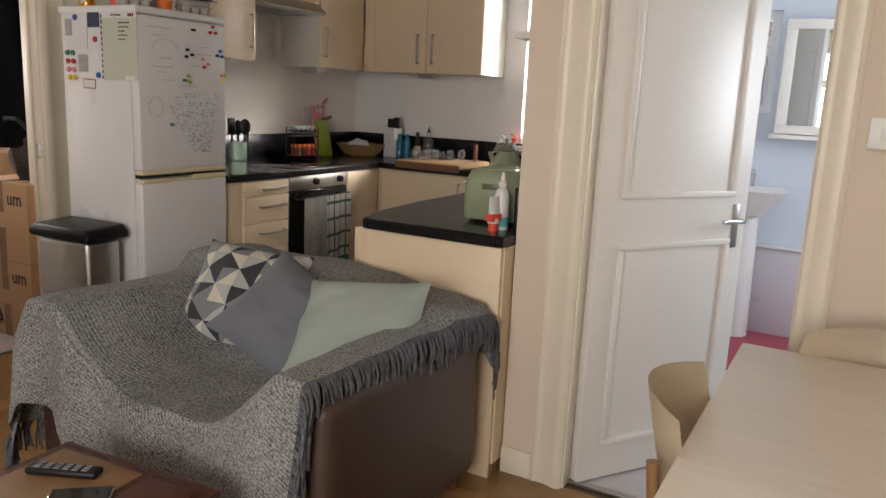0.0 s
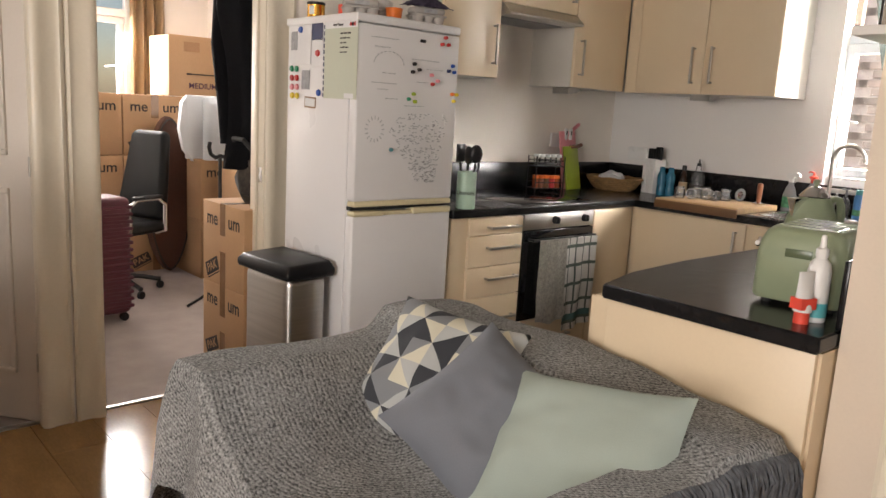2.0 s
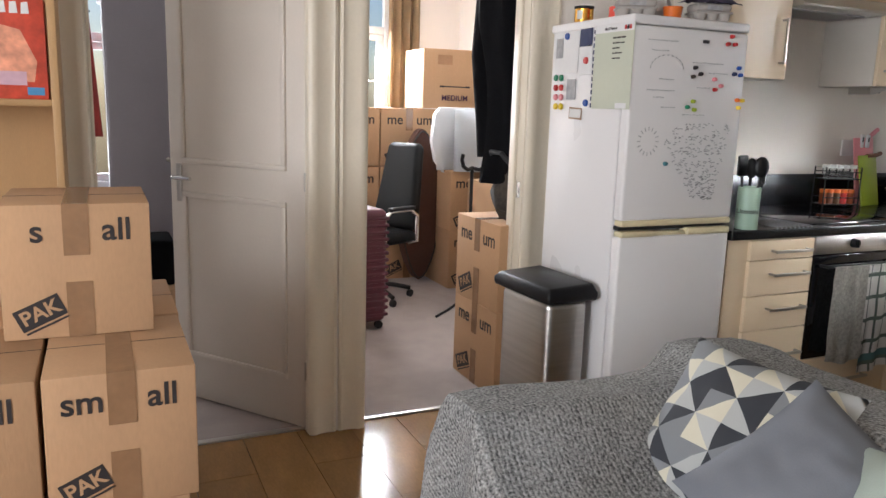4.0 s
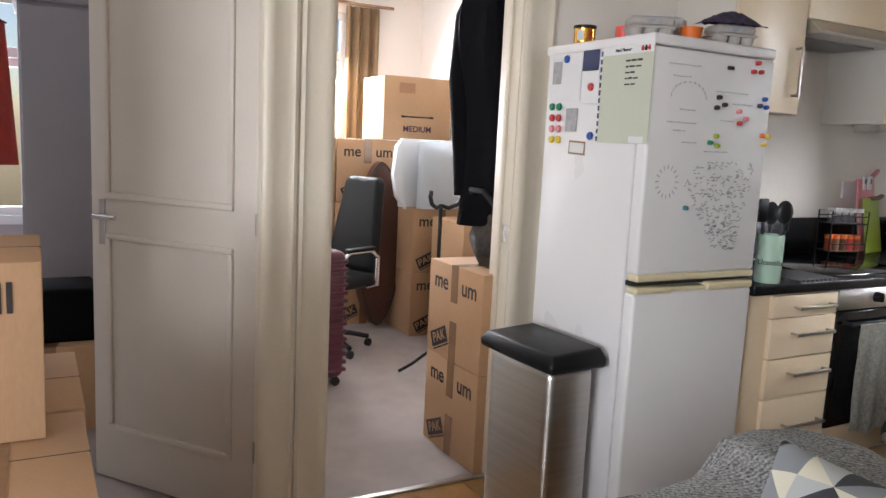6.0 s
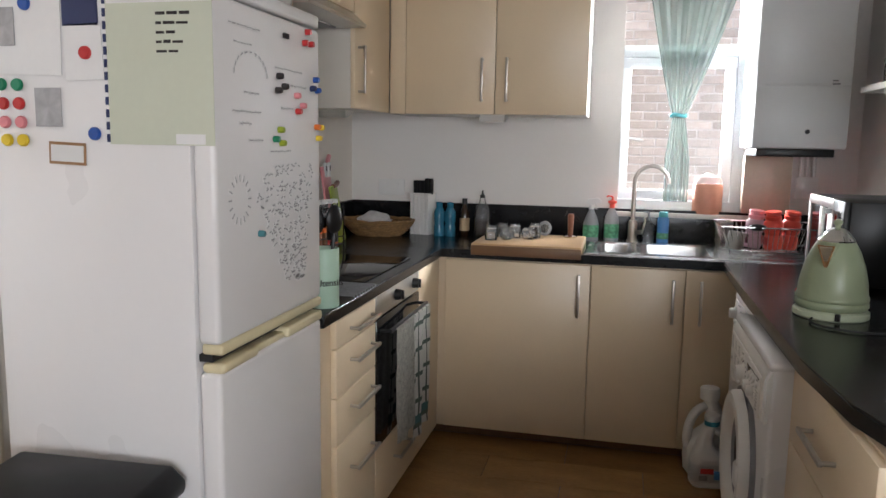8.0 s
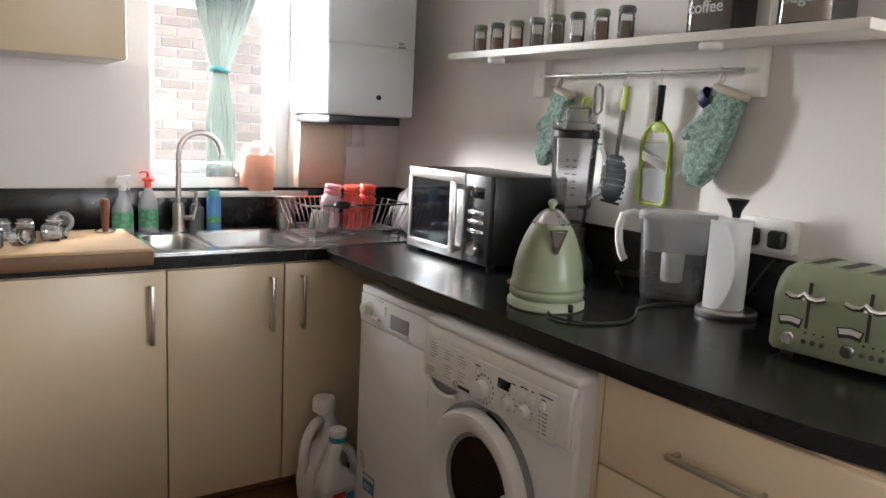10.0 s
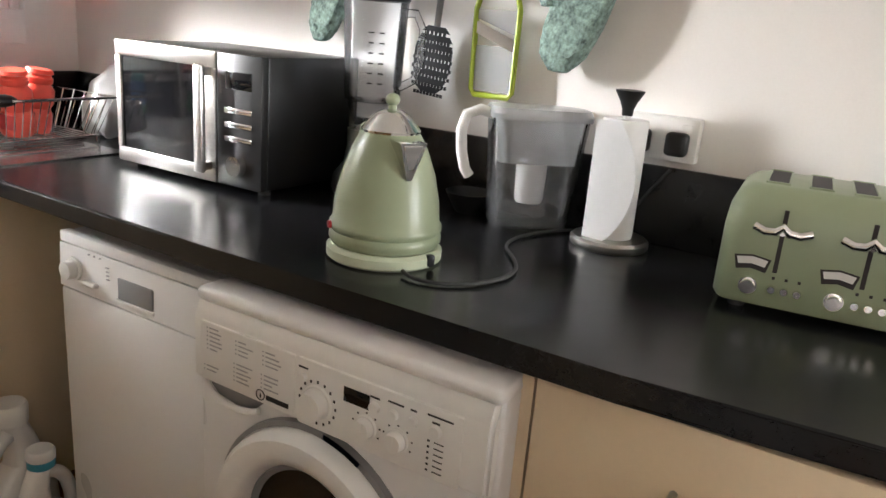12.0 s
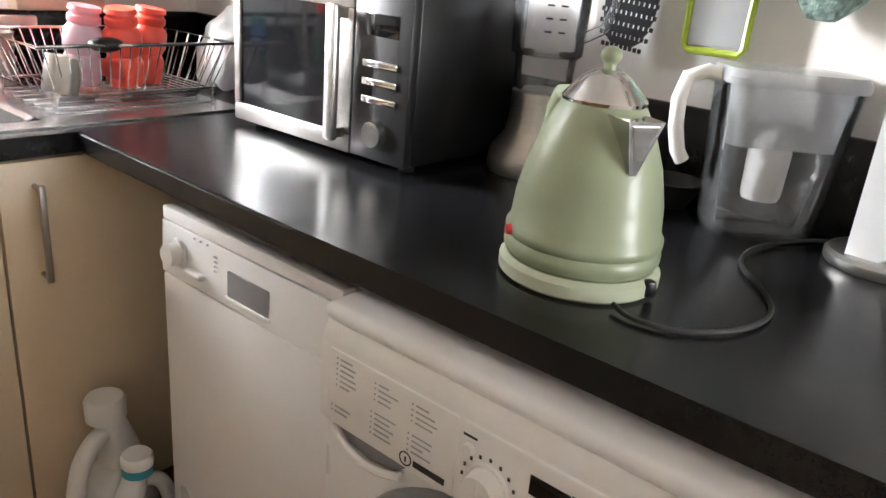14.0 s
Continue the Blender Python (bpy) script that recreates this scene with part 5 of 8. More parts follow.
bm = loft(B(), [rr(.004, 0, .102, .057, .03, .222), rr(.004, 0, .103, .058, .03, .232), rr(.004, 0, .098, .053, .03, .243), rr(.004, 0, .06, .03, .02, .246)])
part("lid", bm, M["frost"], u, "frosted clear plastic lid")
bm = loft(B(), [rr(.004, 0, .080, .042, .025, .135), rr(.004, 0, .092, .049, .027, .222)], True, False)
part("funnel", bm, M["frost"], u, "frosted funnel insert")
bm = B(); lathe(bm, [(0, .052), (.026, .052), (.029, .06), (.031, .125), (.026, .14), (.012, .155), (0, .16)], 22)
part("filter_cartridge", bm, M["white_plastic"], u, "white filter cartridge")
bm = B(); tube(bm, [(-.085, 0, .224), (-.115, 0, .232), (-.142, 0, .222), (-.150, 0, .19), (-.147, 0, .15), (-.138, 0, .115), (-.128, 0, .10)], .011, 10)
part("handle", bm, M["white_plastic"], u)

# kitchen roll on a stand
u = thing("kitchen_roll_holder", pose(-.395, 3.693, WZ) @ Matrix.Scale(1.03, 4), "steel kitchen roll stand with a black cone finial", "kitchen roll holder")
bm = B(); lathe(bm, [(0, 0), (.072, 0), (.075, .004), (.075, .014), (.070, .019), (0, .019)], 36)
part("base", bm, M["steel"], u)
bm = B(); cyl(bm, (0, 0, .018), (0, 0, .25), .007, seg=14)
part("rod", bm, M["steel"], u)
bm = B(); lathe(bm, [(.010, .25), (.011, .262), (.016, .275), (.026, .292), (.027, .296), (.020, .297), (0, .296)], 24)
part("finial", bm, M["black_plastic"], u)
u = thing("kitchen_roll", pose(-.395, 3.693, WZ + .0205) @ Matrix.Scale(1.03, 4), "white paper kitchen roll with a loose sheet", "kitchen roll")
bm = B(); lathe(bm, [(.012, 0), (.041, 0), (.042, .01), (.042, .218), (.041, .224), (.012, .224), (.012, 0)], 30)
part("roll", bm, M["paper"], u)
bm = B()
rows = []
for i in range(13):
    t = i / 12
    row = []
    for j in range(11):
        zz = .222 - .235 * j / 10
        k = math.sin(math.pi * min(1, max(0, (j + .6) / 10.6))) ** .7
        xx = -.044 - .004 * t
        yy = .040 - t * (.030 + .062 * k)
        row.append(bm.verts.new((xx - .010 * t * k, yy, zz + (.0 if j < 10 else .0) + .012 * (1 - t) * (j / 10))))
    rows.append(row)
for a, b in zip(rows, rows[1:]):
    for k in range(10):
        bm.faces.new((a[k], a[k + 1], b[k + 1], b[k]))
bmesh.ops.solidify(bm, geom=bm.faces[:], thickness=.0012)
part("loose_sheet", bm, M["paper"], u)

# toaster
u = thing("toaster", pose(-.482, 3.300, WZ, 0, 0, 96) @ Matrix.Diagonal((1.08, 1.08, 1.09, 1)), "sage green four-slot toaster with chrome levers", "toaster")
# local: x along the front, front face towards +y
bm = loft(B(), [rr(0, 0, .140, .096, .022, .012), rr(0, 0, .146, .101, .028, .02), rr(0, 0, .146, .101, .03, .12), rr(0, 0, .143, .097, .034, .150), rr(0, 0, .134, .088, .034, .172), rr(0, 0, .122, .076, .034, .182), rr(0, 0, .116, .070, .03, .184)])
part("shell", bm, M["green"], u)
for k in range(4):
    x = -.0855 + k * .057
    bm = B(); box(bm, x - .014, x + .014, -.062, .062, .17, .1855)
    s_ = part("slot", bm, M["ink"], u, "dark bread slot")
    bm = B()
    box(bm, x - .0165, x - .0135, -.065, .065, .18, .187, .001); box(bm, x + .0135, x + .0165, -.065, .065, .18, .187, .001)
    box(bm, x - .0135, x + .0135, .062, .065, .18, .187); box(bm, x - .0135, x + .0135, -.065, -.062, .18, .187)
    part("slot_rim", bm, M["green"], s_)
for x in (-.045, .066):
    bm = B(); box(bm, x - .003, x + .003, .098, .1022, .065, .155)
    part("lever_slot", bm, M["ink"], u)
    bm = B()
    tube(bm, [(x - .037, .118, .131), (x - .022, .122, .126), (x - .008, .124, .128), (x, .125, .136), (x + .008, .124, .128), (x + .022, .122, .126), (x + .037, .118, .131)], .0062, 10)
    cyl(bm, (x, .10, .129), (x, .124, .129), .006, seg=10)
    part("lever", bm, M["chrome"], u, "chrome wing lever")
for x in (-.015, .098):
    bm = B()
    cyl(bm, (x - 0.0, .099, .040), (x, .113, .040), .0112, .0098, 22); cyl(bm, (x, .099, .040), (x, .104, .040), .0135, .0128, 22)
    part("dial", bm, M["chrome"], u, "chrome browning dial")
    bm = B(); prism(bm, [(x - .025, .082), (x, .086), (x + .025, .082), (x + .020, .062), (x, .066), (x - .020, .062)], "y", .0995, .1023)
    g = part("gauge", bm, M["ink"], u)
    bm = B(); prism(bm, [(x - .021, .080), (x, .0835), (x + .021, .080), (x + .018, .070), (x, .073), (x - .018, .070)], "y", .102, .1028)
    part("gauge_scale", bm, M["label_white"], g)
for x0 in (-.075, .032):
    for k in range(3):
        bm = B(); cyl(bm, (x0 + k * .017, .099, .040), (x0 + k * .017, .106, .040), .0062, .005, 14)
        part("button", bm, M["chrome"], u)
        bm = B(); box(bm, x0 + k * .017 - .002, x0 + k * .017 + .002, .1005, .1022, .055, .059)
        part("button_mark", bm, M["ink"], u)
bm = B(); box(bm, -.1475, -.144, -.03, .03, .118, .138, .001)
part("badge", bm, M["green_dark"], u)
for x in (-.11, .11):
    for y in (-.07, .07):
        bm = B(); cyl(bm, (x, y, 0), (x, y, .014), .012, seg=12)
        part("foot", bm, M["rubber"], u)

# blender
u = thing("blender", pose(-.402, 4.295, WZ) @ Matrix.Diagonal((.97, .97, 1.20, 1)), "steel blender with a clear measuring jug", "blender")
bm = B(); lathe(bm, [(0, 0), (.085, 0), (.09, .01), (.085, .035), (.062, .06), (.055, .09), (.055, .125), (0, .125)], 32)
part("motor_base", bm, M["steel"], u)
bm = B(); lathe(bm, [(0, .128), (.050, .128), (.054, .135), (.056, .175), (.066, .182), (.0725, .32), (.076, .372), (.073, .372), (.069, .32), (.062, .19), (.050, .178), (0, .176)], 32)
jug = part("jug", bm, M["clear_plastic"], u, "clear plastic jug")
bm = B()
for k in range(6):
    for s_ in (-.012, .012):
        box(bm, -.0745 - .0, -.0725, s_ - .006, s_ + .006, .215 + k * .018, .2175 + k * .018)
bm.transform(pose(0, 0, 0, 0, 0, 40))
part("scale_marks", bm, M["ink"], jug)
bm = B(); lathe(bm, [(.074, .362), (.078, .366), (.078, .380), (.072, .384), (.072, .362)], 32)
lid = part("lid", bm, M["black_plastic"], u)
bm = B(); lathe(bm, [(.076, .384), (.079, .388), (.077, .402), (.05, .408), (.045, .418), (.047, .44), (.035, .446), (0, .447)], 28)
part("lid_cap", bm, M["clear_plastic"], lid)
bm = B(); tube(bm, [(.062, -.01, .345), (.095, -.02, .345), (.112, -.025, .32), (.112, -.025, .26), (.098, -.02, .225), (.066, -.012, .21)], .0085, 10); bm.transform(pose(0, 0, 0, 0, 0, -62))
part("handle", bm, M["clear_plastic"], jug)
u = solid("black_bowl", lathe(B(), [(0, 0), (.03, 0), (.055, .045), (.052, .047), (.028, .006), (0, .006)], 24), M["black_plastic"], "small black bowl behind the kettle", "bowl", pose(-.376, 4.03, WZ))

# bottles at the end of the worktop
u = thing("spray_lotion_bottle", pose(-.382, 3.072, WZ) @ Matrix.Scale(1.03, 4), "white pump bottle with a teal band and cap", "bottle")
bm = B(); lathe(bm, [(0, 0), (.024, 0), (.026, .004), (.026, .115), (.022, .135), (.012, .146), (.012, .150), (0, .150)], 26)
body_ = part("bottle", bm, M["white_plastic"], u)
bm = B(); lathe(bm, [(.0265, .012), (.0265, .045), (.0262, .045)], 26)
part("teal_band", bm, M["sticker_teal"], body_)
bm = B()
for k in range(6):
    a0 = radians(205)
    w = .013 - .0015 * (k % 3)
    box(bm, -.0272, -.0262, -w, w, .062 + k * .008, .0645 + k * .008)
bm.transform(pose(0, 0, 0, 0, 0, 25))
part("label_print", bm, M["teal"], body_)
bm = B(); lathe(bm, [(.013, .149), (.014, .152), (.014, .168), (.008, .172), (.006, .195), (.004, .20), (0, .20)], 18)
part("spray_cap", bm, M["white_plastic"], u)
u = thing("cream_tube", pose(-.388, 3.020, WZ) @ Matrix.Scale(1.02, 4), "white tube with a red cap standing upright", "tube")
bm = B(); cyl(bm, (0, 0, 0), (0, 0, .028), .017, seg=22)
part("cap", bm, M["hot_red"], u)
bm = B()
rings = [[((.021 * (1 - t) + .024 * t) * math.cos(2 * math.pi * k / 20), (.021 * (1 - t) + .002 * t) * math.sin(2 * math.pi * k / 20), .028 + .092 * t) for k in range(20)] for t in (0, .3, .6, .85, 1)]
loft(bm, rings); bm.transform(pose(0, 0, 0, 0, 0, 70))
tb = part("tube", bm, M["label_white"], u)
bm = B(); box(bm, -.0225, .0225, -.017, .017, .034, .06); bm.transform(pose(0, 0, 0, 0, 0, 70))
part("red_band", bm, M["hot_red"], tb)

# sockets
def socket(y, z, label, plug=False, w=.146, switch=False):
    u = thing("wall_socket", pose(XR - .001, y, z, 0, 0, 90), label, "socket", "wall sockets")
    bm = B(); box(bm, -w / 2, w / 2, 0, .03, -.043, .043, .004, 2)
    part("plate", bm, M["white_plastic"], u)
    if switch:
        bm = B(); box(bm, -.012, .012, .028, .034, -.014, .014, .003)
        part("rocker", bm, M["white_plastic"], u)
        for s in (-.03, .03):
            bm = B(); cyl(bm, (s, .029, 0), (s, .031, 0), .003, seg=10)
            part("screw", bm, M["grey_plastic"], u)
    else:
        for s in (-.05, .05):
            bm = B(); box(bm, s - .010, s + .010, .028, .033, .014, .03, .002)
            part("rocker", bm, M["white_plastic"], u)
    if plug:
        for s in (-.038, .036):
            bm = B(); box(bm, s - .022, s + .022, .03, .06, -.03, .016, .01, 3)
            part("plug", bm, M["black_plastic"], u, "black plug")
    return u


socket(3.189, 1.110, "white surface-mounted isolator switch beside the toaster", False, .086, True)
socket(3.642, 1.118, "white double socket with black plugs", True)

# shelf with rail
u = thing("wall_shelf", pose(-.42, 4.2, 1.59), "white wooden wall shelf on two uprights", "shelf")
bm = B(); box(bm, -.505, XR - .032, 3.36, 4.888, 1.592, 1.616, .003)
kpart("board", bm, M["white_paint"], u)
for y in (4.570, 3.733):
    bm = B(); box(bm, XR - .032, XR - .002, y - .028, y + .028, 1.468, 2.0, .003)
    kpart("upright", bm, M["white_paint"], u)
for y in (4.655, 3.775):
    bm = B(); lathe(bm, [(0, 1.574), (.026, 1.574), (.03, 1.579), (.03, 1.592), (0, 1.592)], 20, (-.46, y, 0)) 
    kpart("puck_light", bm, M["white_plastic"], u)
u = thing("utensil_rail", pose(-.34, 4.2, 1.536), "thin steel utensil rail under the shelf", "rail")
bm = B(); cyl(bm, (-.345, 3.755, 1.536), (-.345, 4.548, 1.536), .0055, seg=12)
kpart("bar", bm, M["steel"], u)
HOOKS = [4.475, 4.265, 4.153, 4.021, 3.820]
for y in HOOKS:
    bm = B(); tube(bm, arc((-.345, y, 1.536), .0075, 200, -20, 8) + [(-.338, y, 1.524), (-.342, y, 1.514)] + arc((-.350, y, 1.508), .009, 20, -190, 8), .0018, 6)
    kpart("hook", bm, M["steel"], u)


def jar(y, zr, mat, k):
    u = thing("spice_jar", pose(-.435, y, 1.6165) @ Matrix.Diagonal((1.15, 1.15, 1.28, 1)), "small glass spice jar with a clip lid", "jar", "spice jars")
    bm = B(); lathe(bm, [(0, 0), (.019, 0), (.0205, .003), (.0205, .055), (.018, .062), (.0165, .062), (.019, .054), (.019, .004), (0, .004)], 20)
    part("glass", bm, M["clear_glass"], u)
    bm = B(); lathe(bm, [(0, .004), (.0185, .004), (.0185, zr), (0, zr + .002)], 18)
    part("spice", bm, M[mat], u)
    bm = B(); lathe(bm, [(0, .062), (.021, .062), (.0225, .066), (.0225, .072), (.019, .077), (0, .078)], 20)
    part("lid", bm, M["grey_lid"] if k % 2 else M["green_lid"], u)


for k, (p, zr, mt) in enumerate((((-0.435, 4.789, 1.623), .040, "spice_a"), ((-0.435, 4.689, 1.62), .038, "spice_b"), ((-0.435, 4.585, 1.617), .03, "spice_b"), ((-0.435, 4.477, 1.614), .036, "spice_a"), ((-0.435, 4.381, 1.611), .054, "spice_c"), ((-0.435, 4.290, 1.615), .022, "spice_c"), ((-0.435, 4.189, 1.619), .050, "spice_b"), ((-0.435, 4.090, 1.622), .044, "spice_a"))):
    jar(p[1], zr, mt, k)
for nm, p, mt, zr, word_ in (("coffee_jar", (-0.420, 3.783, 1.632), "coffee", .13, "coffee"), ("sugar_jar", (-0.420, 3.529, 1.628), "sugar", .12, "sugar")):
    u = thing(nm, pose(-.42, p[1], 1.6165), "large square glass jar lettered %s" % word_, "jar", "storage jars")
    bm = loft(B(), [rr(0, 0, .063, .063, .02, 0), rr(0, 0, .065, .065, .02, .006), rr(0, 0, .065, .065, .02, .15), rr(0, 0, .048, .048, .03, .165), rr(0, 0, .046, .046, .03, .165), rr(0, 0, .062, .062, .018, .148), rr(0, 0, .062, .062, .018, .006)])
    part("glass", bm, M["clear_glass"], u)
    bm = loft(B(), [rr(0, 0, .0605, .0605, .017, .007), rr(0, 0, .0605, .0605, .017, zr)])
    part("contents", bm, M[mt], u)
    bm = B(); lathe(bm, [(0, .166), (.052, .166), (.054, .172), (.054, .185), (.05, .19), (0, .19)], 28)
    part("lid", bm, M["steel"], u)
    letters("lettering", word_, .042, M["label_white"], u, pose(-.0665, 0, .06, 90, 0, -90), .0004)


# hanging utensils
def oven_mitt(m, label, s=1.0):
    u = thing("oven_mitt", m, label, "oven mitt", "oven mitts")
    # outline in the y-z plane, hanging from the cuff
    pts = [(-y_, z_) for y_, z_ in [(-.055, 0), (-.060, -.05), (-.072, -.09), (-.100, -.115), (-.108, -.14), (-.092, -.155), (-.072, -.148), (-.070, -.19), (-.055, -.235), (-.02, -.255), (.02, -.245), (.045, -.21), (.055, -.15), (.052, -.05), (.055, 0)]]
    bm = B()
    n = len(pts)
    cx, cz = -.01, -.12
    layers = []
    for d, sc in ((-.022, .80), (-.012, .97), (0, 1.0), (.012, .97), (.022, .80)):
        layers.append([bm.verts.new((d, (cx + (y - cx) * sc) * s, (cz + (z - cz) * (sc * .98 + .02)) * s)) for y, z in pts])
    for a, b in zip(layers, layers[1:]):
        for i in range(n):
            j = (i + 1) % n
            bm.faces.new((a[i], a[j], b[j], b[i]))
    bm.faces.new(layers[0]); bm.faces.new(layers[-1][::-1])
    bmesh.ops.recalc_face_normals(bm, faces=bm.faces)
    bmesh.ops.triangulate(bm, faces=[f for f in bm.faces if len(f.verts) > 4])
    bmesh.ops.subdivide_edges(bm, edges=bm.edges[:], cuts=3, use_grid_fill=True)
    bmesh.ops.smooth_vert(bm, verts=bm.verts, factor=.5, use_axis_x=True, use_axis_y=True, use_axis_z=True)
    for v in bm.verts:
        q = v.co
        v.co.x += .0035 * math.sin(q.y * 210) * math.sin(q.z * 210) * (1 if q.x > 0 else -1)
    part("mitt", bm, M["knit"], u, "mint and white knitted body")
    bm = B(); tube(bm, [(.018 * math.cos(a), .055 * s * math.sin(a), -.004) for a in [2 * math.pi * k / 18 for k in range(18)]], .009, 8, True)
    part("cuff", bm, M["knit_white"], u, "cream lining cuff")
    bm = B(); tube(bm, [(0, .045 * s, 0), (.0, .05 * s, .02), (0, .042 * s, .038), (0, .034 * s, .02), (0, .04 * s, 0)], .003, 6)
    part("loop", bm, M["knit_white"], u)
    return u


oven_mitt(pose(-.345, 4.421, 1.485, 18, 0, 0) @ Matrix.Diagonal((1, .74, 1.06, 1)), "mint knitted oven mitt hanging by its loop")
oven_mitt(pose(-.345, 3.783, 1.482, 18, 0, 0) @ Matrix.Diagonal((1, .86, 1, 1)), "mint and white knitted oven mitt hanging on the rail", 1.1)
u = thing("hand_whisk_peeler", pose(-.345, 4.265, 1.497), "grey handled peeler and can opener on a hook", "peeler")
bm = B(); tube(bm, [(0, .014, 0), (0, .018, -.03), (0, .016, -.075), (0, 0, -.085), (0, -.016, -.075), (0, -.018, -.03), (0, -.014, 0), (0, 0, .008)], .0045, 8, True)
part("handle", bm, M["grey_plastic"], u)
bm = B(); tube(bm, [(0, .05 + .018 * math.cos(a), -.055 + .022 * math.sin(a)) for a in [2 * math.pi * k / 14 for k in range(14)]], .0055, 8, True)
part("green_ring", bm, M["lime"], u)
bm = B(); tube(bm, [(0, 0, -.085), (0, .004, -.12), (0, -.006, -.165)], .004, 8)
part("blade", bm, M["chrome"], u)
u = thing("slotted_turner", pose(-.345, 4.150, 1.500, 5, 0, 0), "perforated dark spoon with a lime green grip", "cooking spoon")
bm = B(); box(bm, -.006, .006, -.013, .013, -.075, 0, .005, 2)
part("grip", bm, M["lime"], u)
bm = B(); cyl(bm, (0, 0, -.07), (0, 0, -.21), .0085, .007, 12)
part("shaft", bm, M["grey_plastic"], u)
bm = B()
for i in range(8):
    zz = -.21 - i * .019
    hw = (.022, .036, .046, .049, .049, .048, .044, .036)[i]
    hw2 = (.036, .046, .049, .049, .048, .044, .036, .02)[i]
    prism(bm, [(-hw, zz), (hw, zz), (hw2, zz - .0125), (-hw2, zz - .0125)], "x", -.002, .002)
    k = max(2, int(hw / .0085))
    for j in range(-k, k + 1):
        y = j * hw / k
        prism(bm, [(y - .0028, zz - .012), (y + .0028, zz - .012), (y + .0026, zz - .0195), (y - .0026, zz - .0195)], "x", -.002, .002)
part("perforated_blade", bm, M["black_plastic"], u, "dark perforated blade")
u = thing("mandoline_slicer", pose(-.34, 4.021, 1.500), "lime framed hand slicer with a dark handle", "slicer")
bm = B(); tube(bm, [(0, 0, .0), (0, .002, -.05), (0, .004, -.105)], .0125, 12)
part("handle", bm, M["black_plastic"], u)
bm = B()
outl = [(.0, -.10), (.022, -.115), (.045, -.14), (.052, -.165), (.05, -.335), (.042, -.345), (-.042, -.345), (-.05, -.335), (-.052, -.165), (-.045, -.14), (-.022, -.115)]
tube(bm, [(0, y, z) for y, z in outl], .0065, 8, True)
box(bm, -.004, .004, -.022, .022, -.135, -.105, .002)
part("frame", bm, M["lime"], u, "lime green frame")
bm = B(); box(bm, -.002, .002, -.047, .047, -.335, -.24); prism(bm, [(-.047, -.165), (.047, -.165), (.047, -.185), (-.047, -.215)], "x", -.002, .002)
part("plate", bm, M["frost"], u)
bm = B(); prism(bm, [(-.047, -.225), (.047, -.19), (.047, -.215), (-.047, -.25)], "x", -.004, .001)
part("blade", bm, M["chrome"], u)
u = thing("measuring_cups", pose(-.345, 3.820, 1.496), "set of navy blue measuring cups on a hook", "measuring cup")
bm = B(); lathe(bm, [(0, 0), (.025, .0), (.031, .03), (.029, .03), (.023, .003), (0, .003)], 22); bm.transform(pose(-.005, .045, -.045, 55, 0, 0))
part("cup", bm, M["navy"], u)
bm = B(); box(bm, -.004, .004, -.01, .06, -.03, -.012, .003); ball(bm, (0, .012, -.012), .016, 10, 8, .5, 1.3, .8)
part("handle", bm, M["navy"], u)


# ---- things on the left and back worktops ----
u = thing("ceramic_hob", pose(-2.47, 4.30, WZ), "black ceramic hob set in the worktop", "hob")
bm = B(); box(bm, -.25, .25, -.28, .30, .0, .005, .002)
part("glass", bm, M["hob"], u)
u = thing("draining_grid", pose(-2.255, 3.875, WZ), "black wire trivet grid on the worktop", "trivet")
for k in range(9):
    bm = B(); tube(bm, [(-.09, -.10 + k * .025, .0), (-.09, -.10 + k * .025, .008), (.09, -.10 + k * .025, .008), (.09, -.10 + k * .025, .0)], .0025, 6)
    part("wire", bm, M["grey_plastic"], u)
u = thing("utensil_pot", pose(-2.215, 3.650, WZ), "mint green ceramic utensil pot with dark lettering", "utensil pot")
bm = B(); lathe(bm, [(0, 0), (.043, 0), (.045, .004), (.045, .168), (.043, .172), (.040, .170), (.040, .01), (0, .01)], 28)
part("pot", bm, M["sponge"], u)
letters("lettering", "Utensils", .026, M["ink"], u, pose(.0325, -.0335, .075, 90, 0, 44), .0003)
for k, (dx, dy, h, kind) in enumerate(((.01, .012, .25, 0), (-.012, -.01, .25, 1), (.0, .03, .22, 1), (-.02, .02, .24, 0))):
    u2 = thing("cooking_utensil", pose(-2.215 + dx, 3.650 + dy, WZ + .012), "black plastic cooking utensil standing in the pot", "utensil", "utensils in the pot")
    bm = B(); cyl(bm, (0, 0, 0), (dx * 1.2, dy * 1.2, h - .05), .006, seg=8)
    part("shaft", bm, M["black_plastic"], u2)
    bm = B()
    if kind:
        box(bm, -.03, .03, -.006, .006, -.04, .045, .006, 2)
    else:
        ball(bm, (0, 0, 0), .032, 12, 8, .95, .35, 1.35)
    bm.transform(pose(dx * 1.3, dy * 1.3, h - .01, 0, 0, 60 + 40 * k))
    part("head", bm, M["black_plastic"], u2)
# spice rack
u = thing("spice_rack", pose(-2.66, 4.72, WZ, 0, 0, 75), "two-tier dark wire rack full of small jars", "rack")
for z in (.02, .15):
    bm = B()
    for y in (-.045, .045):
        tube(bm, [(-.10, y, z), (.10, y, z)], .003, 6); tube(bm, [(-.10, y, z + .035), (.10, y, z + .035)], .003, 6)
    for x in (-.10, .10):
        tube(bm, [(x, -.045, z), (x, .045, z)], .003, 6)
    box(bm, -.10, .10, -.045, .045, z - .002, z + .001)
    part("tier", bm, M["black_plastic"], u)
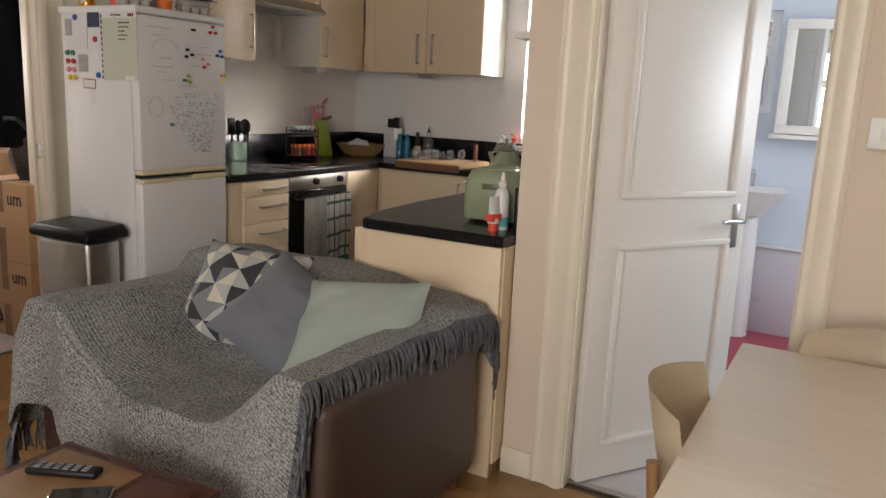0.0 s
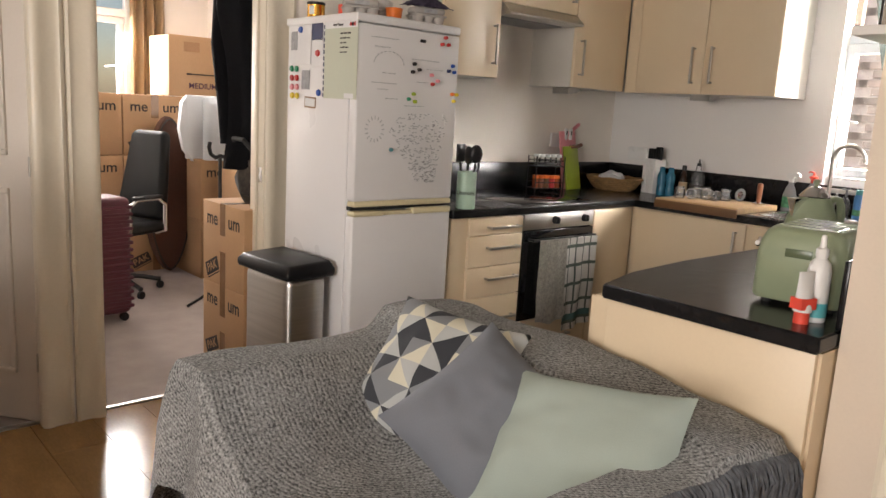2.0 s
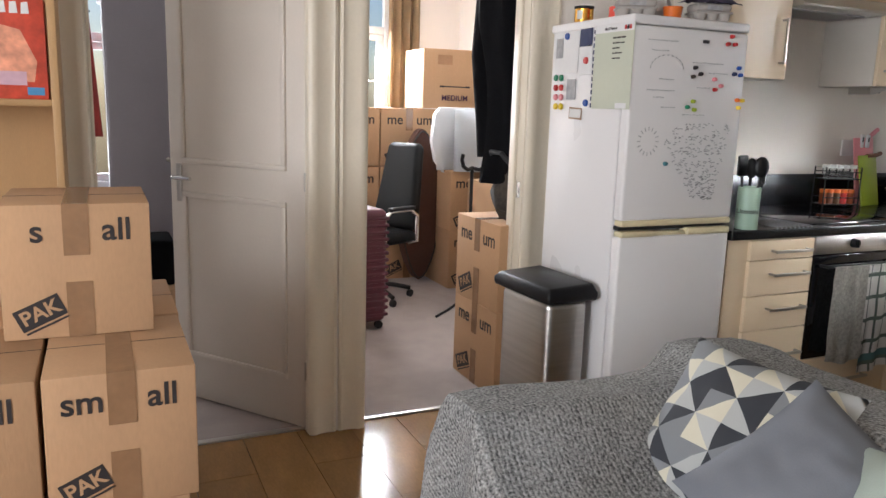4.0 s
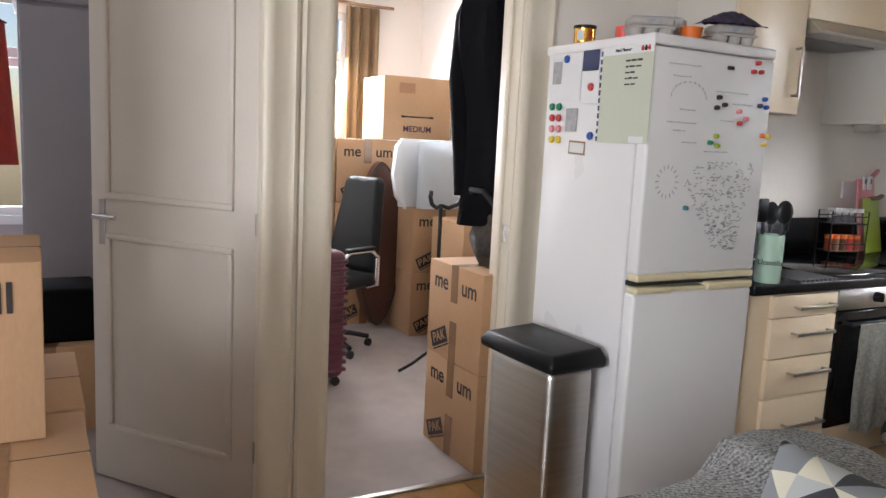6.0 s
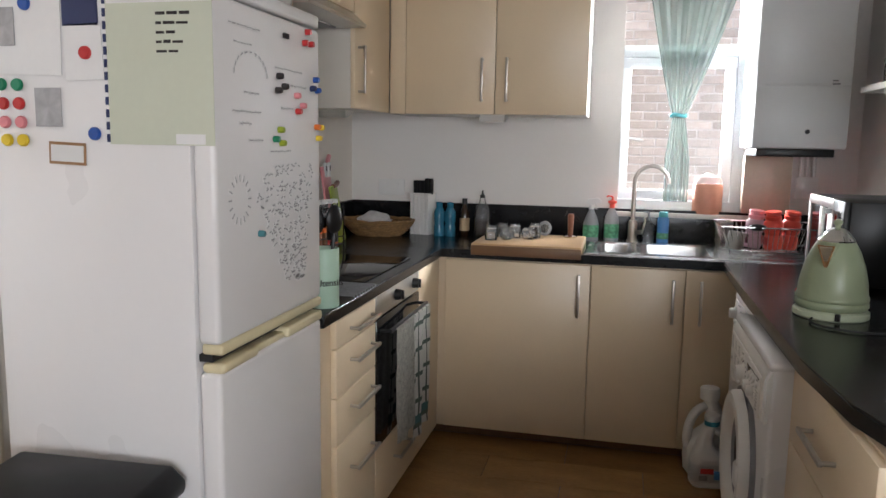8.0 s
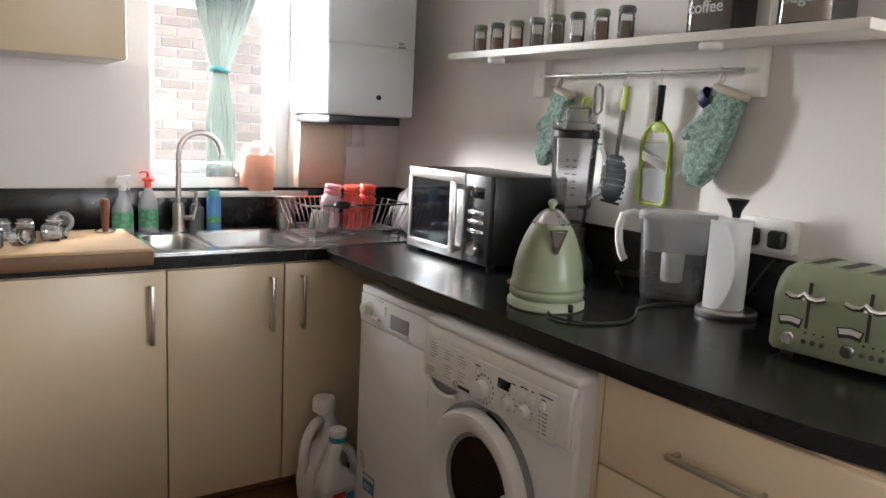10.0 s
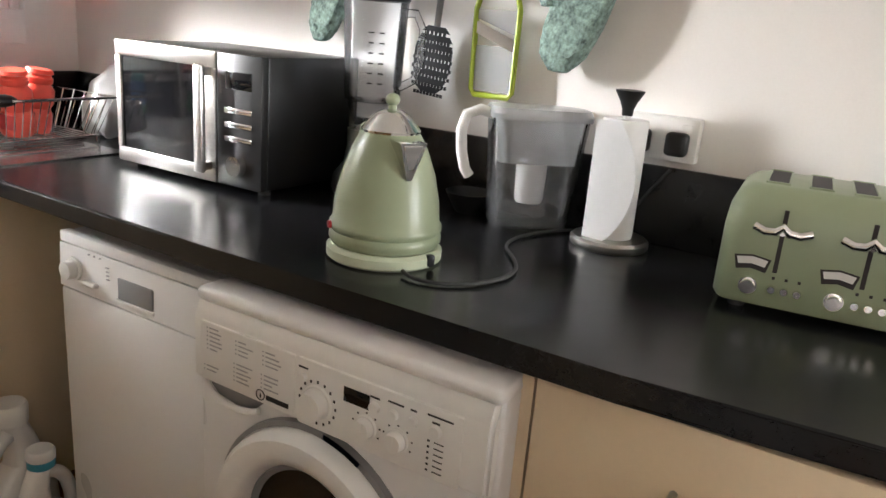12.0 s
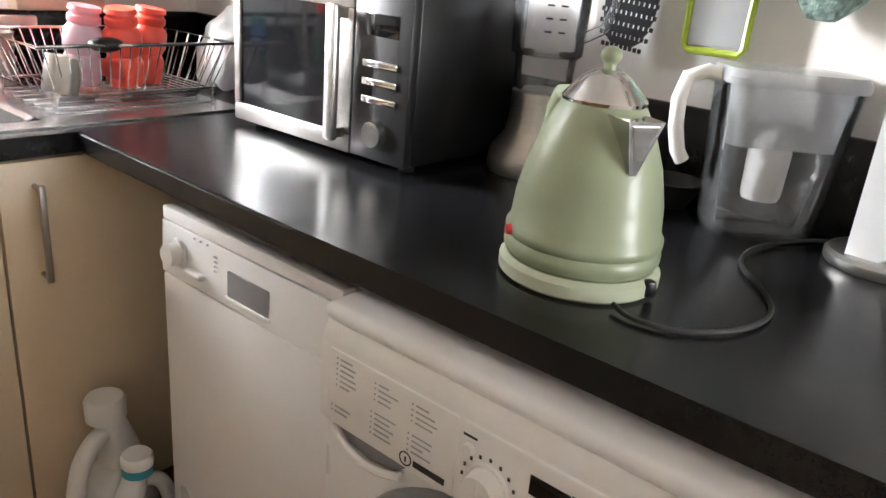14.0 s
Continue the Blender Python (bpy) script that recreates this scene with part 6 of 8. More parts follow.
for x in (-.10, .10):
    bm = B(); tube(bm, [(x, -.045, 0), (x, -.045, .21), (x, .045, .21), (x, .045, 0)], .0035, 6)
    part("side", bm, M["black_plastic"], u)
for z, mt, hh in ((.021, "pestle", .075), (.151, "grey_lid", .07)):
    for k in range(5):
        j_ = thing("spice_jar", u.matrix_basis @ pose(-.078 + k * .039, -.01, z), "small jar with a pale lid standing in the rack", "jar", "rack jars")
        bm = B(); cyl(bm, (0, 0, 0), (0, 0, hh * .75), .017, seg=14)
        part("glass", bm, M[("spice_b", "pestle", "spice_a", "red", "spice_b")[k] if z < .1 else "clear_glass"], j_)
        bm = B(); cyl(bm, (0, 0, hh * .75), (0, 0, hh), .018, seg=14)
        part("lid", bm, M["label_white"] if z > .1 else M["orange"], j_)
# chopping boards leaning in the corner
for nm, mt, dx, w, h, a, hd in (("chopping_board", "pink", 0, .21, .36, 8, 1), ("chopping_board", "lime", .045, .19, .27, 10, 0)):
    u = thing(nm, pose(-2.72 + dx, 5.03 - dx * .4, WZ, 0, -a, 12), "%s plastic chopping board leaning on the wall" % ("pink" if mt == "pink" else "lime green"), "chopping board", "chopping boards")
    bm = B(); box(bm, -.005, .005, -w / 2, w / 2, 0, h, .004)
    part("board", bm, M[mt], u)
    bm = B(); tube(bm, [(0, w / 2 - .07, h - .012), (0, w / 2, h + .02), (0, w / 2 + .06, h + .045)] if hd else [(0, 0, h - .004), (0, w / 2, h - .002), (0, w / 2 + .06, h + .008)], .012, 8)
    part("handle", bm, M[mt if hd else "pestle"], u)
for k in range(2):
    u = thing("knife", pose(-2.752, 4.99 + k * .045, WZ + .325), "knife with a dark riveted handle behind the boards", "knife", "knives behind the boards")
    bm = B(); box(bm, -.006, .006, -.014, .014, -.02, .05, .005)
    part("handle", bm, M["label_white"], u)
    bm = B(); box(bm, .005, .008, -.004, .004, .01, .035)
    part("rivets", bm, M["ink"], u)
# bread basket
u = thing("bread_basket", pose(-2.60, 5.33, WZ), "oval wicker bread basket with crumpled paper", "basket")
bm = B()
for k in range(7):
    r = .095 + .055 * (k / 6) ** .7
    tube(bm, [(r * 1.25 * math.cos(a), r * math.sin(a), .006 + k * .012 + .003 * math.sin(a * 9 + k)) for a in [2 * math.pi * i / 36 for i in range(36)]], .0075, 6, True)
lathe(bm, [(0, .004), (.10, .004), (.10, .008), (0, .008)], 30, (0, 0, 0), (1.25, 1))
part("weave", bm, M["wicker"], u)
bm = B(); bmesh.ops.create_icosphere(bm, subdivisions=4, radius=.07)
for v in bm.verts:
    v.co = Vector((v.co.x * 1.2, v.co.y * .8, max(-.02, v.co.z * .55))) + Vector(noise.noise_vector(v.co * 28)) * .022
solid("crumpled_paper", bm, M["poly_bag"], "crumpled white paper bag in the basket", "paper bag", pose(-2.61, 5.32, WZ + .075))
bm = B(); box(bm, -.073, .073, -.012, 0, -.043, .043, .004)
u = solid("wall_socket", bm, M["white_plastic"], "white double socket above the back upstand", "socket", pose(-2.60, YB - .001, 1.135), "wall sockets")
for s in (-.04, .04):
    bm = B(); box(bm, s - .009, s + .009, -.016, -.011, .012, .03, .002)
    part("rocker", bm, M["white_plastic"], u)
bm = B(); box(bm, -.073, .073, -.012, 0, -.043, .043, .004)
u = solid("wall_socket", bm, M["white_plastic"], "white double socket on the hob wall", "socket", pose(XL + .001, 5.0, 1.20, 0, 0, 90), "wall sockets")
# knife block
u = thing("knife_block", pose(-2.39, 5.45, WZ, 0, 0, -15), "white slatted knife block with dark handled knives", "knife block")
bm = B()
for k in range(5):
    box(bm, -.055 + k * .022, -.036 + k * .022, -.045, .045, .0, .215, .002)
box(bm, -.05, .05, -.04, .04, 0, .2)
part("block", bm, M["white_plastic"], u)
for k in range(5):
    k_ = thing("knife", u.matrix_basis @ pose(-.045 + k * .022, .0, .205), "black handled kitchen knife in the block", "knife", "knives in the block")
    bm = B(); box(bm, -.009, .009, -.014, .014, 0, .075 + .012 * (k > 2), .004)
    part("handle", bm, M["black_plastic"], k_)
    bm = B(); box(bm, -.001, .001, -.012, .012, -.12, .0)
    part("blade", bm, M["chrome"], k_)
for x, y in ((-2.29, 5.39), (-2.235, 5.40)):
    u = thing("water_bottle", pose(x, y, WZ), "translucent blue plastic water bottle", "bottle", "blue bottles")
    bm = B(); lathe(bm, [(0, 0), (.026, 0), (.028, .006), (.028, .05), (.024, .065), (.028, .08), (.028, .125), (.018, .145), (.014, .150), (0, .150)], 22)
    part("bottle", bm, M["blue_soft"], u)
    bm = B(); lathe(bm, [(.016, .148), (.017, .152), (.017, .17), (.012, .176), (0, .176)], 16)
    part("cap", bm, M["blue_soft"], u)
u = thing("sauce_bottle", pose(-2.165, 5.43, WZ), "dark brown sauce bottle with a tan label", "bottle")
bm = B(); lathe(bm, [(0, 0), (.024, 0), (.025, .004), (.025, .115), (.018, .14), (.012, .155), (.012, .18), (0, .18)], 20)
bt = part("bottle", bm, M["bottle_brown"], u)
bm = B(); lathe(bm, [(.0256, .03), (.0256, .095), (.0254, .095)], 20)
part("label", bm, M["curtain_beige"], bt)
bm = B(); lathe(bm, [(.0135, .165), (.0135, .195), (0, .196)], 16)
part("cap", bm, M["black_plastic"], u)
u = thing("oil_bottle", pose(-2.075, 5.44, WZ), "clear glass oil bottle with a pouring spout", "bottle")
bm = B(); lathe(bm, [(0, 0), (.040, 0), (.043, .006), (.043, .11), (.036, .15), (.017, .178), (.014, .2), (0, .2)], 24)
part("bottle", bm, M["clear_glass"], u)
bm = B(); lathe(bm, [(0, .006), (.040, .006), (.040, .085), (0, .086)], 22)
part("oil", bm, M["bottle_brown"], u)
bm = B(); lathe(bm, [(.013, .2), (.014, .214), (.006, .218), (.003, .24), (0, .24)], 14)
part("spout", bm, M["black_plastic"], u)
# board with glass jars
BX0, BX1 = -2.03, -1.545
u = thing("wooden_board", pose(-1.787, 5.17, WZ), "pale beech worktop board overhanging the worktop edge", "board")
bm = B(); box(bm, -.245, .245, -.235, .21, .001, .032, .006, 3)
part("slab", bm, M["board"], u)
bm = B(); box(bm, -.244, .244, -.243, -.236, -.02, .024, .003)
part("lip", bm, M["plinth"], u)
random.seed(8)
for k, (x, y, a, tip) in enumerate(((-1.965, 5.07, 0, 0), (-1.905, 5.09, 30, 80), (-1.87, 5.19, 0, 0), (-1.82, 5.16, 60, 85), (-1.78, 5.24, 0, 0), (-1.93, 5.2, 0, 0))):
    u = thing("glass_jar", pose(x, y, WZ + .033 + (.026 if tip else 0), tip, 0, a), "small empty clear glass jar on the board", "jar", "empty jars on the board")
    bm = B(); lathe(bm, [(0, 0), (.026, 0), (.029, .004), (.029, .045), (.024, .056), (.024, .066), (.022, .066), (.022, .056), (.0265, .044), (.0265, .005), (0, .005)], 20)
    part("jar", bm, M["clear_glass"], u)
    bm = B(); tube(bm, [(.026 * math.cos(q), .026 * math.sin(q), .055) for q in [2 * math.pi * i / 16 for i in range(16)]], .0018, 6, True)
    part("wire_clip", bm, M["chrome"], u)
u = thing("jar_lid", pose(-1.745, 5.33, WZ + .033, 78, 0, -20), "round glass jar lid leaning upright", "jar lid")
bm = B(); tube(bm, [(.03 * math.cos(q), .03 * math.sin(q) + .035, .0) for q in [2 * math.pi * i / 20 for i in range(20)]], .007, 8, True)
part("rim", bm, M["frost"], u)
bm = B(); lathe(bm, [(0, 0), (.028, 0), (.028, .004), (0, .006)], 18, (0, .035, 0))
part("glass", bm, M["clear_glass"], u)
u = thing("pestle_stamp", pose(-1.615, 5.30, WZ + .033), "dark wooden handled meat press on the board", "press")
bm = B(); lathe(bm, [(0, 0), (.033, 0), (.035, .006), (.016, .013), (0, .014)], 24)
part("foot", bm, M["chrome"], u)
bm = B(); lathe(bm, [(.011, .012), (.012, .02), (.0145, .07), (.0155, .105), (.012, .114), (0, .116)], 18)
part("handle", bm, M["pestle"], u)

# sink
u = thing("kitchen_sink", pose(-1.05, 5.24, WZ), "inset stainless steel sink with one and a half bowls", "sink")


def bowl(bm, x0, x1, y0, y1, r, depth):
    cx, cy, hx, hy = (x0 + x1) / 2, (y0 + y1) / 2, (x1 - x0) / 2, (y1 - y0) / 2
    loft(bm, [rr(cx, cy, hx + .012, hy + .012, r, WZ + .004), rr(cx, cy, hx, hy, r, WZ - .002), rr(cx, cy, hx - .006, hy - .006, r, WZ - depth * .5), rr(cx, cy, hx - .02, hy - .02, r, WZ - depth + .01), rr(cx, cy, hx * .6, hy * .6, r * .6, WZ - depth)], False, True)
    return bm


for nm, b in (("half_bowl", (-1.485, -1.325, 5.06, 5.40)), ("main_bowl", (-1.29, -.985, 5.06, 5.42))):
    kpart(nm, bowl(B(), *b, .045, .15), M["steel_sink"], u)
bm = B()
for b in ((-1.525, -.55, 4.99, 5.048), (-1.525, -.55, 5.432, 5.51), (-1.525, -1.497, 5.048, 5.432), (-1.313, -1.302, 5.048, 5.432), (-.973, -.55, 5.048, 5.432)):
    box(bm, *b, WZ + .0006, WZ + .0042)
kpart("deck", bm, M["steel_sink"], u)
for k in range(7):
    bm = B(); box(bm, -.93, -.58, 5.08 + k * .05, 5.098 + k * .05, WZ + .004, WZ + .0075, .002)
    kpart("drainer_rib", bm, M["steel_sink"], u)
u = thing("mixer_tap", pose(-1.322, 5.475, WZ), "brushed steel swan neck mixer tap", "tap")
bm = B(); lathe(bm, [(0, 0), (.026, 0), (.026, .012), (.022, .018), (.022, .10), (.018, .11), (0, .11)], 24)
part("body", bm, M["nickel"], u)
bm = B(); tube(bm, [(0, 0, .10), (0, 0, .20), (0, 0, .30)] + arc((.08, -.01, .30), .08, 180, 15, 14) + [(.161, -.012, .295)], .0105, 12)
part("spout", bm, M["nickel"], u)
bm = B(); cyl(bm, (0, 0, .05), (.045, -.03, .055), .010, seg=14); tube(bm, [(.045, -.03, .055), (.055, -.036, .09), (.058, -.04, .13)], .005, 8)
part("lever", bm, M["nickel"], u)


def bottle(name, x, y, z, prof, mat, label, cat, cap=None, capmat=None, lab=None, labmat=None, squash=(1, 1)):
    u = thing(name, pose(x, y, z), label, cat)
    b_ = part("bottle", lathe(B(), prof, 22, (0, 0, 0), squash), M[mat], u)
    if lab:
        part("label", lathe(B(), [(lab[0], lab[1]), (lab[0], lab[2]), (lab[0] - .0004, lab[2])], 22, (0, 0, 0), squash), M[labmat], b_)
    if cap:
        part("cap", cap, M[capmat], u)
    return u


def trigger():
    bm = B()
    cyl(bm, (0, 0, .16), (0, 0, .18), .014, seg=14)
    prism(bm, [(-.028, .19), (-.02, .21), (.03, .215), (.045, .205), (.045, .193), (.015, .19), (.012, .178), (-.012, .178)], "y", -.011, .011)
    tube(bm, [(.02, 0, .19), (.026, 0, .175), (.022, 0, .16)], .004, 6)
    return bm


bottle("cleaner_spray", -1.525, 5.47, WZ, [(0, 0), (.036, 0), (.038, .005), (.038, .085), (.026, .125), (.014, .15), (.013, .162), (0, .162)], "frost", "clear trigger spray cleaner with a green label", "spray bottle", trigger(), "white_plastic", (.0385, .02, .08), "label_green", (1, .6))
bm = B(); cyl(bm, (0, 0, .165), (0, 0, .185), .013, seg=14); lathe(bm, [(.012, .185), (.022, .192), (.022, .2), (.006, .206), (.005, .222), (0, .222)], 16); tube(bm, [(0, 0, .222), (-.02, 0, .226), (-.03, 0, .22)], .004, 6)
bottle("dish_soap_bottle", -1.425, 5.51, WZ, [(0, 0), (.034, 0), (.036, .005), (.036, .10), (.03, .13), (.015, .16), (.013, .168), (0, .168)], "frost", "washing-up liquid bottle with a red pump and green label", "bottle", bm, "hot_red", (.0365, .015, .085), "label_green", (1, .6))
bm = B(); cyl(bm, (0, 0, .11), (0, 0, .15), .006, seg=10); tube(bm, [(0, 0, .15), (-.025, 0, .152)], .004, 6)
bottle("soap_pump", -1.245, 5.51, WZ, [(0, 0), (.03, 0), (.031, .004), (.031, .085), (.012, .105), (.012, .112), (0, .112)], "clear_plastic", "clear pump soap bottle beside the tap", "soap bottle", bm, "grey_plastic")
bottle("blue_bottle", -1.175, 5.51, WZ, [(0, 0), (.027, 0), (.028, .004), (.028, .12), (.022, .13), (0, .13)], "label_blue", "blue and green squeeze bottle beside the tap", "bottle", lathe(B(), [(.022, .13), (.023, .134), (.021, .155), (0, .156)], 18), "sticker_teal", (.0284, .02, .05), "label_green", (1, .6))
u = thing("candle_jar", pose(-.965, 5.60, 1.047) @ Matrix.Scale(1.35, 4), "peach coloured candle jar with a pale domed lid", "candle")
bm = B(); lathe(bm, [(0, 0), (.05, 0), (.053, .005), (.053, .105), (.05, .11), (0, .11)], 26)
part("jar", bm, M["terracotta"], u)
bm = B(); lathe(bm, [(.049, .11), (.05, .115), (.042, .135), (.02, .142), (.012, .15), (0, .152)], 24)
part("lid", bm, M["frost"], u)
u = thing("steel_tumblers", pose(-.895, 5.45, WZ + .004), "stack of ribbed steel tumblers by the sink", "tumbler")
for k in range(4):
    bm = B(); lathe(bm, [(.034, .028 * k), (.04, .028 * k + .03), (.042, .028 * k + .034), (.038, .028 * k + .034), (.033, .028 * k + .004)] if k else [(0, 0), (.034, 0), (.04, .03), (.042, .034), (.038, .034)], 22)
    part("tumbler", bm, M["nickel"], u)

# dish rack
RZ = WZ + .008
u = thing("dish_rack", pose(-.74, 5.25, RZ), "chrome wire dish rack on the drainer", "dish rack")
bm = B(); tube(bm, [(-.21, -.15, .125), (.24, -.15, .125), (.24, .18, .125), (-.21, .18, .125)], .004, 8, True)
part("top_rim", bm, M["chrome"], u)
bm = B(); tube(bm, [(-.17, -.12, .02), (.20, -.12, .02), (.20, .15, .02), (-.17, .15, .02)], .003, 8, True)
part("bottom_rim", bm, M["chrome"], u)
for k in range(20):
    x = -.165 + k * .019
    bm = B(); tube(bm, [(x * 1.2, -.15, .125), (x, -.12, .02), (x, .15, .02), (x * 1.2, .18, .125)], .0016, 5)
    part("wire", bm, M["chrome"], u)
for k in range(6):
    y = -.10 + k * .045
    for x0, x1 in ((-.21, -.17), (.24, .20)):
        bm = B(); tube(bm, [(x0, y * 1.15, .125), (x1, y, .02)], .0016, 5)
        part("wire", bm, M["chrome"], u)
for x, y in ((-.17, -.12), (.2, -.12), (.2, .15), (-.17, .15)):
    bm = B(); cyl(bm, (x, y, 0), (x, y, .022), .006, seg=8)
    part("foot", bm, M["chrome"], u)
for x, y, mt, lb, an in ((-.80, 5.25, "pink_clear", "pink plastic sports bottle drying upside down", 5), (-.715, 5.21, "hot_red", "coral red sports bottle drying in the rack", -4), (-.655, 5.24, "hot_red", "coral red sports bottle drying in the rack", 6)):
    u = thing("sports_bottle", pose(x, y, RZ + .026, 6, an, 0) @ Matrix.Diagonal((1.25, 1.25, 1, 1)), lb, "bottle", "bottles in the rack")
    bm = B(); lathe(bm, [(0, 0), (.030, 0), (.033, .008), (.033, .05), (.027, .065), (.033, .08), (.033, .115), (.024, .13), (0, .13)], 22)
    part("bottle", bm, M[mt], u)
    bm = B(); lathe(bm, [(.025, .13), (.028, .134), (.028, .146), (.024, .150), (.024, .156), (.028, .158), (.026, .168), (0, .168)], 20)
    part("cap", bm, M["pink"] if mt != "hot_red" else M["hot_red"], u)
    bm = B(); box(bm, .028, .0345, -.022, .022, .02, .06, .003); bm.transform(pose(0, 0, 0, 0, 0, 200))
    part("badge", bm, M["maroon"] if mt != "hot_red" else M["red"], u)
u = thing("steel_mug", pose(-.89, 5.15, RZ + .026, 0, 12, 0), "small brushed steel mug in the rack", "mug")
bm = B(); lathe(bm, [(0, 0), (.034, 0), (.036, .005), (.036, .075), (.034, .075), (.033, .006), (0, .006)], 22)
part("mug", bm, M["nickel"], u)
bm = B(); ball(bm, (0, 0, 0), .032, 12, 8, 1.2, .8, .5)
solid("black_sponge", bm, M["black_plastic"], "black scouring sponge in the dish rack", "sponge", pose(-.80, 5.12, RZ + .125))
bm = B(); bmesh.ops.create_icosphere(bm, subdivisions=4, radius=.10)
for v in bm.verts:
    v.co = Vector((v.co.x * .75, v.co.y * .9, max(-.075, v.co.z * 1.05))) + Vector(noise.noise_vector(v.co * 14)) * .03
solid("plastic_bag", bm, M["poly_bag"], "crumpled white plastic bag beside the microwave", "plastic bag", pose(-.415, 5.24, WZ + .085))
bm = B(); box(bm, -.05, .05, -.008, 0, -.05, .05, .003)
solid("wall_socket", bm, M["white_plastic"], "white socket plate under the boiler", "socket", pose(-.52, YB - .001, 1.19), "wall sockets")

# boiler
u = thing("boiler", pose(-.65, 5.4, 1.345), "white wall-hung gas boiler beside the window", "boiler")
bm = B(); box(bm, -.836, -.452, 5.21, YB - .003, 1.374, 2.12, .01, 3)
kpart("casing", bm, M["boiler"], u)
bm = B(); box(bm, -.834, -.454, 5.2035, 5.212, 1.648, 2.115, .004)
kpart("front_panel", bm, M["boiler"], u)
bm = B(); box(bm, -.834, -.454, 5.2035, 5.212, 1.378, 1.640, .004)
fl = kpart("flap", bm, M["boiler"], u)
bm = B(); cyl(bm, (-.615, 5.204, 1.449), (-.615, 5.198, 1.449), .010, seg=16)
kpart("knob", bm, M["black_plastic"], u).parent = fl
bm = B(); box(bm, -.53, -.50, 5.199, 5.204, 1.648, 1.655); box(bm, -.53, -.508, 5.199, 5.204, 1.662, 1.668)
kpart("catch", bm, M["grey_plastic"], u)
bm = B(); box(bm, -.81, -.49, 5.24, YB - .01, 1.340, 1.375, .004)
kpart("bottom_tray", bm, M["black_plastic"], u)
bm = B(); box(bm, -.815, -.60, YB - .06, YB - .003, 1.062, 1.338, .003)
solid("pipe_boxing", bm, M["tile_beige"], "beige boxed panel hiding pipes under the boiler", "panel", kind="structure")
for x in (-.56, -.53, -.50):
    bm = B(); cyl(bm, (x, YB - .045, 1.245), (x, YB - .045, 1.342), .008, seg=10)
    solid("pipe", bm, M["white_plastic"], "short white painted pipe under the boiler", "pipe", group="boiler pipes")

# sheer curtain gathered in the middle of the kitchen window
u = thing("window_curtain", pose(-1.09, YB + .04, 2.15), "sheer green kitchen curtain tied in the middle", "curtain")
bm = B()
rows = []
NZ, NX = 40, 46
for j in range(NZ + 1):
    z = 2.17 - j * (2.17 - 1.10) / NZ
    zt = 1.53
    if z > zt:
        t = (z - zt) / (2.17 - zt)
        hw = .035 + .185 * t ** .9
        cx = -1.124 + .045 * t
    else:
        t = (zt - z) / (zt - 1.10)
        hw = .030 + .030 * min(1, t * 2.0)
        cx = -1.124 + .005 * t
    row = []
    for i in range(NX + 1):
        s = 2 * i / NX - 1
        fold = .018 * math.sin(s * 22 + .8) * (.5 + .5 * min(1, hw / .1)) + .008 * noise.noise(Vector((s * 4, z * 5, 1)))
        row.append(bm.verts.new((cx + s * hw, YB + .035 + fold, z)))
    rows.append(row)
for a, b in zip(rows, rows[1:]):
    for k in range(NX):
        bm.faces.new((a[k], a[k + 1], b[k + 1], b[k]))
part("sheer", bm, M["curtain_green"], u).matrix_basis = u.matrix_basis.inverted()
bm = B(); tube(bm, [(-1.124 + .037 * math.cos(q), YB + .035 + .022 * math.sin(q), 1.53 + .004 * math.sin(2 * q)) for q in [2 * math.pi * i / 20 for i in range(20)]], .009, 8, True)
part("tie", bm, M["sticker_teal"], u).matrix_basis = u.matrix_basis.inverted()
bm = B(); cyl(bm, (-1.36, YB + .035, 2.172), (-.81, YB + .035, 2.172), .007, seg=10)
part("rod", bm, M["white_plastic"], u).matrix_basis = u.matrix_basis.inverted()

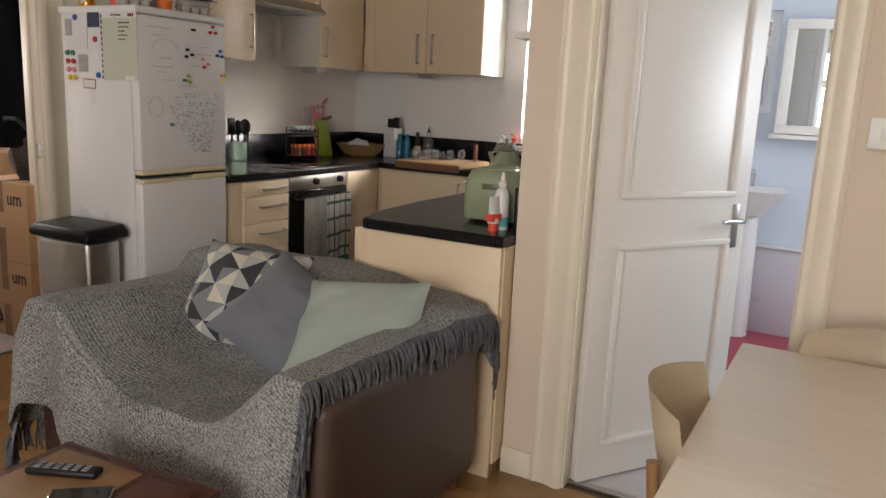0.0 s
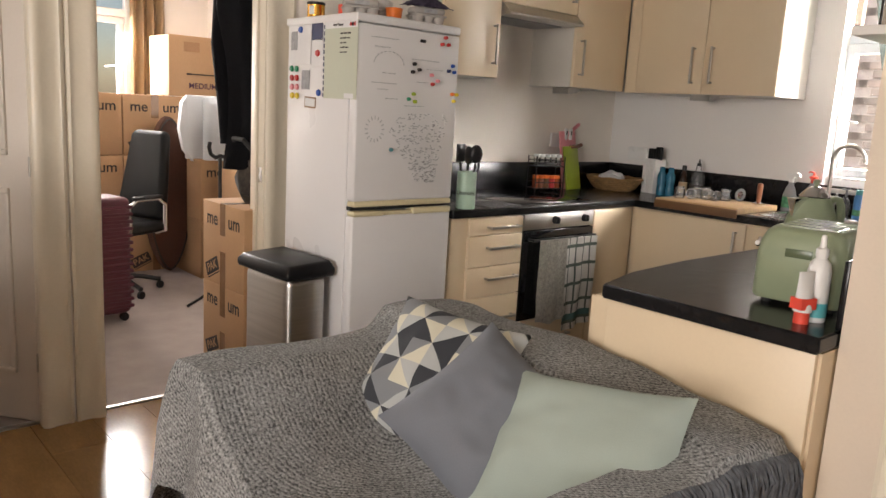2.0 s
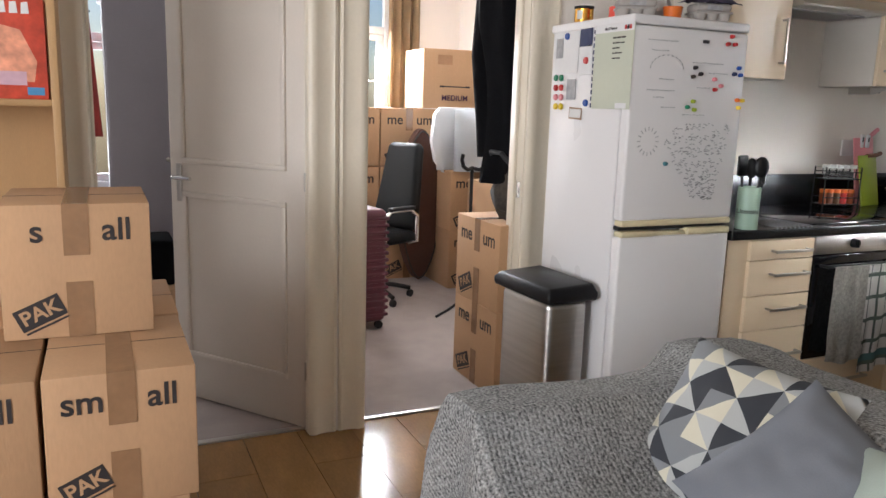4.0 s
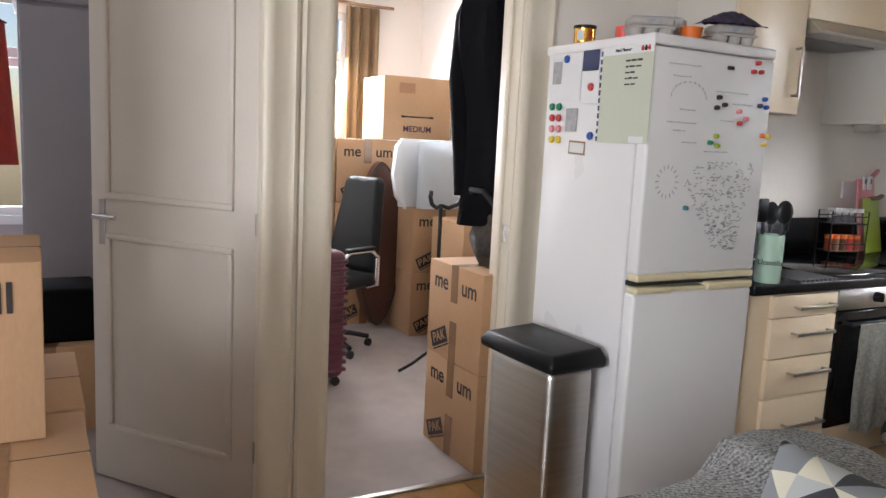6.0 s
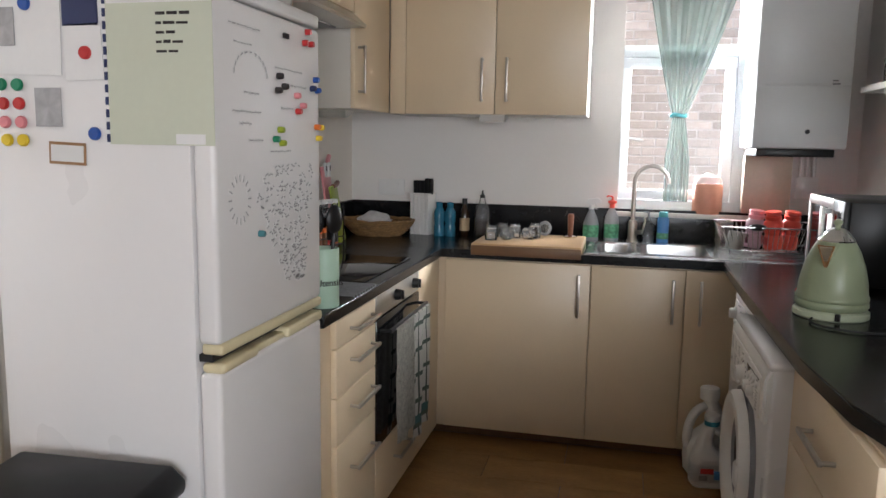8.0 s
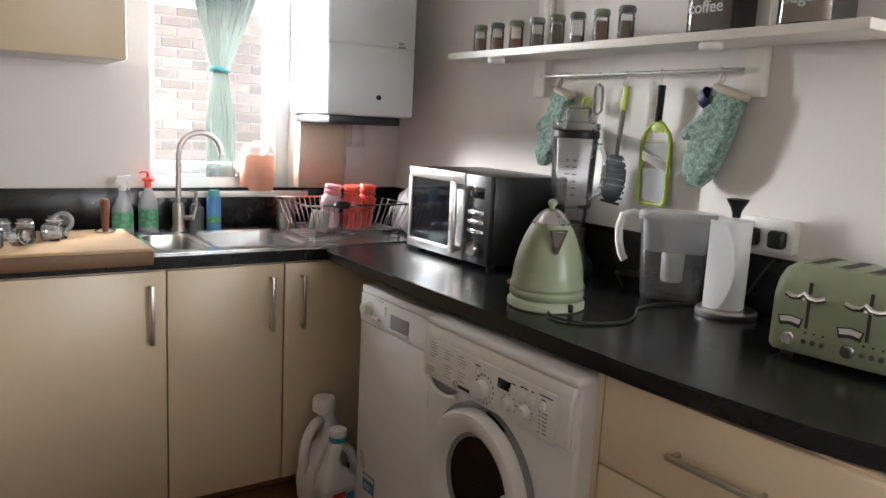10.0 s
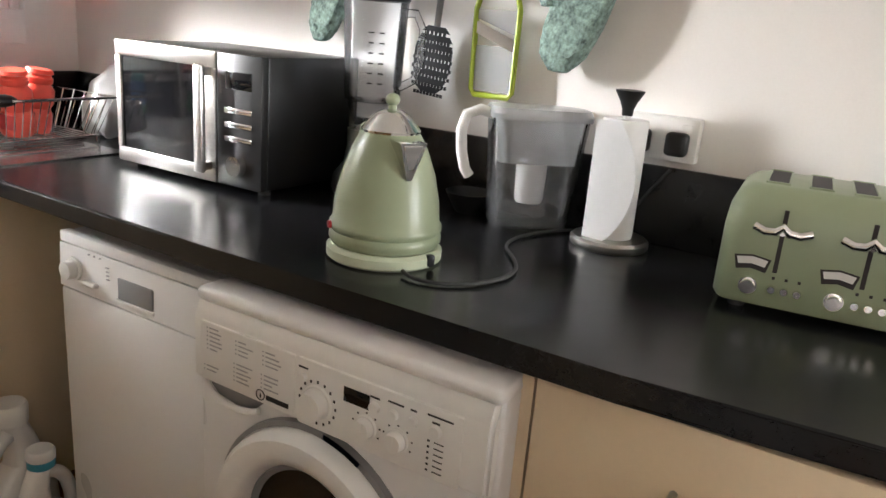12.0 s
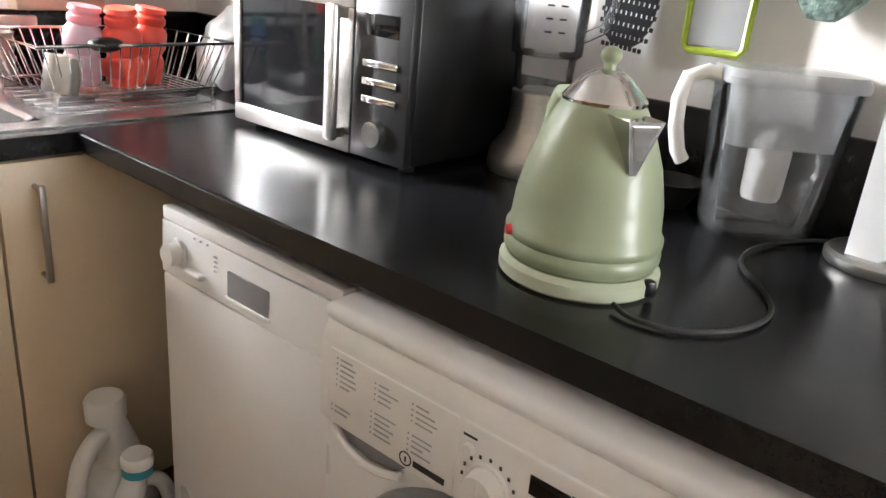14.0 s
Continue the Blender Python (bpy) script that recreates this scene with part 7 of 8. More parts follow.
# detergent bottles on the floor in the corner
def detergent(m, label, capped):
    """A moulded bottle with a grip opening: body, neck, a handle arching beside the neck, cap."""
    u = thing("detergent_bottle", m, label, "detergent bottle", "detergent bottles")
    bm = loft(B(), [rr(0, 0, .068, .040, .030, 0), rr(0, 0, .080, .047, .034, .014), rr(.002, 0, .084, .048, .034, .07), rr(.0, 0, .078, .046, .032, .12), rr(-.008, 0, .064, .042, .030, .152), rr(-.022, 0, .036, .034, .026, .185), rr(-.020, 0, .029, .029, .024, .225), rr(-.008, 0, .026, .026, .022, .262), rr(.002, 0, .025, .025, .022, .285)])
    bt = part("bottle", bm, M["white_plastic"], u)
    bm = B(); tube(bm, soft_line([(.002, 0, .258), (.034, 0, .250), (.062, 0, .222), (.076, 0, .180), (.080, 0, .140), (.074, 0, .105)]), .0165, 12)
    part("handle", bm, M["white_plastic"], bt)
    if capped:
        bm = B(); lathe(bm, [(.029, .278), (.032, .281), (.032, .300), (.030, .302)], 24, (.003, 0, 0))
        part("cap_band", bm, M["sticker_blue2"], u, "teal band under the cap")
        bm = B(); lathe(bm, [(.031, .300), (.033, .303), (.033, .322), (.029, .328), (0, .330)], 24, (.003, 0, 0))
        part("cap", bm, M["label_white"], u, "white cap")
        bm = loft(B(), [rr(.001, 0, .0815, .0482, .034, .030), rr(.002, 0, .0848, .0488, .034, .068), rr(.001, 0, .0800, .0475, .033, .108)], False, False)
        for f in [f for f in bm.faces if f.calc_center_median().y > .01 or f.calc_center_median().x > .05]:
            bm.faces.remove(f)
        bmesh.ops.solidify(bm, geom=bm.faces[:], thickness=.0006)
        lab = part("label", bm, M["label_white"], bt)
        for nm, mt, x0, x1, z0, z1 in (("label_band", "red", -.045, .01, .070, .094), ("label_patch", "label_blue", .012, .045, .045, .085), ("label_patch", "grey_print", -.05, -.015, .038, .062)):
            bm = B(); box(bm, x0, x1, -.0505, -.047, z0, z1, .001)
            part(nm, bm, M[mt], lab)
    else:
        bm = B(); lathe(bm, [(.028, .280), (.034, .284), (.035, .318), (.031, .326), (0, .327)], 24, (.003, 0, 0))
        part("cap", bm, M["white_plastic"], u)
    return u


detergent(pose(-.978, 4.865, 0, 0, 0, 196) @ Matrix.Scale(1.16, 4), "large white detergent bottle on the floor", False)
detergent(pose(-.983, 4.748, 0, 0, 0, 8) @ Matrix.Diagonal((.95, .95, .92, 1)), "white detergent bottle with a teal banded cap", True)

# towels over the oven door handle
def towel(name, y0, y1, zb, mat, label, seed, extra=None):
    bm = B()
    n, mrows = 26, 30
    rows = []
    for j in range(mrows + 1):
        t = j / mrows
        row = []
        for i in range(n + 1):
            s = i / n
            y = y0 + (y1 - y0) * s + .010 * noise.noise(Vector((s * 3, t * 3, seed)))
            x = -2.124 + .009 * math.sin(s * 14 + seed + t * 1.5) * (.25 + .75 * t) + .006 * noise.noise(Vector((s * 6, t * 5, seed + 4)))
            z = .741 - (.741 - zb) * t - .012 * math.sin(s * 5 + seed) * t
            if j == 0:
                x -= .018; z -= .012
            row.append(bm.verts.new((x, y, z)))
        rows.append(row)
    for j in range(mrows):
        for i in range(n):
            f = bm.faces.new((rows[j][i], rows[j][i + 1], rows[j + 1][i + 1], rows[j + 1][i]))
            if extra:
                if i % 6 == 2 or j % 6 == 3:
                    f.material_index = 1
                if j in (25, 26):
                    f.material_index = 2
    bmesh.ops.solidify(bm, geom=bm.faces[:], thickness=.005)
    return solid(name, bm, mat, label, "towel", None, "towels on the oven")


towel("tea_towel", 4.31, 4.56, .235, [M["towel_white"], M["towel_line"], M["teal_cloth"]], "white checked tea towel with a teal band", 1.0, True)
towel("oven_towel", 4.10, 4.315, .295, M["towel_grey"], "grey brown speckled towel on the oven handle", 5.0)


# ---- sofa ----
SX0, SX1, SY0, SY1 = -1.50, -.325, 2.0, 2.88
u = thing("sofa", pose(-.94, 2.44, 0), "small dark brown leather sofa under a grey throw", "sofa")
bm = B(); box(bm, SX0 + .16, SX1 - .16, SY0 + .03, SY1 - .20, .10, .30, .02)
kpart("base", bm, M["sofa_leather"], u)
for nm, x0, x1 in (("arm", SX0, SX0 + .19), ("arm", SX1 - .17, SX1)):
    bm = B(); box(bm, x0, x1, SY0, SY1 - .02, .06, .60, .045, 4)
    kpart(nm, bm, M["sofa_leather"], u)
bm = B(); box(bm, SX0 + .10, SX1 - .14, SY1 - .22, SY1 - .02, .06, .60, .06, 4)
kpart("backrest", bm, M["sofa_leather"], u)
bm = B(); box(bm, SX0 + .19, SX1 - .17, SY0 - .01, SY1 - .24, .29, .43, .035, 4)
kpart("seat_cushion", bm, M["sofa_leather"], u)
for x in (SX0 + .07, SX1 - .07):
    for y in (SY0 + .06, SY1 - .08):
        bm = B(); cyl(bm, (x, y, 0), (x, y, .07), .022, .028, 14)
        kpart("leg", bm, M["pestle"], u)


def smax(vals, k=.05):
    mx = max(vals)
    return mx + k * math.log(sum(math.exp((v - mx) / k) for v in vals))


def sofa_height(x, y):
    seat = .455
    left = .665 - .9 * max(0, x - (SX0 + .17)) - 2.0 * max(0, SX0 + .03 - x)
    right = .645 - 1.1 * max(0, (SX1 - .15) - x) - 2.5 * max(0, x - (SX1 - .02))
    back = .715 - 1.0 * max(0, (SY1 - .22) - y) - .10 * max(0, x + .9)
    if x > -.5:
        back -= .04 * (x + .5) / .2
    h = smax([seat, left, right, back], .035)
    h += .010 * noise.noise(Vector((x * 6, y * 6, 2))) + .016 * noise.noise(Vector((x * 2.6, y * 2.6, 7)))
    h -= .03 * max(0, 1 - abs(y - 2.02) / .05) * 0
    return h + .012


thr = thing("throw_blanket", pose(-.94, 2.44, .5), "grey woven throw with a long fringe draped over the sofa", "throw")
bm = B()
NXT, NYT = 120, 110
PX0, PX1 = SX0 - .40, SX1 + .02
PY0, PY1 = SY0 - .36, SY1 + .22
rows = []
for j in range(NYT + 1):
    py = PY0 + (PY1 - PY0) * j / NYT
    row = []
    for i in range(NXT + 1):
        px = PX0 + (PX1 - .10 * (1 - j / NYT) - PX0) * i / NXT
        cx, cy = min(max(px, SX0 - .005), SX1 + .005), min(max(py, SY0 - .015), SY1 + .01)
        dx, dy, db = max(0, SX0 - .005 - px), max(0, SY0 - .015 - py), max(0, py - SY1 - .01)
        drop = math.sqrt(dx * dx + dy * dy + db * db + .5 * dx * dy)
        z = sofa_height(cx, cy) - max(0, drop - .02)
        fold = .018 * math.sin(px * 19 + 1.3 * math.sin(px * 5)) * min(1, dy / .12)
        foldx = .022 * math.sin(py * 17 + 1.1 * math.sin(py * 6)) * min(1, dx / .12)
        x = cx - .10 * dx - foldx * 1.0 - .015 * min(1, dx / .05)
        y = cy - .10 * dy - fold - .02 * min(1, dy / .05) + .03 * min(1, db / .05)
        z = max(z, .05 + .02 * math.sin(px * 9))
        row.append(bm.verts.new((x, y, z)))
    rows.append(row)
for a, b in zip(rows, rows[1:]):
    for k in range(NXT):
        bm.faces.new((a[k], a[k + 1], b[k + 1], b[k]))
bmesh.ops.recalc_face_normals(bm, faces=bm.faces)
edge_r = [rows[j][NXT].co.copy() for j in range(NYT + 1)]
edge_l = [rows[j][0].co.copy() for j in range(NYT + 1)]
kpart("cloth", bm, M["throw"], thr)
# fringe strands along both ends
random.seed(21)
for nm, edge, sgn in (("fringe", edge_r, 1), ("fringe", edge_l, -1)):
    bm = B()
    for j in range(0, NYT, 1):
        for s in range(2):
            p = edge[j].lerp(edge[j + 1], (s + random.random()) / 2)
            L = random.uniform(.075, .125)
            w = random.uniform(-.02, .02)
            if sgn > 0:
                pts = [p, p + Vector((.016, w * .3, -.012)), p + Vector((.022 + random.uniform(0, .008), w * .7, -L * .5)), p + Vector((.018 + random.uniform(-.004, .012), w, -L))]
            else:
                pts = [p, p + Vector((-.008, w * .3, -.02)), p + Vector((-.014, w * .7, -L * .5)), p + Vector((-.012 + random.uniform(-.01, .006), w, -L))]
            if pts[-1].z > .02:
                tube(bm, pts, random.uniform(.0028, .0046), 5)
    fr = kpart(nm, bm, M["fringe"], thr, "long twisted grey fringe")
    fr["kind"] = "stuff"


# ---- cushions ----
def cushion(name, m, w, h, t, mats, label, pattern=False):
    bm = B()
    n = 30
    front_, back_ = [], []
    for j in range(n + 1):
        v = 2 * j / n - 1
        fr_, br_ = [], []
        for i in range(n + 1):
            s = 2 * i / n - 1
            pin = 1 - .10 * (1 - abs(s)) ** 0 * 0
            x = s * w / 2 * (1 - .07 * (1 - v * v) * abs(s) ** 3)
            y = v * h / 2 * (1 - .07 * (1 - s * s) * abs(v) ** 3)
            puff = ((1 - abs(s) ** 3) * (1 - abs(v) ** 3)) ** .8
            wr = .022 * noise.noise(Vector((s * 1.7, v * 1.7, t * 90))) * puff + .010 * noise.noise(Vector((s * 4.5, v * 4.5, t * 50))) * puff
            wr += .006 * math.sin(8 * s * v + 3 * s) * puff * (abs(s * v))
            fr_.append(bm.verts.new((x, y, t / 2 * puff + wr)))
            edge = i in (0, n) or j in (0, n)
            br_.append(fr_[-1] if edge else bm.verts.new((x, y, -t / 2 * puff + wr)))
        front_.append(fr_); back_.append(br_)
    rnd = random.Random(4)
    cells = {}
    for side, g in ((0, front_), (1, back_)):
        for j in range(n):
            for i in range(n):
                a, b, c, d = g[j][i], g[j][i + 1], g[j + 1][i + 1], g[j + 1][i]
                if not pattern:
                    q = (a, b, c, d) if side == 0 else (d, c, b, a)
                    if len(set(q)) == 4 and bm.faces.get(q) is None:
                        bm.faces.new(q)
                    continue
                S = 5
                ci, cj, li, lj = i // S, j // S, i % S, j % S
                flip = (ci + cj) % 2
                split = (((a, b, c), 0), ((a, c, d), 1)) if flip else (((a, b, d), 0), ((b, c, d), 1))
                for tri, up in split:
                    if flip:
                        u_, v_ = li + (.67 if up == 0 else .33), lj + (.33 if up == 0 else .67)
                        half = int(u_ > v_)
                    else:
                        u_, v_ = li + (.33 if up == 0 else .67), lj + (.33 if up == 0 else .67)
                        half = int(u_ + v_ > S)
                    key = (side, ci, cj, half)
                    if key not in cells:
                        cells[key] = ((ci * 2 + cj * 3 + half * 1 + (cj // 2)) % 4) if rnd.random() < .8 else rnd.randrange(4)
                    q = tri if side == 0 else tri[::-1]
                    if len(set(q)) == 3 and bm.faces.get(q) is None:
                        f = bm.faces.new(q)
                        f.material_index = cells[key]
    ob = thing(name, m, label, "cushion", "cushions on the sofa")
    part("cover", bm, mats, ob)
    bm = B()
    ring = [front_[0][i] for i in range(0)]
    return ob


def place(c, normal, up):
    n = Vector(normal).normalized()
    x = Vector(up).cross(n).normalized()
    y = n.cross(x)
    m = Matrix((x, y, n)).transposed().to_4x4()
    m.translation = c
    return m


cushion("patterned_cushion", place((-1.11, 2.525, .637), (.20, -.75, .63), (-.08, .61, .785)), .42, .40, .17, [M["c_light"], M["c_dark"], M["c_mid"], M["c_cream"]], "cushion with a grey, black and cream triangle print", True)
cushion("grey_cushion", place((-.855, 2.49, .605), (.45, -.58, .68), (.19, .80, .56)), .41, .38, .18, M["grey_cloth"], "plain slate grey velvet cushion leaning on another")
cushion("sage_cushion", place((-.61, 2.515, .62), (.15, -.70, .69), (-.25, .68, .68)), .44, .36, .17, M["sage_cloth"], "plain sage green cotton cushion")


# ---- dining table and chairs ----
u = thing("dining_table", pose(1.05, 1.95, 0), "pale laminate dining table with an empty top", "table")
bm = B(); box(bm, -.54, .54, -.95, .79, .715, .742, .004)
part("tabletop", bm, M["table"], u)
bm = B(); box(bm, -.46, .46, -.87, -.85, .64, .715); box(bm, -.46, .46, .69, .71, .64, .715); box(bm, -.46, -.44, -.85, .69, .64, .715); box(bm, .44, .46, -.85, .69, .64, .715)
part("apron", bm, M["birch"], u)
for x in (-.45, .45):
    for y in (-.86, .70):
        bm = B(); box(bm, x - .03, x + .03, y - .03, y + .03, 0, .715, .006)
        part("leg", bm, M["birch"], u)


def ply_chair(m, label):
    """A chair with a bent plywood seat and back; it faces +y, the back at -y."""
    u = thing("dining_chair", m, label, "chair", "dining chairs")
    bm = B()
    n, k = 16, 14
    g = []
    for j in range(k + 1):
        t = j / k
        z = .585 + .235 * t
        row = []
        for i in range(n + 1):
            s = 2 * i / n - 1
            wd = .20 * (1 - .18 * max(0, abs(2 * t - 1) - .45) ** 1.5)
            row.append(bm.verts.new((s * wd, -.20 - .05 * t + .088 * s * s, z - .015 * s * s * (1 if t > .5 else -1) * abs(2 * t - 1))))
        g.append(row)
    for a, b in zip(g, g[1:]):
        for i in range(n):
            bm.faces.new((a[i], a[i + 1], b[i + 1], b[i]))
    bmesh.ops.solidify(bm, geom=bm.faces[:], thickness=.012)
    part("backrest", bm, M["birch"], u, "bent birch plywood backrest")
    bm = B(); box(bm, -.21, .21, -.19, .21, .432, .447, .012, 3)
    part("seat", bm, M["birch"], u)
    for s in (-1, 1):
        bm = B(); tube(bm, [(s * .155, -.185, .0), (s * .15, -.18, .40), (s * .15, -.19, .56), (s * .15, -.205, .70)], .013, 10)
        part("rear_leg", bm, M["tan_wood"], u)
        bm = B(); tube(bm, [(s * .17, .18, .0), (s * .16, .16, .43)], .013, 10)
        part("front_leg", bm, M["tan_wood"], u)
    bm = B(); box(bm, -.15, .15, -.17, .15, .40, .43, .004)
    part("seat_frame", bm, M["tan_wood"], u)
    return u


ply_chair(pose(.655, 2.14, 0, 0, 0, -86), "pale plywood dining chair pushed to the table side")
ply_chair(pose(.852, 2.57, 0, 0, 0, 180), "pale plywood dining chair at the table end")

# ---- coffee table with remote and phone ----
u = thing("coffee_table", pose(-.74, 1.55, 0, 0, 0, 4), "low dark red wooden coffee table with tan panels", "coffee table")
bm = B(); box(bm, -.26, .26, -.25, .25, .385, .415, .006)
part("top", bm, M["red_wood"], u)
for x0, x1 in ((-.225, .05), (.075, .225)):
    bm = B(); box(bm, x0, x1, -.21, .21, .412, .4185, .001)
    part("inset_panel", bm, M["tan_wood"] if x0 < 0 else M["red_wood"], u)
for x in (-.23, .23):
    for y in (-.22, .22):
        bm = B(); box(bm, x - .022, x + .022, y - .022, y + .022, 0, .385, .004)
        part("leg", bm, M["red_wood"], u)
u = thing("remote_control", pose(-.86, 1.66, .4187, 0, 0, 24), "black television remote on the coffee table", "remote control")
bm = B(); box(bm, -.09, .09, -.022, .022, 0, .018, .007, 3)
part("shell", bm, M["black_plastic"], u)
for i in range(6):
    for j in range(3):
        bm = B(); box(bm, -.07 + i * .024, -.055 + i * .024, -.014 + j * .011, -.007 + j * .011, .017, .0195, .001)
        part("button", bm, M["grey_plastic"], u)
u = thing("mobile_phone", pose(-.73, 1.61, .4187, 0, 0, 40), "dark phone with a silver edge on the coffee table", "phone")
bm = B(); box(bm, -.07, .07, -.034, .034, 0, .008, .003, 2)
part("shell", bm, M["chrome"], u)
bm = B(); box(bm, -.066, .066, -.031, .031, .0075, .0088)
part("screen", bm, M["black_gloss"], u)


# ---- cardboard boxes ----
def carton(m, w, d, h, label, word_=None, group="packing boxes", tape=True, logo=True, big=None, arrows=False):
    """A closed carton; the printed face looks along -y of its own frame; m is the middle of its base."""
    u = thing("cardboard_box", m, label, "cardboard box", group)
    bm = B(); box(bm, -w / 2, w / 2, -d / 2, d / 2, 0, h, .004, 2)
    body_ = part("carton", bm, M["cardboard"], u)
    if tape:
        bm = B()
        box(bm, -.028, .028, -d / 2 - .0012, d / 2 + .0012, h - .001, h + .0012)
        box(bm, -.028, .028, -d / 2 - .0014, -d / 2, h * .62, h + .0010)
        part("top_tape", bm, M["tape"], u, "brown parcel tape")
        bm = B(); box(bm, -.027, .031, -d / 2 - .0013, -d / 2, 0, h * .42)
        part("bottom_tape", bm, M["tape"], u)
        bm = B(); box(bm, -w / 2, w / 2, -.0012, .0012, h - .002, h + .0006)
        part("flap_seam", bm, M["ink"], u)
    if word_:
        a, b = word_
        s = h * .24
        letters("print", a, s, M["ink"], u, pose(-w * .255, -d / 2 - .0012, h * .80, 90, 0, 0), .0012, .0003)
        letters("print", b, s, M["ink"], u, pose(w * .27, -d / 2 - .0012, h * .80, 90, 0, 0), .0012, .0003)
    if logo:
        bm = B(); box(bm, -w * .16, w * .16, -.0012, 0, -h * .085, h * .085)
        lg = part("logo_plate", bm, M["ink"], u, m=pose(-w * .26, -d / 2 - .0003, h * .2, 0, -24, 0))
        letters("print", "PAK", h * .15, M["cardboard"], lg, pose(0, -.0016, 0, 90, 0, 0), .001, .0003)
        bm = B(); box(bm, -w * .15, w * .16, -.0010, 0, -h * .115, -h * .10)
        part("logo_line", bm, M["ink"], lg)
    if big:
        letters("print", big, h * .13, M["ink_purple"], u, pose(0, -d / 2 - .0012, h * .18, 90, 0, 0), .001, .0003)
        bm = B(); box(bm, -w * .17, w * .17, -d / 2 - .0012, -d / 2, h * .365, h * .385); box(bm, -w * .24, -w * .17, -d / 2 - .0014, -d / 2, h * .36, h * .39); box(bm, w * .17, w * .24, -d / 2 - .0014, -d / 2, h * .36, h * .39)
        part("hand_hole", bm, M["ink"], u)
        bm = B(); box(bm, -w * .28, -w * .05, -d / 2 - .0008, -d / 2, h * .74, h * .90)
        part("printed_panel", bm, M["card_shade"], u)
    if arrows:
        bm = B()
        for k in range(3):
            y = -d * .25 + k * d * .25
            prism(bm, [(y - .006, h * .30), (y + .006, h * .30), (y + .006, h * .44), (y + .02, h * .44), (y, h * .52), (y - .02, h * .44), (y - .006, h * .44)], "x", -w / 2 - .0012, -w / 2)
        part("arrow_print", bm, M["ink_purple"], u)
    return u


FACE_X = 90      # printed face towards +x
for (x, y, z, w, d, h, wd) in ((-2.05, 1.187, .788, .325, .36, .318, ("s", "all")), (-1.79, 1.265, .484, .30, .42, .303, ("sm", "all")), (-1.79, .95, .484, .31, .42, .303, ("sm", "all")), (-2.23, 1.255, .484, .33, .42, .302, None), (-2.23, .92, .484, .33, .42, .302, None), (-1.80, 1.24, .182, .31, .43, .300, ("sm", "all")), (-1.80, .92, .182, .31, .43, .300, ("sm", "all")), (-2.24, 1.09, .182, .66, .40, .300, None)):
    carton(pose(x, y, z, 0, 0, FACE_X), w, d, h, "taped brown cardboard box lettered small" if wd else "taped brown cardboard box in the stack", wd)
carton(pose(-2.02, 1.08, 0, 0, 0, FACE_X), .66, .86, .18, "low wide cardboard box under the stack", None, logo=False)
for z in (0.004, .417):
    carton(pose(-3.13, 3.11, z, 0, 0, 0), .45, .45, .412, "brown cardboard box lettered medium by the doorway", ("me", "um"), "medium boxes")
RX_ = -5.62
for y in (2.95, 3.42):
    for z in (.004, .445, .89):
        carton(pose(RX_, y, z, 0, 0, FACE_X), .46, .45, .44, "brown cardboard box lettered medium at the back", ("me", "um"), "medium boxes")
carton(pose(-5.60, 3.80, 1.336, 0, 0, FACE_X - 4), .52, .46, .45, "tall cardboard box printed MEDIUM on the stack", None, "medium boxes", tape=False, logo=False, big="MEDIUM", arrows=True)
for z in (.004, .445):
    carton(pose(-5.17, 3.80, z, 0, 0, FACE_X), .43, .42, .44, "brown cardboard box in the corner of the box room", ("me", "um"), "medium boxes")
carton(pose(-4.62, 3.86, .004, 0, 0, FACE_X), .40, .42, .44, "brown cardboard box in the corner of the box room", None, "medium boxes")
carton(pose(-4.62, 3.86, .446, 0, 0, FACE_X), .40, .42, .40, "brown cardboard box with a hand hole", None, "medium boxes", logo=False, big="")

# ---- box room things ----
u = thing("foam_roll", pose(-4.98, 3.71, .888, 0, 0, 96) @ Matrix.Diagonal((1.08, 1, .87, 1)), "roll of white foam packing sheet", "packing roll")
bm = B()
pts = [(.02 + (.035 + .0225 * a) * math.cos(a * 1.0), (.03 + .0215 * a) * math.sin(a)) for a in [i * .35 for i in range(24)]]
A = [bm.verts.new((x * 1.15, y * .7, 0)) for x, y in pts] ; Bv = [bm.verts.new((x * 1.15, y * .7, .52 + .01 * math.sin(x * 9))) for x, y in pts]
for i in range(len(pts) - 1):
    bm.faces.new((A[i], A[i + 1], Bv[i + 1], Bv[i]))
bmesh.ops.solidify(bm, geom=bm.faces[:], thickness=.006)
part("sheet", bm, M["foam"], u)
bm = B(); box(bm, -.17, .19, .10, .125, .0, .53, .01, 2); prism(bm, [(-.17, .51), (-.20, .47), (-.22, .25), (-.19, .08), (-.12, -.02), (-.14, .1), (-.16, .3)], "y", .09, .13)
part("loose_end", bm, M["foam"], u)
u = thing("office_chair", pose(-4.86, 2.95, .004, 0, 0, 205) @ Matrix.Diagonal((.9, .9, .93, 1)), "dark grey leather office chair with chrome arms", "office chair")
bm = B(); box(bm, -.25, .25, -.24, .24, .44, .53, .04, 4)
part("seat", bm, M["chair_grey"], u)
bm = B(); box(bm, -.23, .23, -.05, .05, 0, .66, .045, 4)
for v in bm.verts:
    v.co.x *= 1 - .35 * max(0, (v.co.z - .35) / .31) ** 1.6
    v.co.y += .04 * math.sin(v.co.z * 5)
bm.transform(pose(0, -.25, .52, 10, 0, 0))
part("backrest", bm, M["chair_grey"], u)
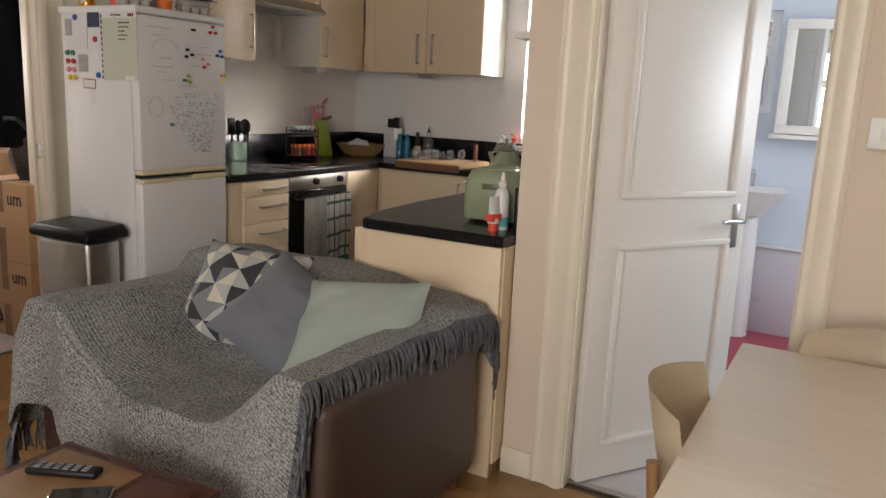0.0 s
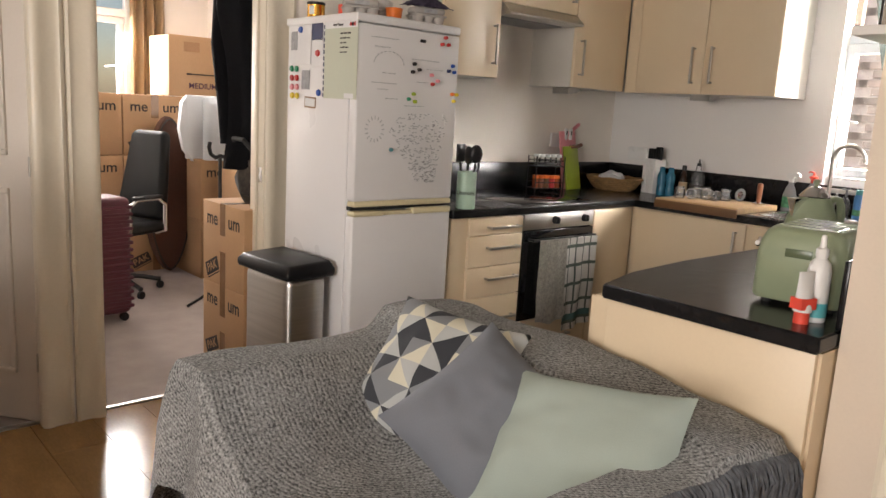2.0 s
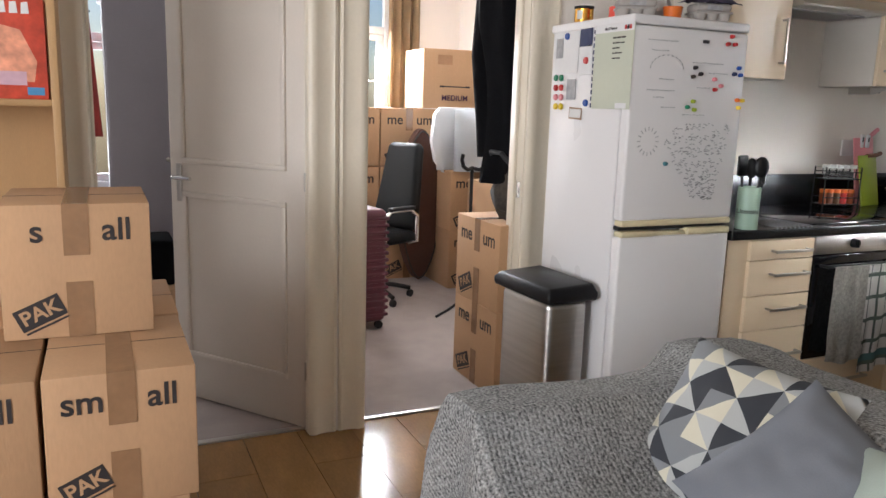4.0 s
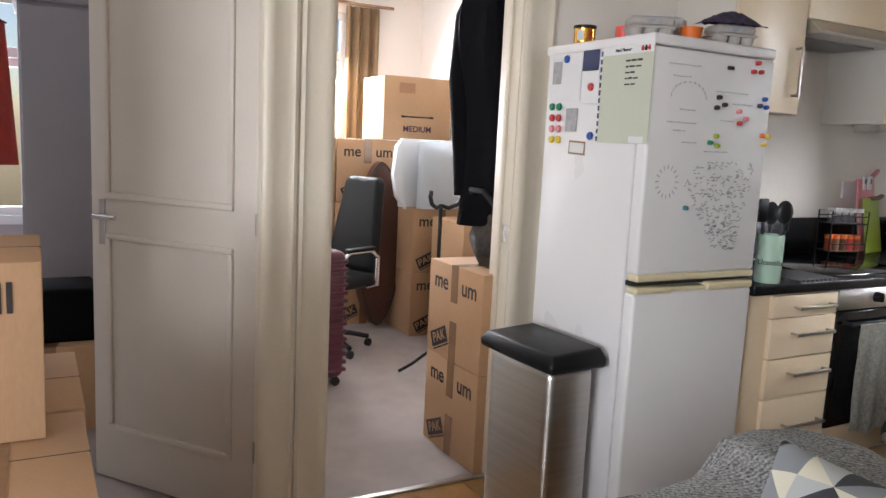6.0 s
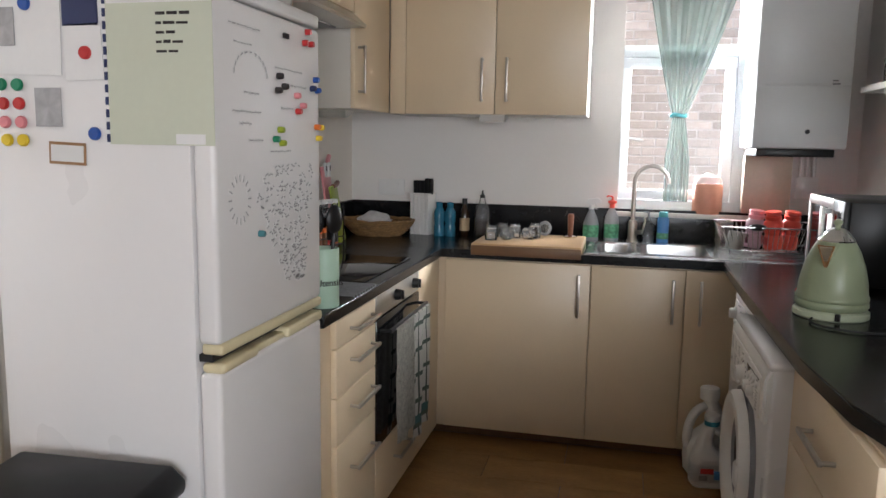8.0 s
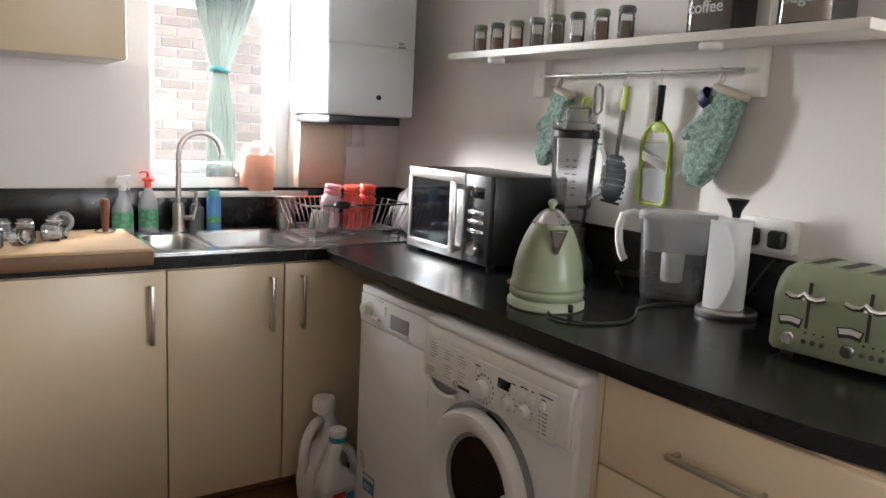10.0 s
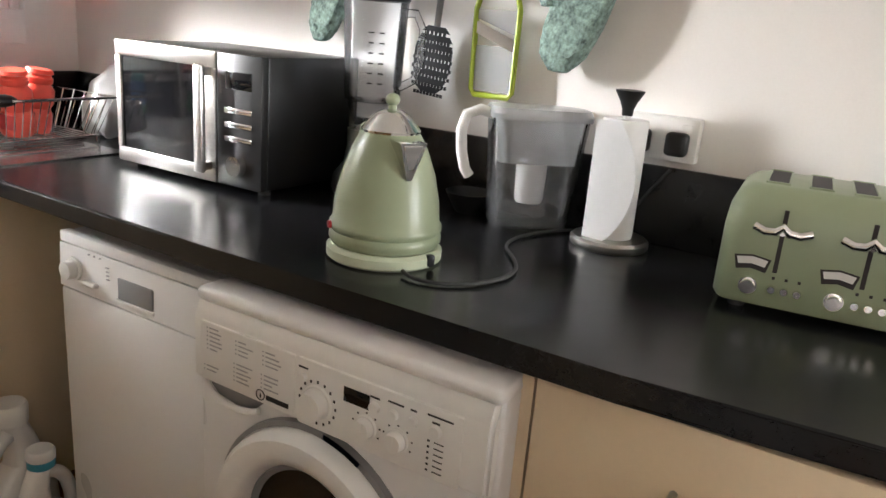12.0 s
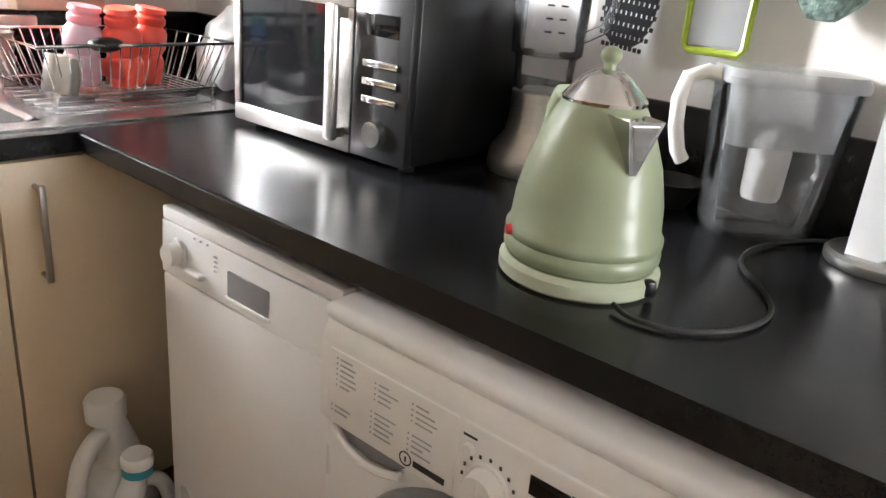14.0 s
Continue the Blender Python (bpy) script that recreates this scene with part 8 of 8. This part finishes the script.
for s in (-1, 1):
    bm = B(); tube(bm, [(s * .24, -.15, .45), (s * .31, -.17, .47), (s * .32, -.16, .66), (s * .32, -.08, .71), (s * .32, .12, .71), (s * .32, .19, .66), (s * .31, .17, .50), (s * .24, .15, .45)], .016, 10)
    part("armrest", bm, M["chrome"], u, "chrome loop armrest")
    bm = B(); box(bm, s * .32 - .028, s * .32 + .028, -.12, .14, .71, .735, .01, 3)
    part("arm_pad", bm, M["black_plastic"], u)
bm = B(); cyl(bm, (0, 0, .12), (0, 0, .45), .03, .025, 16)
part("gas_column", bm, M["black_plastic"], u)
for k in range(5):
    a = 2 * math.pi * k / 5 + .4
    bm = B(); tube(bm, [(.03 * math.cos(a), .03 * math.sin(a), .12), (.18 * math.cos(a), .18 * math.sin(a), .10), (.31 * math.cos(a), .31 * math.sin(a), .07)], .017, 8)
    leg = part("base_spoke", bm, M["black_plastic"], u)
    bm = B(); cyl(bm, (.31 * math.cos(a) - .012, .31 * math.sin(a), .028), (.31 * math.cos(a) + .012, .31 * math.sin(a), .028), .028, seg=16)
    part("caster", bm, M["black_plastic"], leg)
u = thing("suitcase", pose(-4.22, 2.57, .004, 0, 0, 8), "ribbed maroon hard shell suitcase on wheels", "suitcase")
bm = B(); box(bm, -.13, .13, -.21, .21, .05, .74, .04, 4)
part("shell", bm, M["maroon"], u)
for k in range(15):
    bm = B(); box(bm, -.136, .136, -.216, .216, .085 + k * .042, .108 + k * .042, .01, 2)
    part("rib", bm, M["maroon"], u)
for x in (-.09, .09):
    for y in (-.17, .17):
        bm = B(); cyl(bm, (x - .012, y, .025), (x + .012, y, .025), .025, seg=14); cyl(bm, (x, y, .03), (x, y, .06), .014, seg=10)
        part("wheel", bm, M["black_plastic"], u)
bm = B(); box(bm, -.05, .05, .0, .03, .74, .765, .008)
part("top_handle", bm, M["black_plastic"], u)
u = thing("instrument_case", pose(-5.28, 3.46, .004, 0, 0, 90), "upright brown padded instrument case against the boxes", "instrument case")
outl = []
for k in range(28):
    a = 2 * math.pi * k / 28
    outl.append((.15 * math.cos(a) * (1 + .12 * math.cos(2 * a)), .60 + .58 * math.sin(a)))
bm = B(); prism(bm, outl, "y", -.07, .05)
bmesh.ops.bevel(bm, geom=[e for e in bm.edges if abs(e.verts[0].co.y - e.verts[1].co.y) < 1e-5], offset=.02, segments=3, affect='EDGES')
part("case", bm, M["brown_case"], u)
bm = B(); tube(bm, [(x * .95, -.072, .6 + (z - .6) * .97) for x, z in outl], .006, 6, True)
part("piping", bm, M["ink"], u)
# stand with a black yoke
yk = (-4.150, 3.351, 1.000)
u = thing("instrument_stand", pose(yk[0], yk[1], .004), "black instrument stand with a padded yoke", "stand")
zt = yk[2] - .02
bm = B(); cyl(bm, (0, 0, .05), (0, 0, zt), .011, seg=12)
part("pole", bm, M["black_plastic"], u)
for k in range(3):
    a = 2 * math.pi * k / 3
    bm = B(); tube(bm, [(0, 0, .16), (.12 * math.cos(a), .12 * math.sin(a), .06), (.2 * math.cos(a), .2 * math.sin(a), .008)], .009, 8)
    part("leg", bm, M["black_plastic"], u)
for s in (-1, 1):
    bm = B(); tube(bm, [(0, 0, zt), (.02, s * .04, zt - .01), (.05, s * .085, zt + .015), (.06, s * .10, zt + .055), (.05, s * .09, zt + .085)], .012, 10)
    part("yoke_arm", bm, M["black_plastic"], u)
# coats on a hook rail inside the box room
u = thing("hanging_coat", pose(XL - .13, 3.18, 1.0), "long black coat hanging on the wall hooks", "coat")
bm = B()
n, k = 36, 34
rows = []
for j in range(k + 1):
    t = j / k
    z = 1.16 * t
    row = []
    ry = .26 - .10 * max(0, t - .75) * 4 * .25 - .03 * math.sin(t * 6)
    rx = .19 - .07 * max(0, t - .6) - .02 * math.sin(t * 5 + 1) + .02 * (1 - t)
    for i in range(n):
        a = 2 * math.pi * i / n
        f = 1 + .07 * math.sin(a * 7 + 2 * math.sin(t * 3)) + .06 * noise.noise(Vector((math.cos(a) * 2, math.sin(a) * 2, t * 4)))
        row.append(bm.verts.new((-.19 + rx * f * math.cos(a), ry * f * math.sin(a), z)))
    rows.append(row)
for a, b in zip(rows, rows[1:]):
    for i in range(n):
        bm.faces.new((a[i], a[(i + 1) % n], b[(i + 1) % n], b[i]))
bm.faces.new(rows[0][::-1]); bm.faces.new(rows[-1])
part("coat_body", bm, M["black_cloth"], u)
for s in (-1, 1):
    bm = B(); tube(bm, [(-.20, s * .17, 1.05), (-.27, s * .23, .85), (-.30, s * .23, .6), (-.29, s * .2, .30), (-.28, s * .19, .12)], .062, 12)
    part("sleeve", bm, M["black_cloth"], u)
bm = B(); box(bm, XL - .15, XL - .121, 2.97, 3.7, 2.1, 2.17, .004)
u = solid("hook_rail", bm, M["white_paint"], "white wooden hook rail on the box room wall", "hook rail")
for y in (3.1, 3.3, 3.5):
    bm = B(); tube(bm, [(XL - .15, y, 2.13), (XL - .20, y, 2.12), (XL - .22, y, 2.15)], .006, 8)
    part("hook", bm, M["nickel"], u)
bm = B(); bmesh.ops.create_icosphere(bm, subdivisions=4, radius=.2)
for v in bm.verts:
    v.co = Vector((v.co.x * .75, v.co.y * .8, max(-.12, v.co.z * .85))) + Vector(noise.noise_vector(v.co * 9)) * .035
u = solid("camouflage_bag", bm, M["camo"], "dark camouflage rucksack on the boxes", "bag", pose(-3.08, 3.10, .95))
bm = B(); tube(bm, [(-.1, -.1, .12), (-.05, -.16, .2), (.05, -.16, .2), (.09, -.1, .12)], .012, 8)
part("strap", bm, M["rubber"], u)
# box room curtain
u = thing("long_curtain", pose(-6.14, 3.66, .9), "beige curtain beside the box room window", "curtain")
bm = B()
rows = []
for j in range(12):
    z = 1.45 - j * .12
    rows.append([bm.verts.new((.03 * math.sin(i * 1.1), -.15 + i * .014, z)) for i in range(22)])
for a, b in zip(rows, rows[1:]):
    for i in range(21):
        bm.faces.new((a[i], a[i + 1], b[i + 1], b[i]))
bmesh.ops.solidify(bm, geom=bm.faces[:], thickness=.004)
part("cloth", bm, M["curtain_beige"], u)
bm = B(); cyl(bm, (0, -1.3, 1.47), (0, .25, 1.47), .012, seg=12)
part("rod", bm, M["tan_wood"], u)
u = thing("soft_toy_bag", pose(-5.55, 3.99, .89), "white rolled duvet tucked behind the boxes", "duvet")
bm = B(); bmesh.ops.create_icosphere(bm, subdivisions=3, radius=.15)
for v in bm.verts:
    v.co = Vector((v.co.x, v.co.y, v.co.z * 2.2 + .42)) + Vector(noise.noise_vector(v.co * 10)) * .03
part("duvet", bm, M["knit_white"], u)

# ---- bookcase beside the bedroom door ----
u = thing("bookcase", pose(-2.69, .74, 0), "tall pine veneer bookcase beside the bedroom door", "bookcase")
for y0, y1 in ((.335, .355), (1.123, 1.145)):
    bm = B(); box(bm, XL + .005, -2.53, y0, y1, 0, 1.98, .002)
    kpart("side_panel", bm, M["shelf_wood"], u)
bm = B(); box(bm, XL + .003, XL + .012, .355, 1.123, 0, 1.98)
kpart("back_panel", bm, M["shelf_wood"], u)
for z in (.05, .42, .80, 1.318, 1.70, 1.962):
    bm = B(); box(bm, XL + .012, -2.535, .355, 1.123, z, z + .02, .002)
    kpart("shelf_board", bm, M["shelf_wood"], u)
u = thing("board_game_box", pose(-2.60, 1.02, 1.338, 0, 0, 90), "tall red board game box on the bookcase shelf", "game box")
bm = B(); box(bm, -.095, .095, -.06, .04, 0, .29, .002)
part("carton", bm, M["red_game"], u)
bm = B()
for k in range(5):
    prism(bm, [(-.085 + k * .03, .245), (-.063 + k * .03, .247), (-.066 + k * .03, .28), (-.083 + k * .03, .277)], "y", -.0612, -.06)
part("title_shapes", bm, M["label_white"], u)
bm = B(); prism(bm, [(-.075, .06), (.06, .05), (.07, .11), (.03, .20), (-.03, .215), (-.07, .15)], "y", -.0611, -.06)
part("picture_patch", bm, M["peach"], u)
bm = B(); box(bm, .04, .085, -.0613, -.06, .012, .035); 
part("corner_badge", bm, M["sticker_blue"], u)
bm = B(); box(bm, -.05, .04, -.0614, -.06, .04, .08)
part("text_panel", bm, M["pink_clear"], u)

# ---- bedroom ----
u = thing("wardrobe", pose(-4.9, 1.65, .004), "tall lilac grey wardrobe in the bedroom", "wardrobe")
bm = B(); box(bm, -.30, .30, -.36, .36, .06, 1.90, .006)
part("body", bm, M["wardrobe"], u)
bm = B(); box(bm, -.32, .32, -.38, .38, 1.90, 1.95, .012, 3)
part("cornice", bm, M["wardrobe"], u)
bm = B(); box(bm, -.28, .28, -.34, .34, 0, .06)
part("plinth", bm, M["wardrobe"], u)
for y0, y1 in ((-.35, -.005), (.005, .35)):
    bm = B(); box(bm, .30, .318, y0, y1, .08, 1.88, .003)
    dr = part("door", bm, M["wardrobe"], u)
    bm = B(); ball(bm, (.33, y1 - .04 if y0 < 0 else y0 + .04, 1.0), .014, 12, 8)
    part("knob", bm, M["nickel"], dr)
u = thing("red_garment", pose(-5.45, 1.08, 1.95), "dark red garment on a hanger near the window", "garment")
bm = B()
rows = []
for j in range(14):
    t = j / 13
    rows.append([bm.verts.new((.06 * math.sin(2 * math.pi * i / 20) * (1 + .2 * math.sin(i)), (.14 + .05 * t) * math.cos(2 * math.pi * i / 20), -.06 - .8 * t)) for i in range(20)])
for a, b in zip(rows, rows[1:]):
    for i in range(20):
        bm.faces.new((a[i], a[(i + 1) % 20], b[(i + 1) % 20], b[i]))
bm.faces.new(rows[0]); bm.faces.new(rows[-1][::-1])
part("cloth", bm, M["garment_red"], u)
bm = B(); tube(bm, [(0, -.15, -.07), (0, 0, 0), (0, .15, -.07)], .006, 6); tube(bm, [(0, 0, 0), (0, 0, .04), (0, .02, .06), (0, .035, .045)], .003, 6)
part("hanger", bm, M["black_plastic"], u)
bm = B(); cyl(bm, (-5.45, .3, 2.0), (-5.45, 1.40, 2.0), .012, seg=12)
rail = thing("clothes_rail", pose(-5.45, .85, .004), "metal clothes rail near the bedroom window", "clothes rail")
kpart("bar", bm, M["nickel"], rail)
for y in (.3, 1.40):
    bm = B(); cyl(bm, (-5.45, y, .004), (-5.45, y, 2.0), .012, seg=12)
    kpart("post", bm, M["nickel"], rail)
bm = B(); box(bm, -.16, .16, -.13, .13, 0, .24, .02, 3)
u = solid("dark_bag", bm, M["black_cloth"], "dark bag standing on the bedroom boxes", "bag", pose(-4.2, 1.45, .384))
carton(pose(-4.2, 1.42, .004, 0, 0, 80), .45, .45, .38, "taped cardboard box behind the bedroom door", None, logo=False)

# ---- bathroom ----
u = thing("mirror_cabinet", pose(.52, 5.50, 1.24), "white framed bathroom mirror cabinet", "cabinet")
bm = B(); box(bm, -.27, .27, -.02, .10, 0, .64, .004)
part("cabinet", bm, M["white_plastic"], u)
bm = B()
box(bm, -.275, .275, -.04, -.02, .0, .05, .003); box(bm, -.275, .275, -.04, -.02, .59, .645, .003); box(bm, -.275, -.215, -.04, -.021, .05, .59, .002); box(bm, .215, .275, -.04, -.021, .05, .59, .002)
part("door_frame", bm, M["white_paint"], u)
bm = B(); box(bm, -.215, .215, -.030, -.024, .05, .59)
part("mirror", bm, M["mirror"], u)
bm = B(); box(bm, -.30, .30, -.06, .10, -.03, -.004, .004)
part("ledge", bm, M["white_paint"], u)
u = thing("wash_basin", pose(.16, 5.38, .045), "white pedestal wash basin with a chrome tap", "basin")
bm = loft(B(), [rr(0, 0, .10, .10, .05, .72), rr(0, 0, .20, .18, .08, .84), rr(0, 0, .22, .20, .08, .87), rr(0, 0, .19, .17, .07, .87), rr(0, 0, .12, .10, .05, .78)], True, True)
part("bowl", bm, M["white_plastic"], u)
bm = B(); cyl(bm, (0, .03, -.045), (0, .03, .74), .085, .07, 20)
part("pedestal", bm, M["white_plastic"], u)
bm = B(); tube(bm, [(0, .15, .87), (0, .15, .95), (0, .10, .97), (0, .05, .95)], .011, 10)
part("tap", bm, M["chrome"], u)
u = thing("bathtub", pose(.95, 5.35, 0), "lilac white panel in the bathroom", "bath")
bm = B(); box(bm, -.93, .90, .18, .24, .002, .55, .006)
part("panel", bm, M["tub"], u)
bm = B(); box(bm, -.93, .90, .16, .245, .55, .565, .005)
part("rim", bm, M["white_plastic"], u)
bm = B(); box(bm, -.30, .55, -.40, .44, 0, .014, .007, 3)
for v in bm.verts:
    v.co.z += .002 * noise.noise(v.co * 14)
solid("bath_mat", bm, M["pinkmat"], "pink red bath mat on the bathroom floor", "bath mat", pose(.42, 5.12, .002))

# light switch beside the bathroom door
u = thing("light_switch", pose(.775, YS - .001, 1.315), "white surface light switch beside the door frame", "light switch", kind="structure")
bm = B(); box(bm, -.043, .043, -.028, 0, -.043, .043, .004, 2)
part("plate", bm, M["white_plastic"], u)
bm = B(); box(bm, -.012, .012, -.034, -.027, -.016, .016, .003)
part("rocker", bm, M["white_plastic"], u)

# ---- floor planks and bricks ----
PW, PL = .22, .66
pm = {}


def plank_mesh(w, l):
    key = (round(w, 3), round(l, 3))
    if key not in pm:
        bm = B(); box(bm, .0008, l - .0008, .0008, w - .0008, -.0055, 0)
        for v in bm.verts:
            if v.co.z > -.001:
                v.co.x += .0006 if v.co.x < l / 2 else -.0006
                v.co.y += .0006 if v.co.y < w / 2 else -.0006
        pm[key] = mesh_from(bm, "floor_tile", M["floor"], False)
    return pm[key]


y = -1.80
r = 0
while y < 4.99:
    x = XL - .06 - (PL * .5 if r % 2 else 0)
    xmax = 3.0 if y + PW <= YS + .07 else XR
    while x < xmax:
        x0, x1 = max(x, XL - .06), min(x + PL, xmax)
        y1 = y + PW
        if x1 - x0 > .02:
            ob = new("floor_tile", plank_mesh(PW, x1 - x0))
            ob.parent = floor
            ob.location = (x0, y, 0)
        x += PL
    y += PW
    r += 1
bm = B(); box(bm, 0, .212, -.012, 0, 0, .061, .003, 1)
brick_me = mesh_from(bm, "brick", M["brick"], False)
for r in range(27):
    for c in range(11):
        ob = new("brick", brick_me)
        ob.parent = yard
        ob.location = (-2.35 + c * .225 + (.1125 if r % 2 else 0), 8.4, .85 + r * .075)
bm = B()
for r in range(66):
    for c in range(30):
        x, z = -4.4 + c * .225 + (.1125 if r % 2 else 0), .02 + r * .075
        if x + .1 < -2.35 or x > .20 or z < .80 or z > 2.86:
            bm.faces.new([bm.verts.new(p) for p in ((x, 8.388, z), (x + .215, 8.388, z), (x + .215, 8.388, z + .065), (x, 8.388, z + .065))])
rest = part("brick_rest", bm, M["brick"], yard, smooth=False)
rest["kind"] = "stuff"
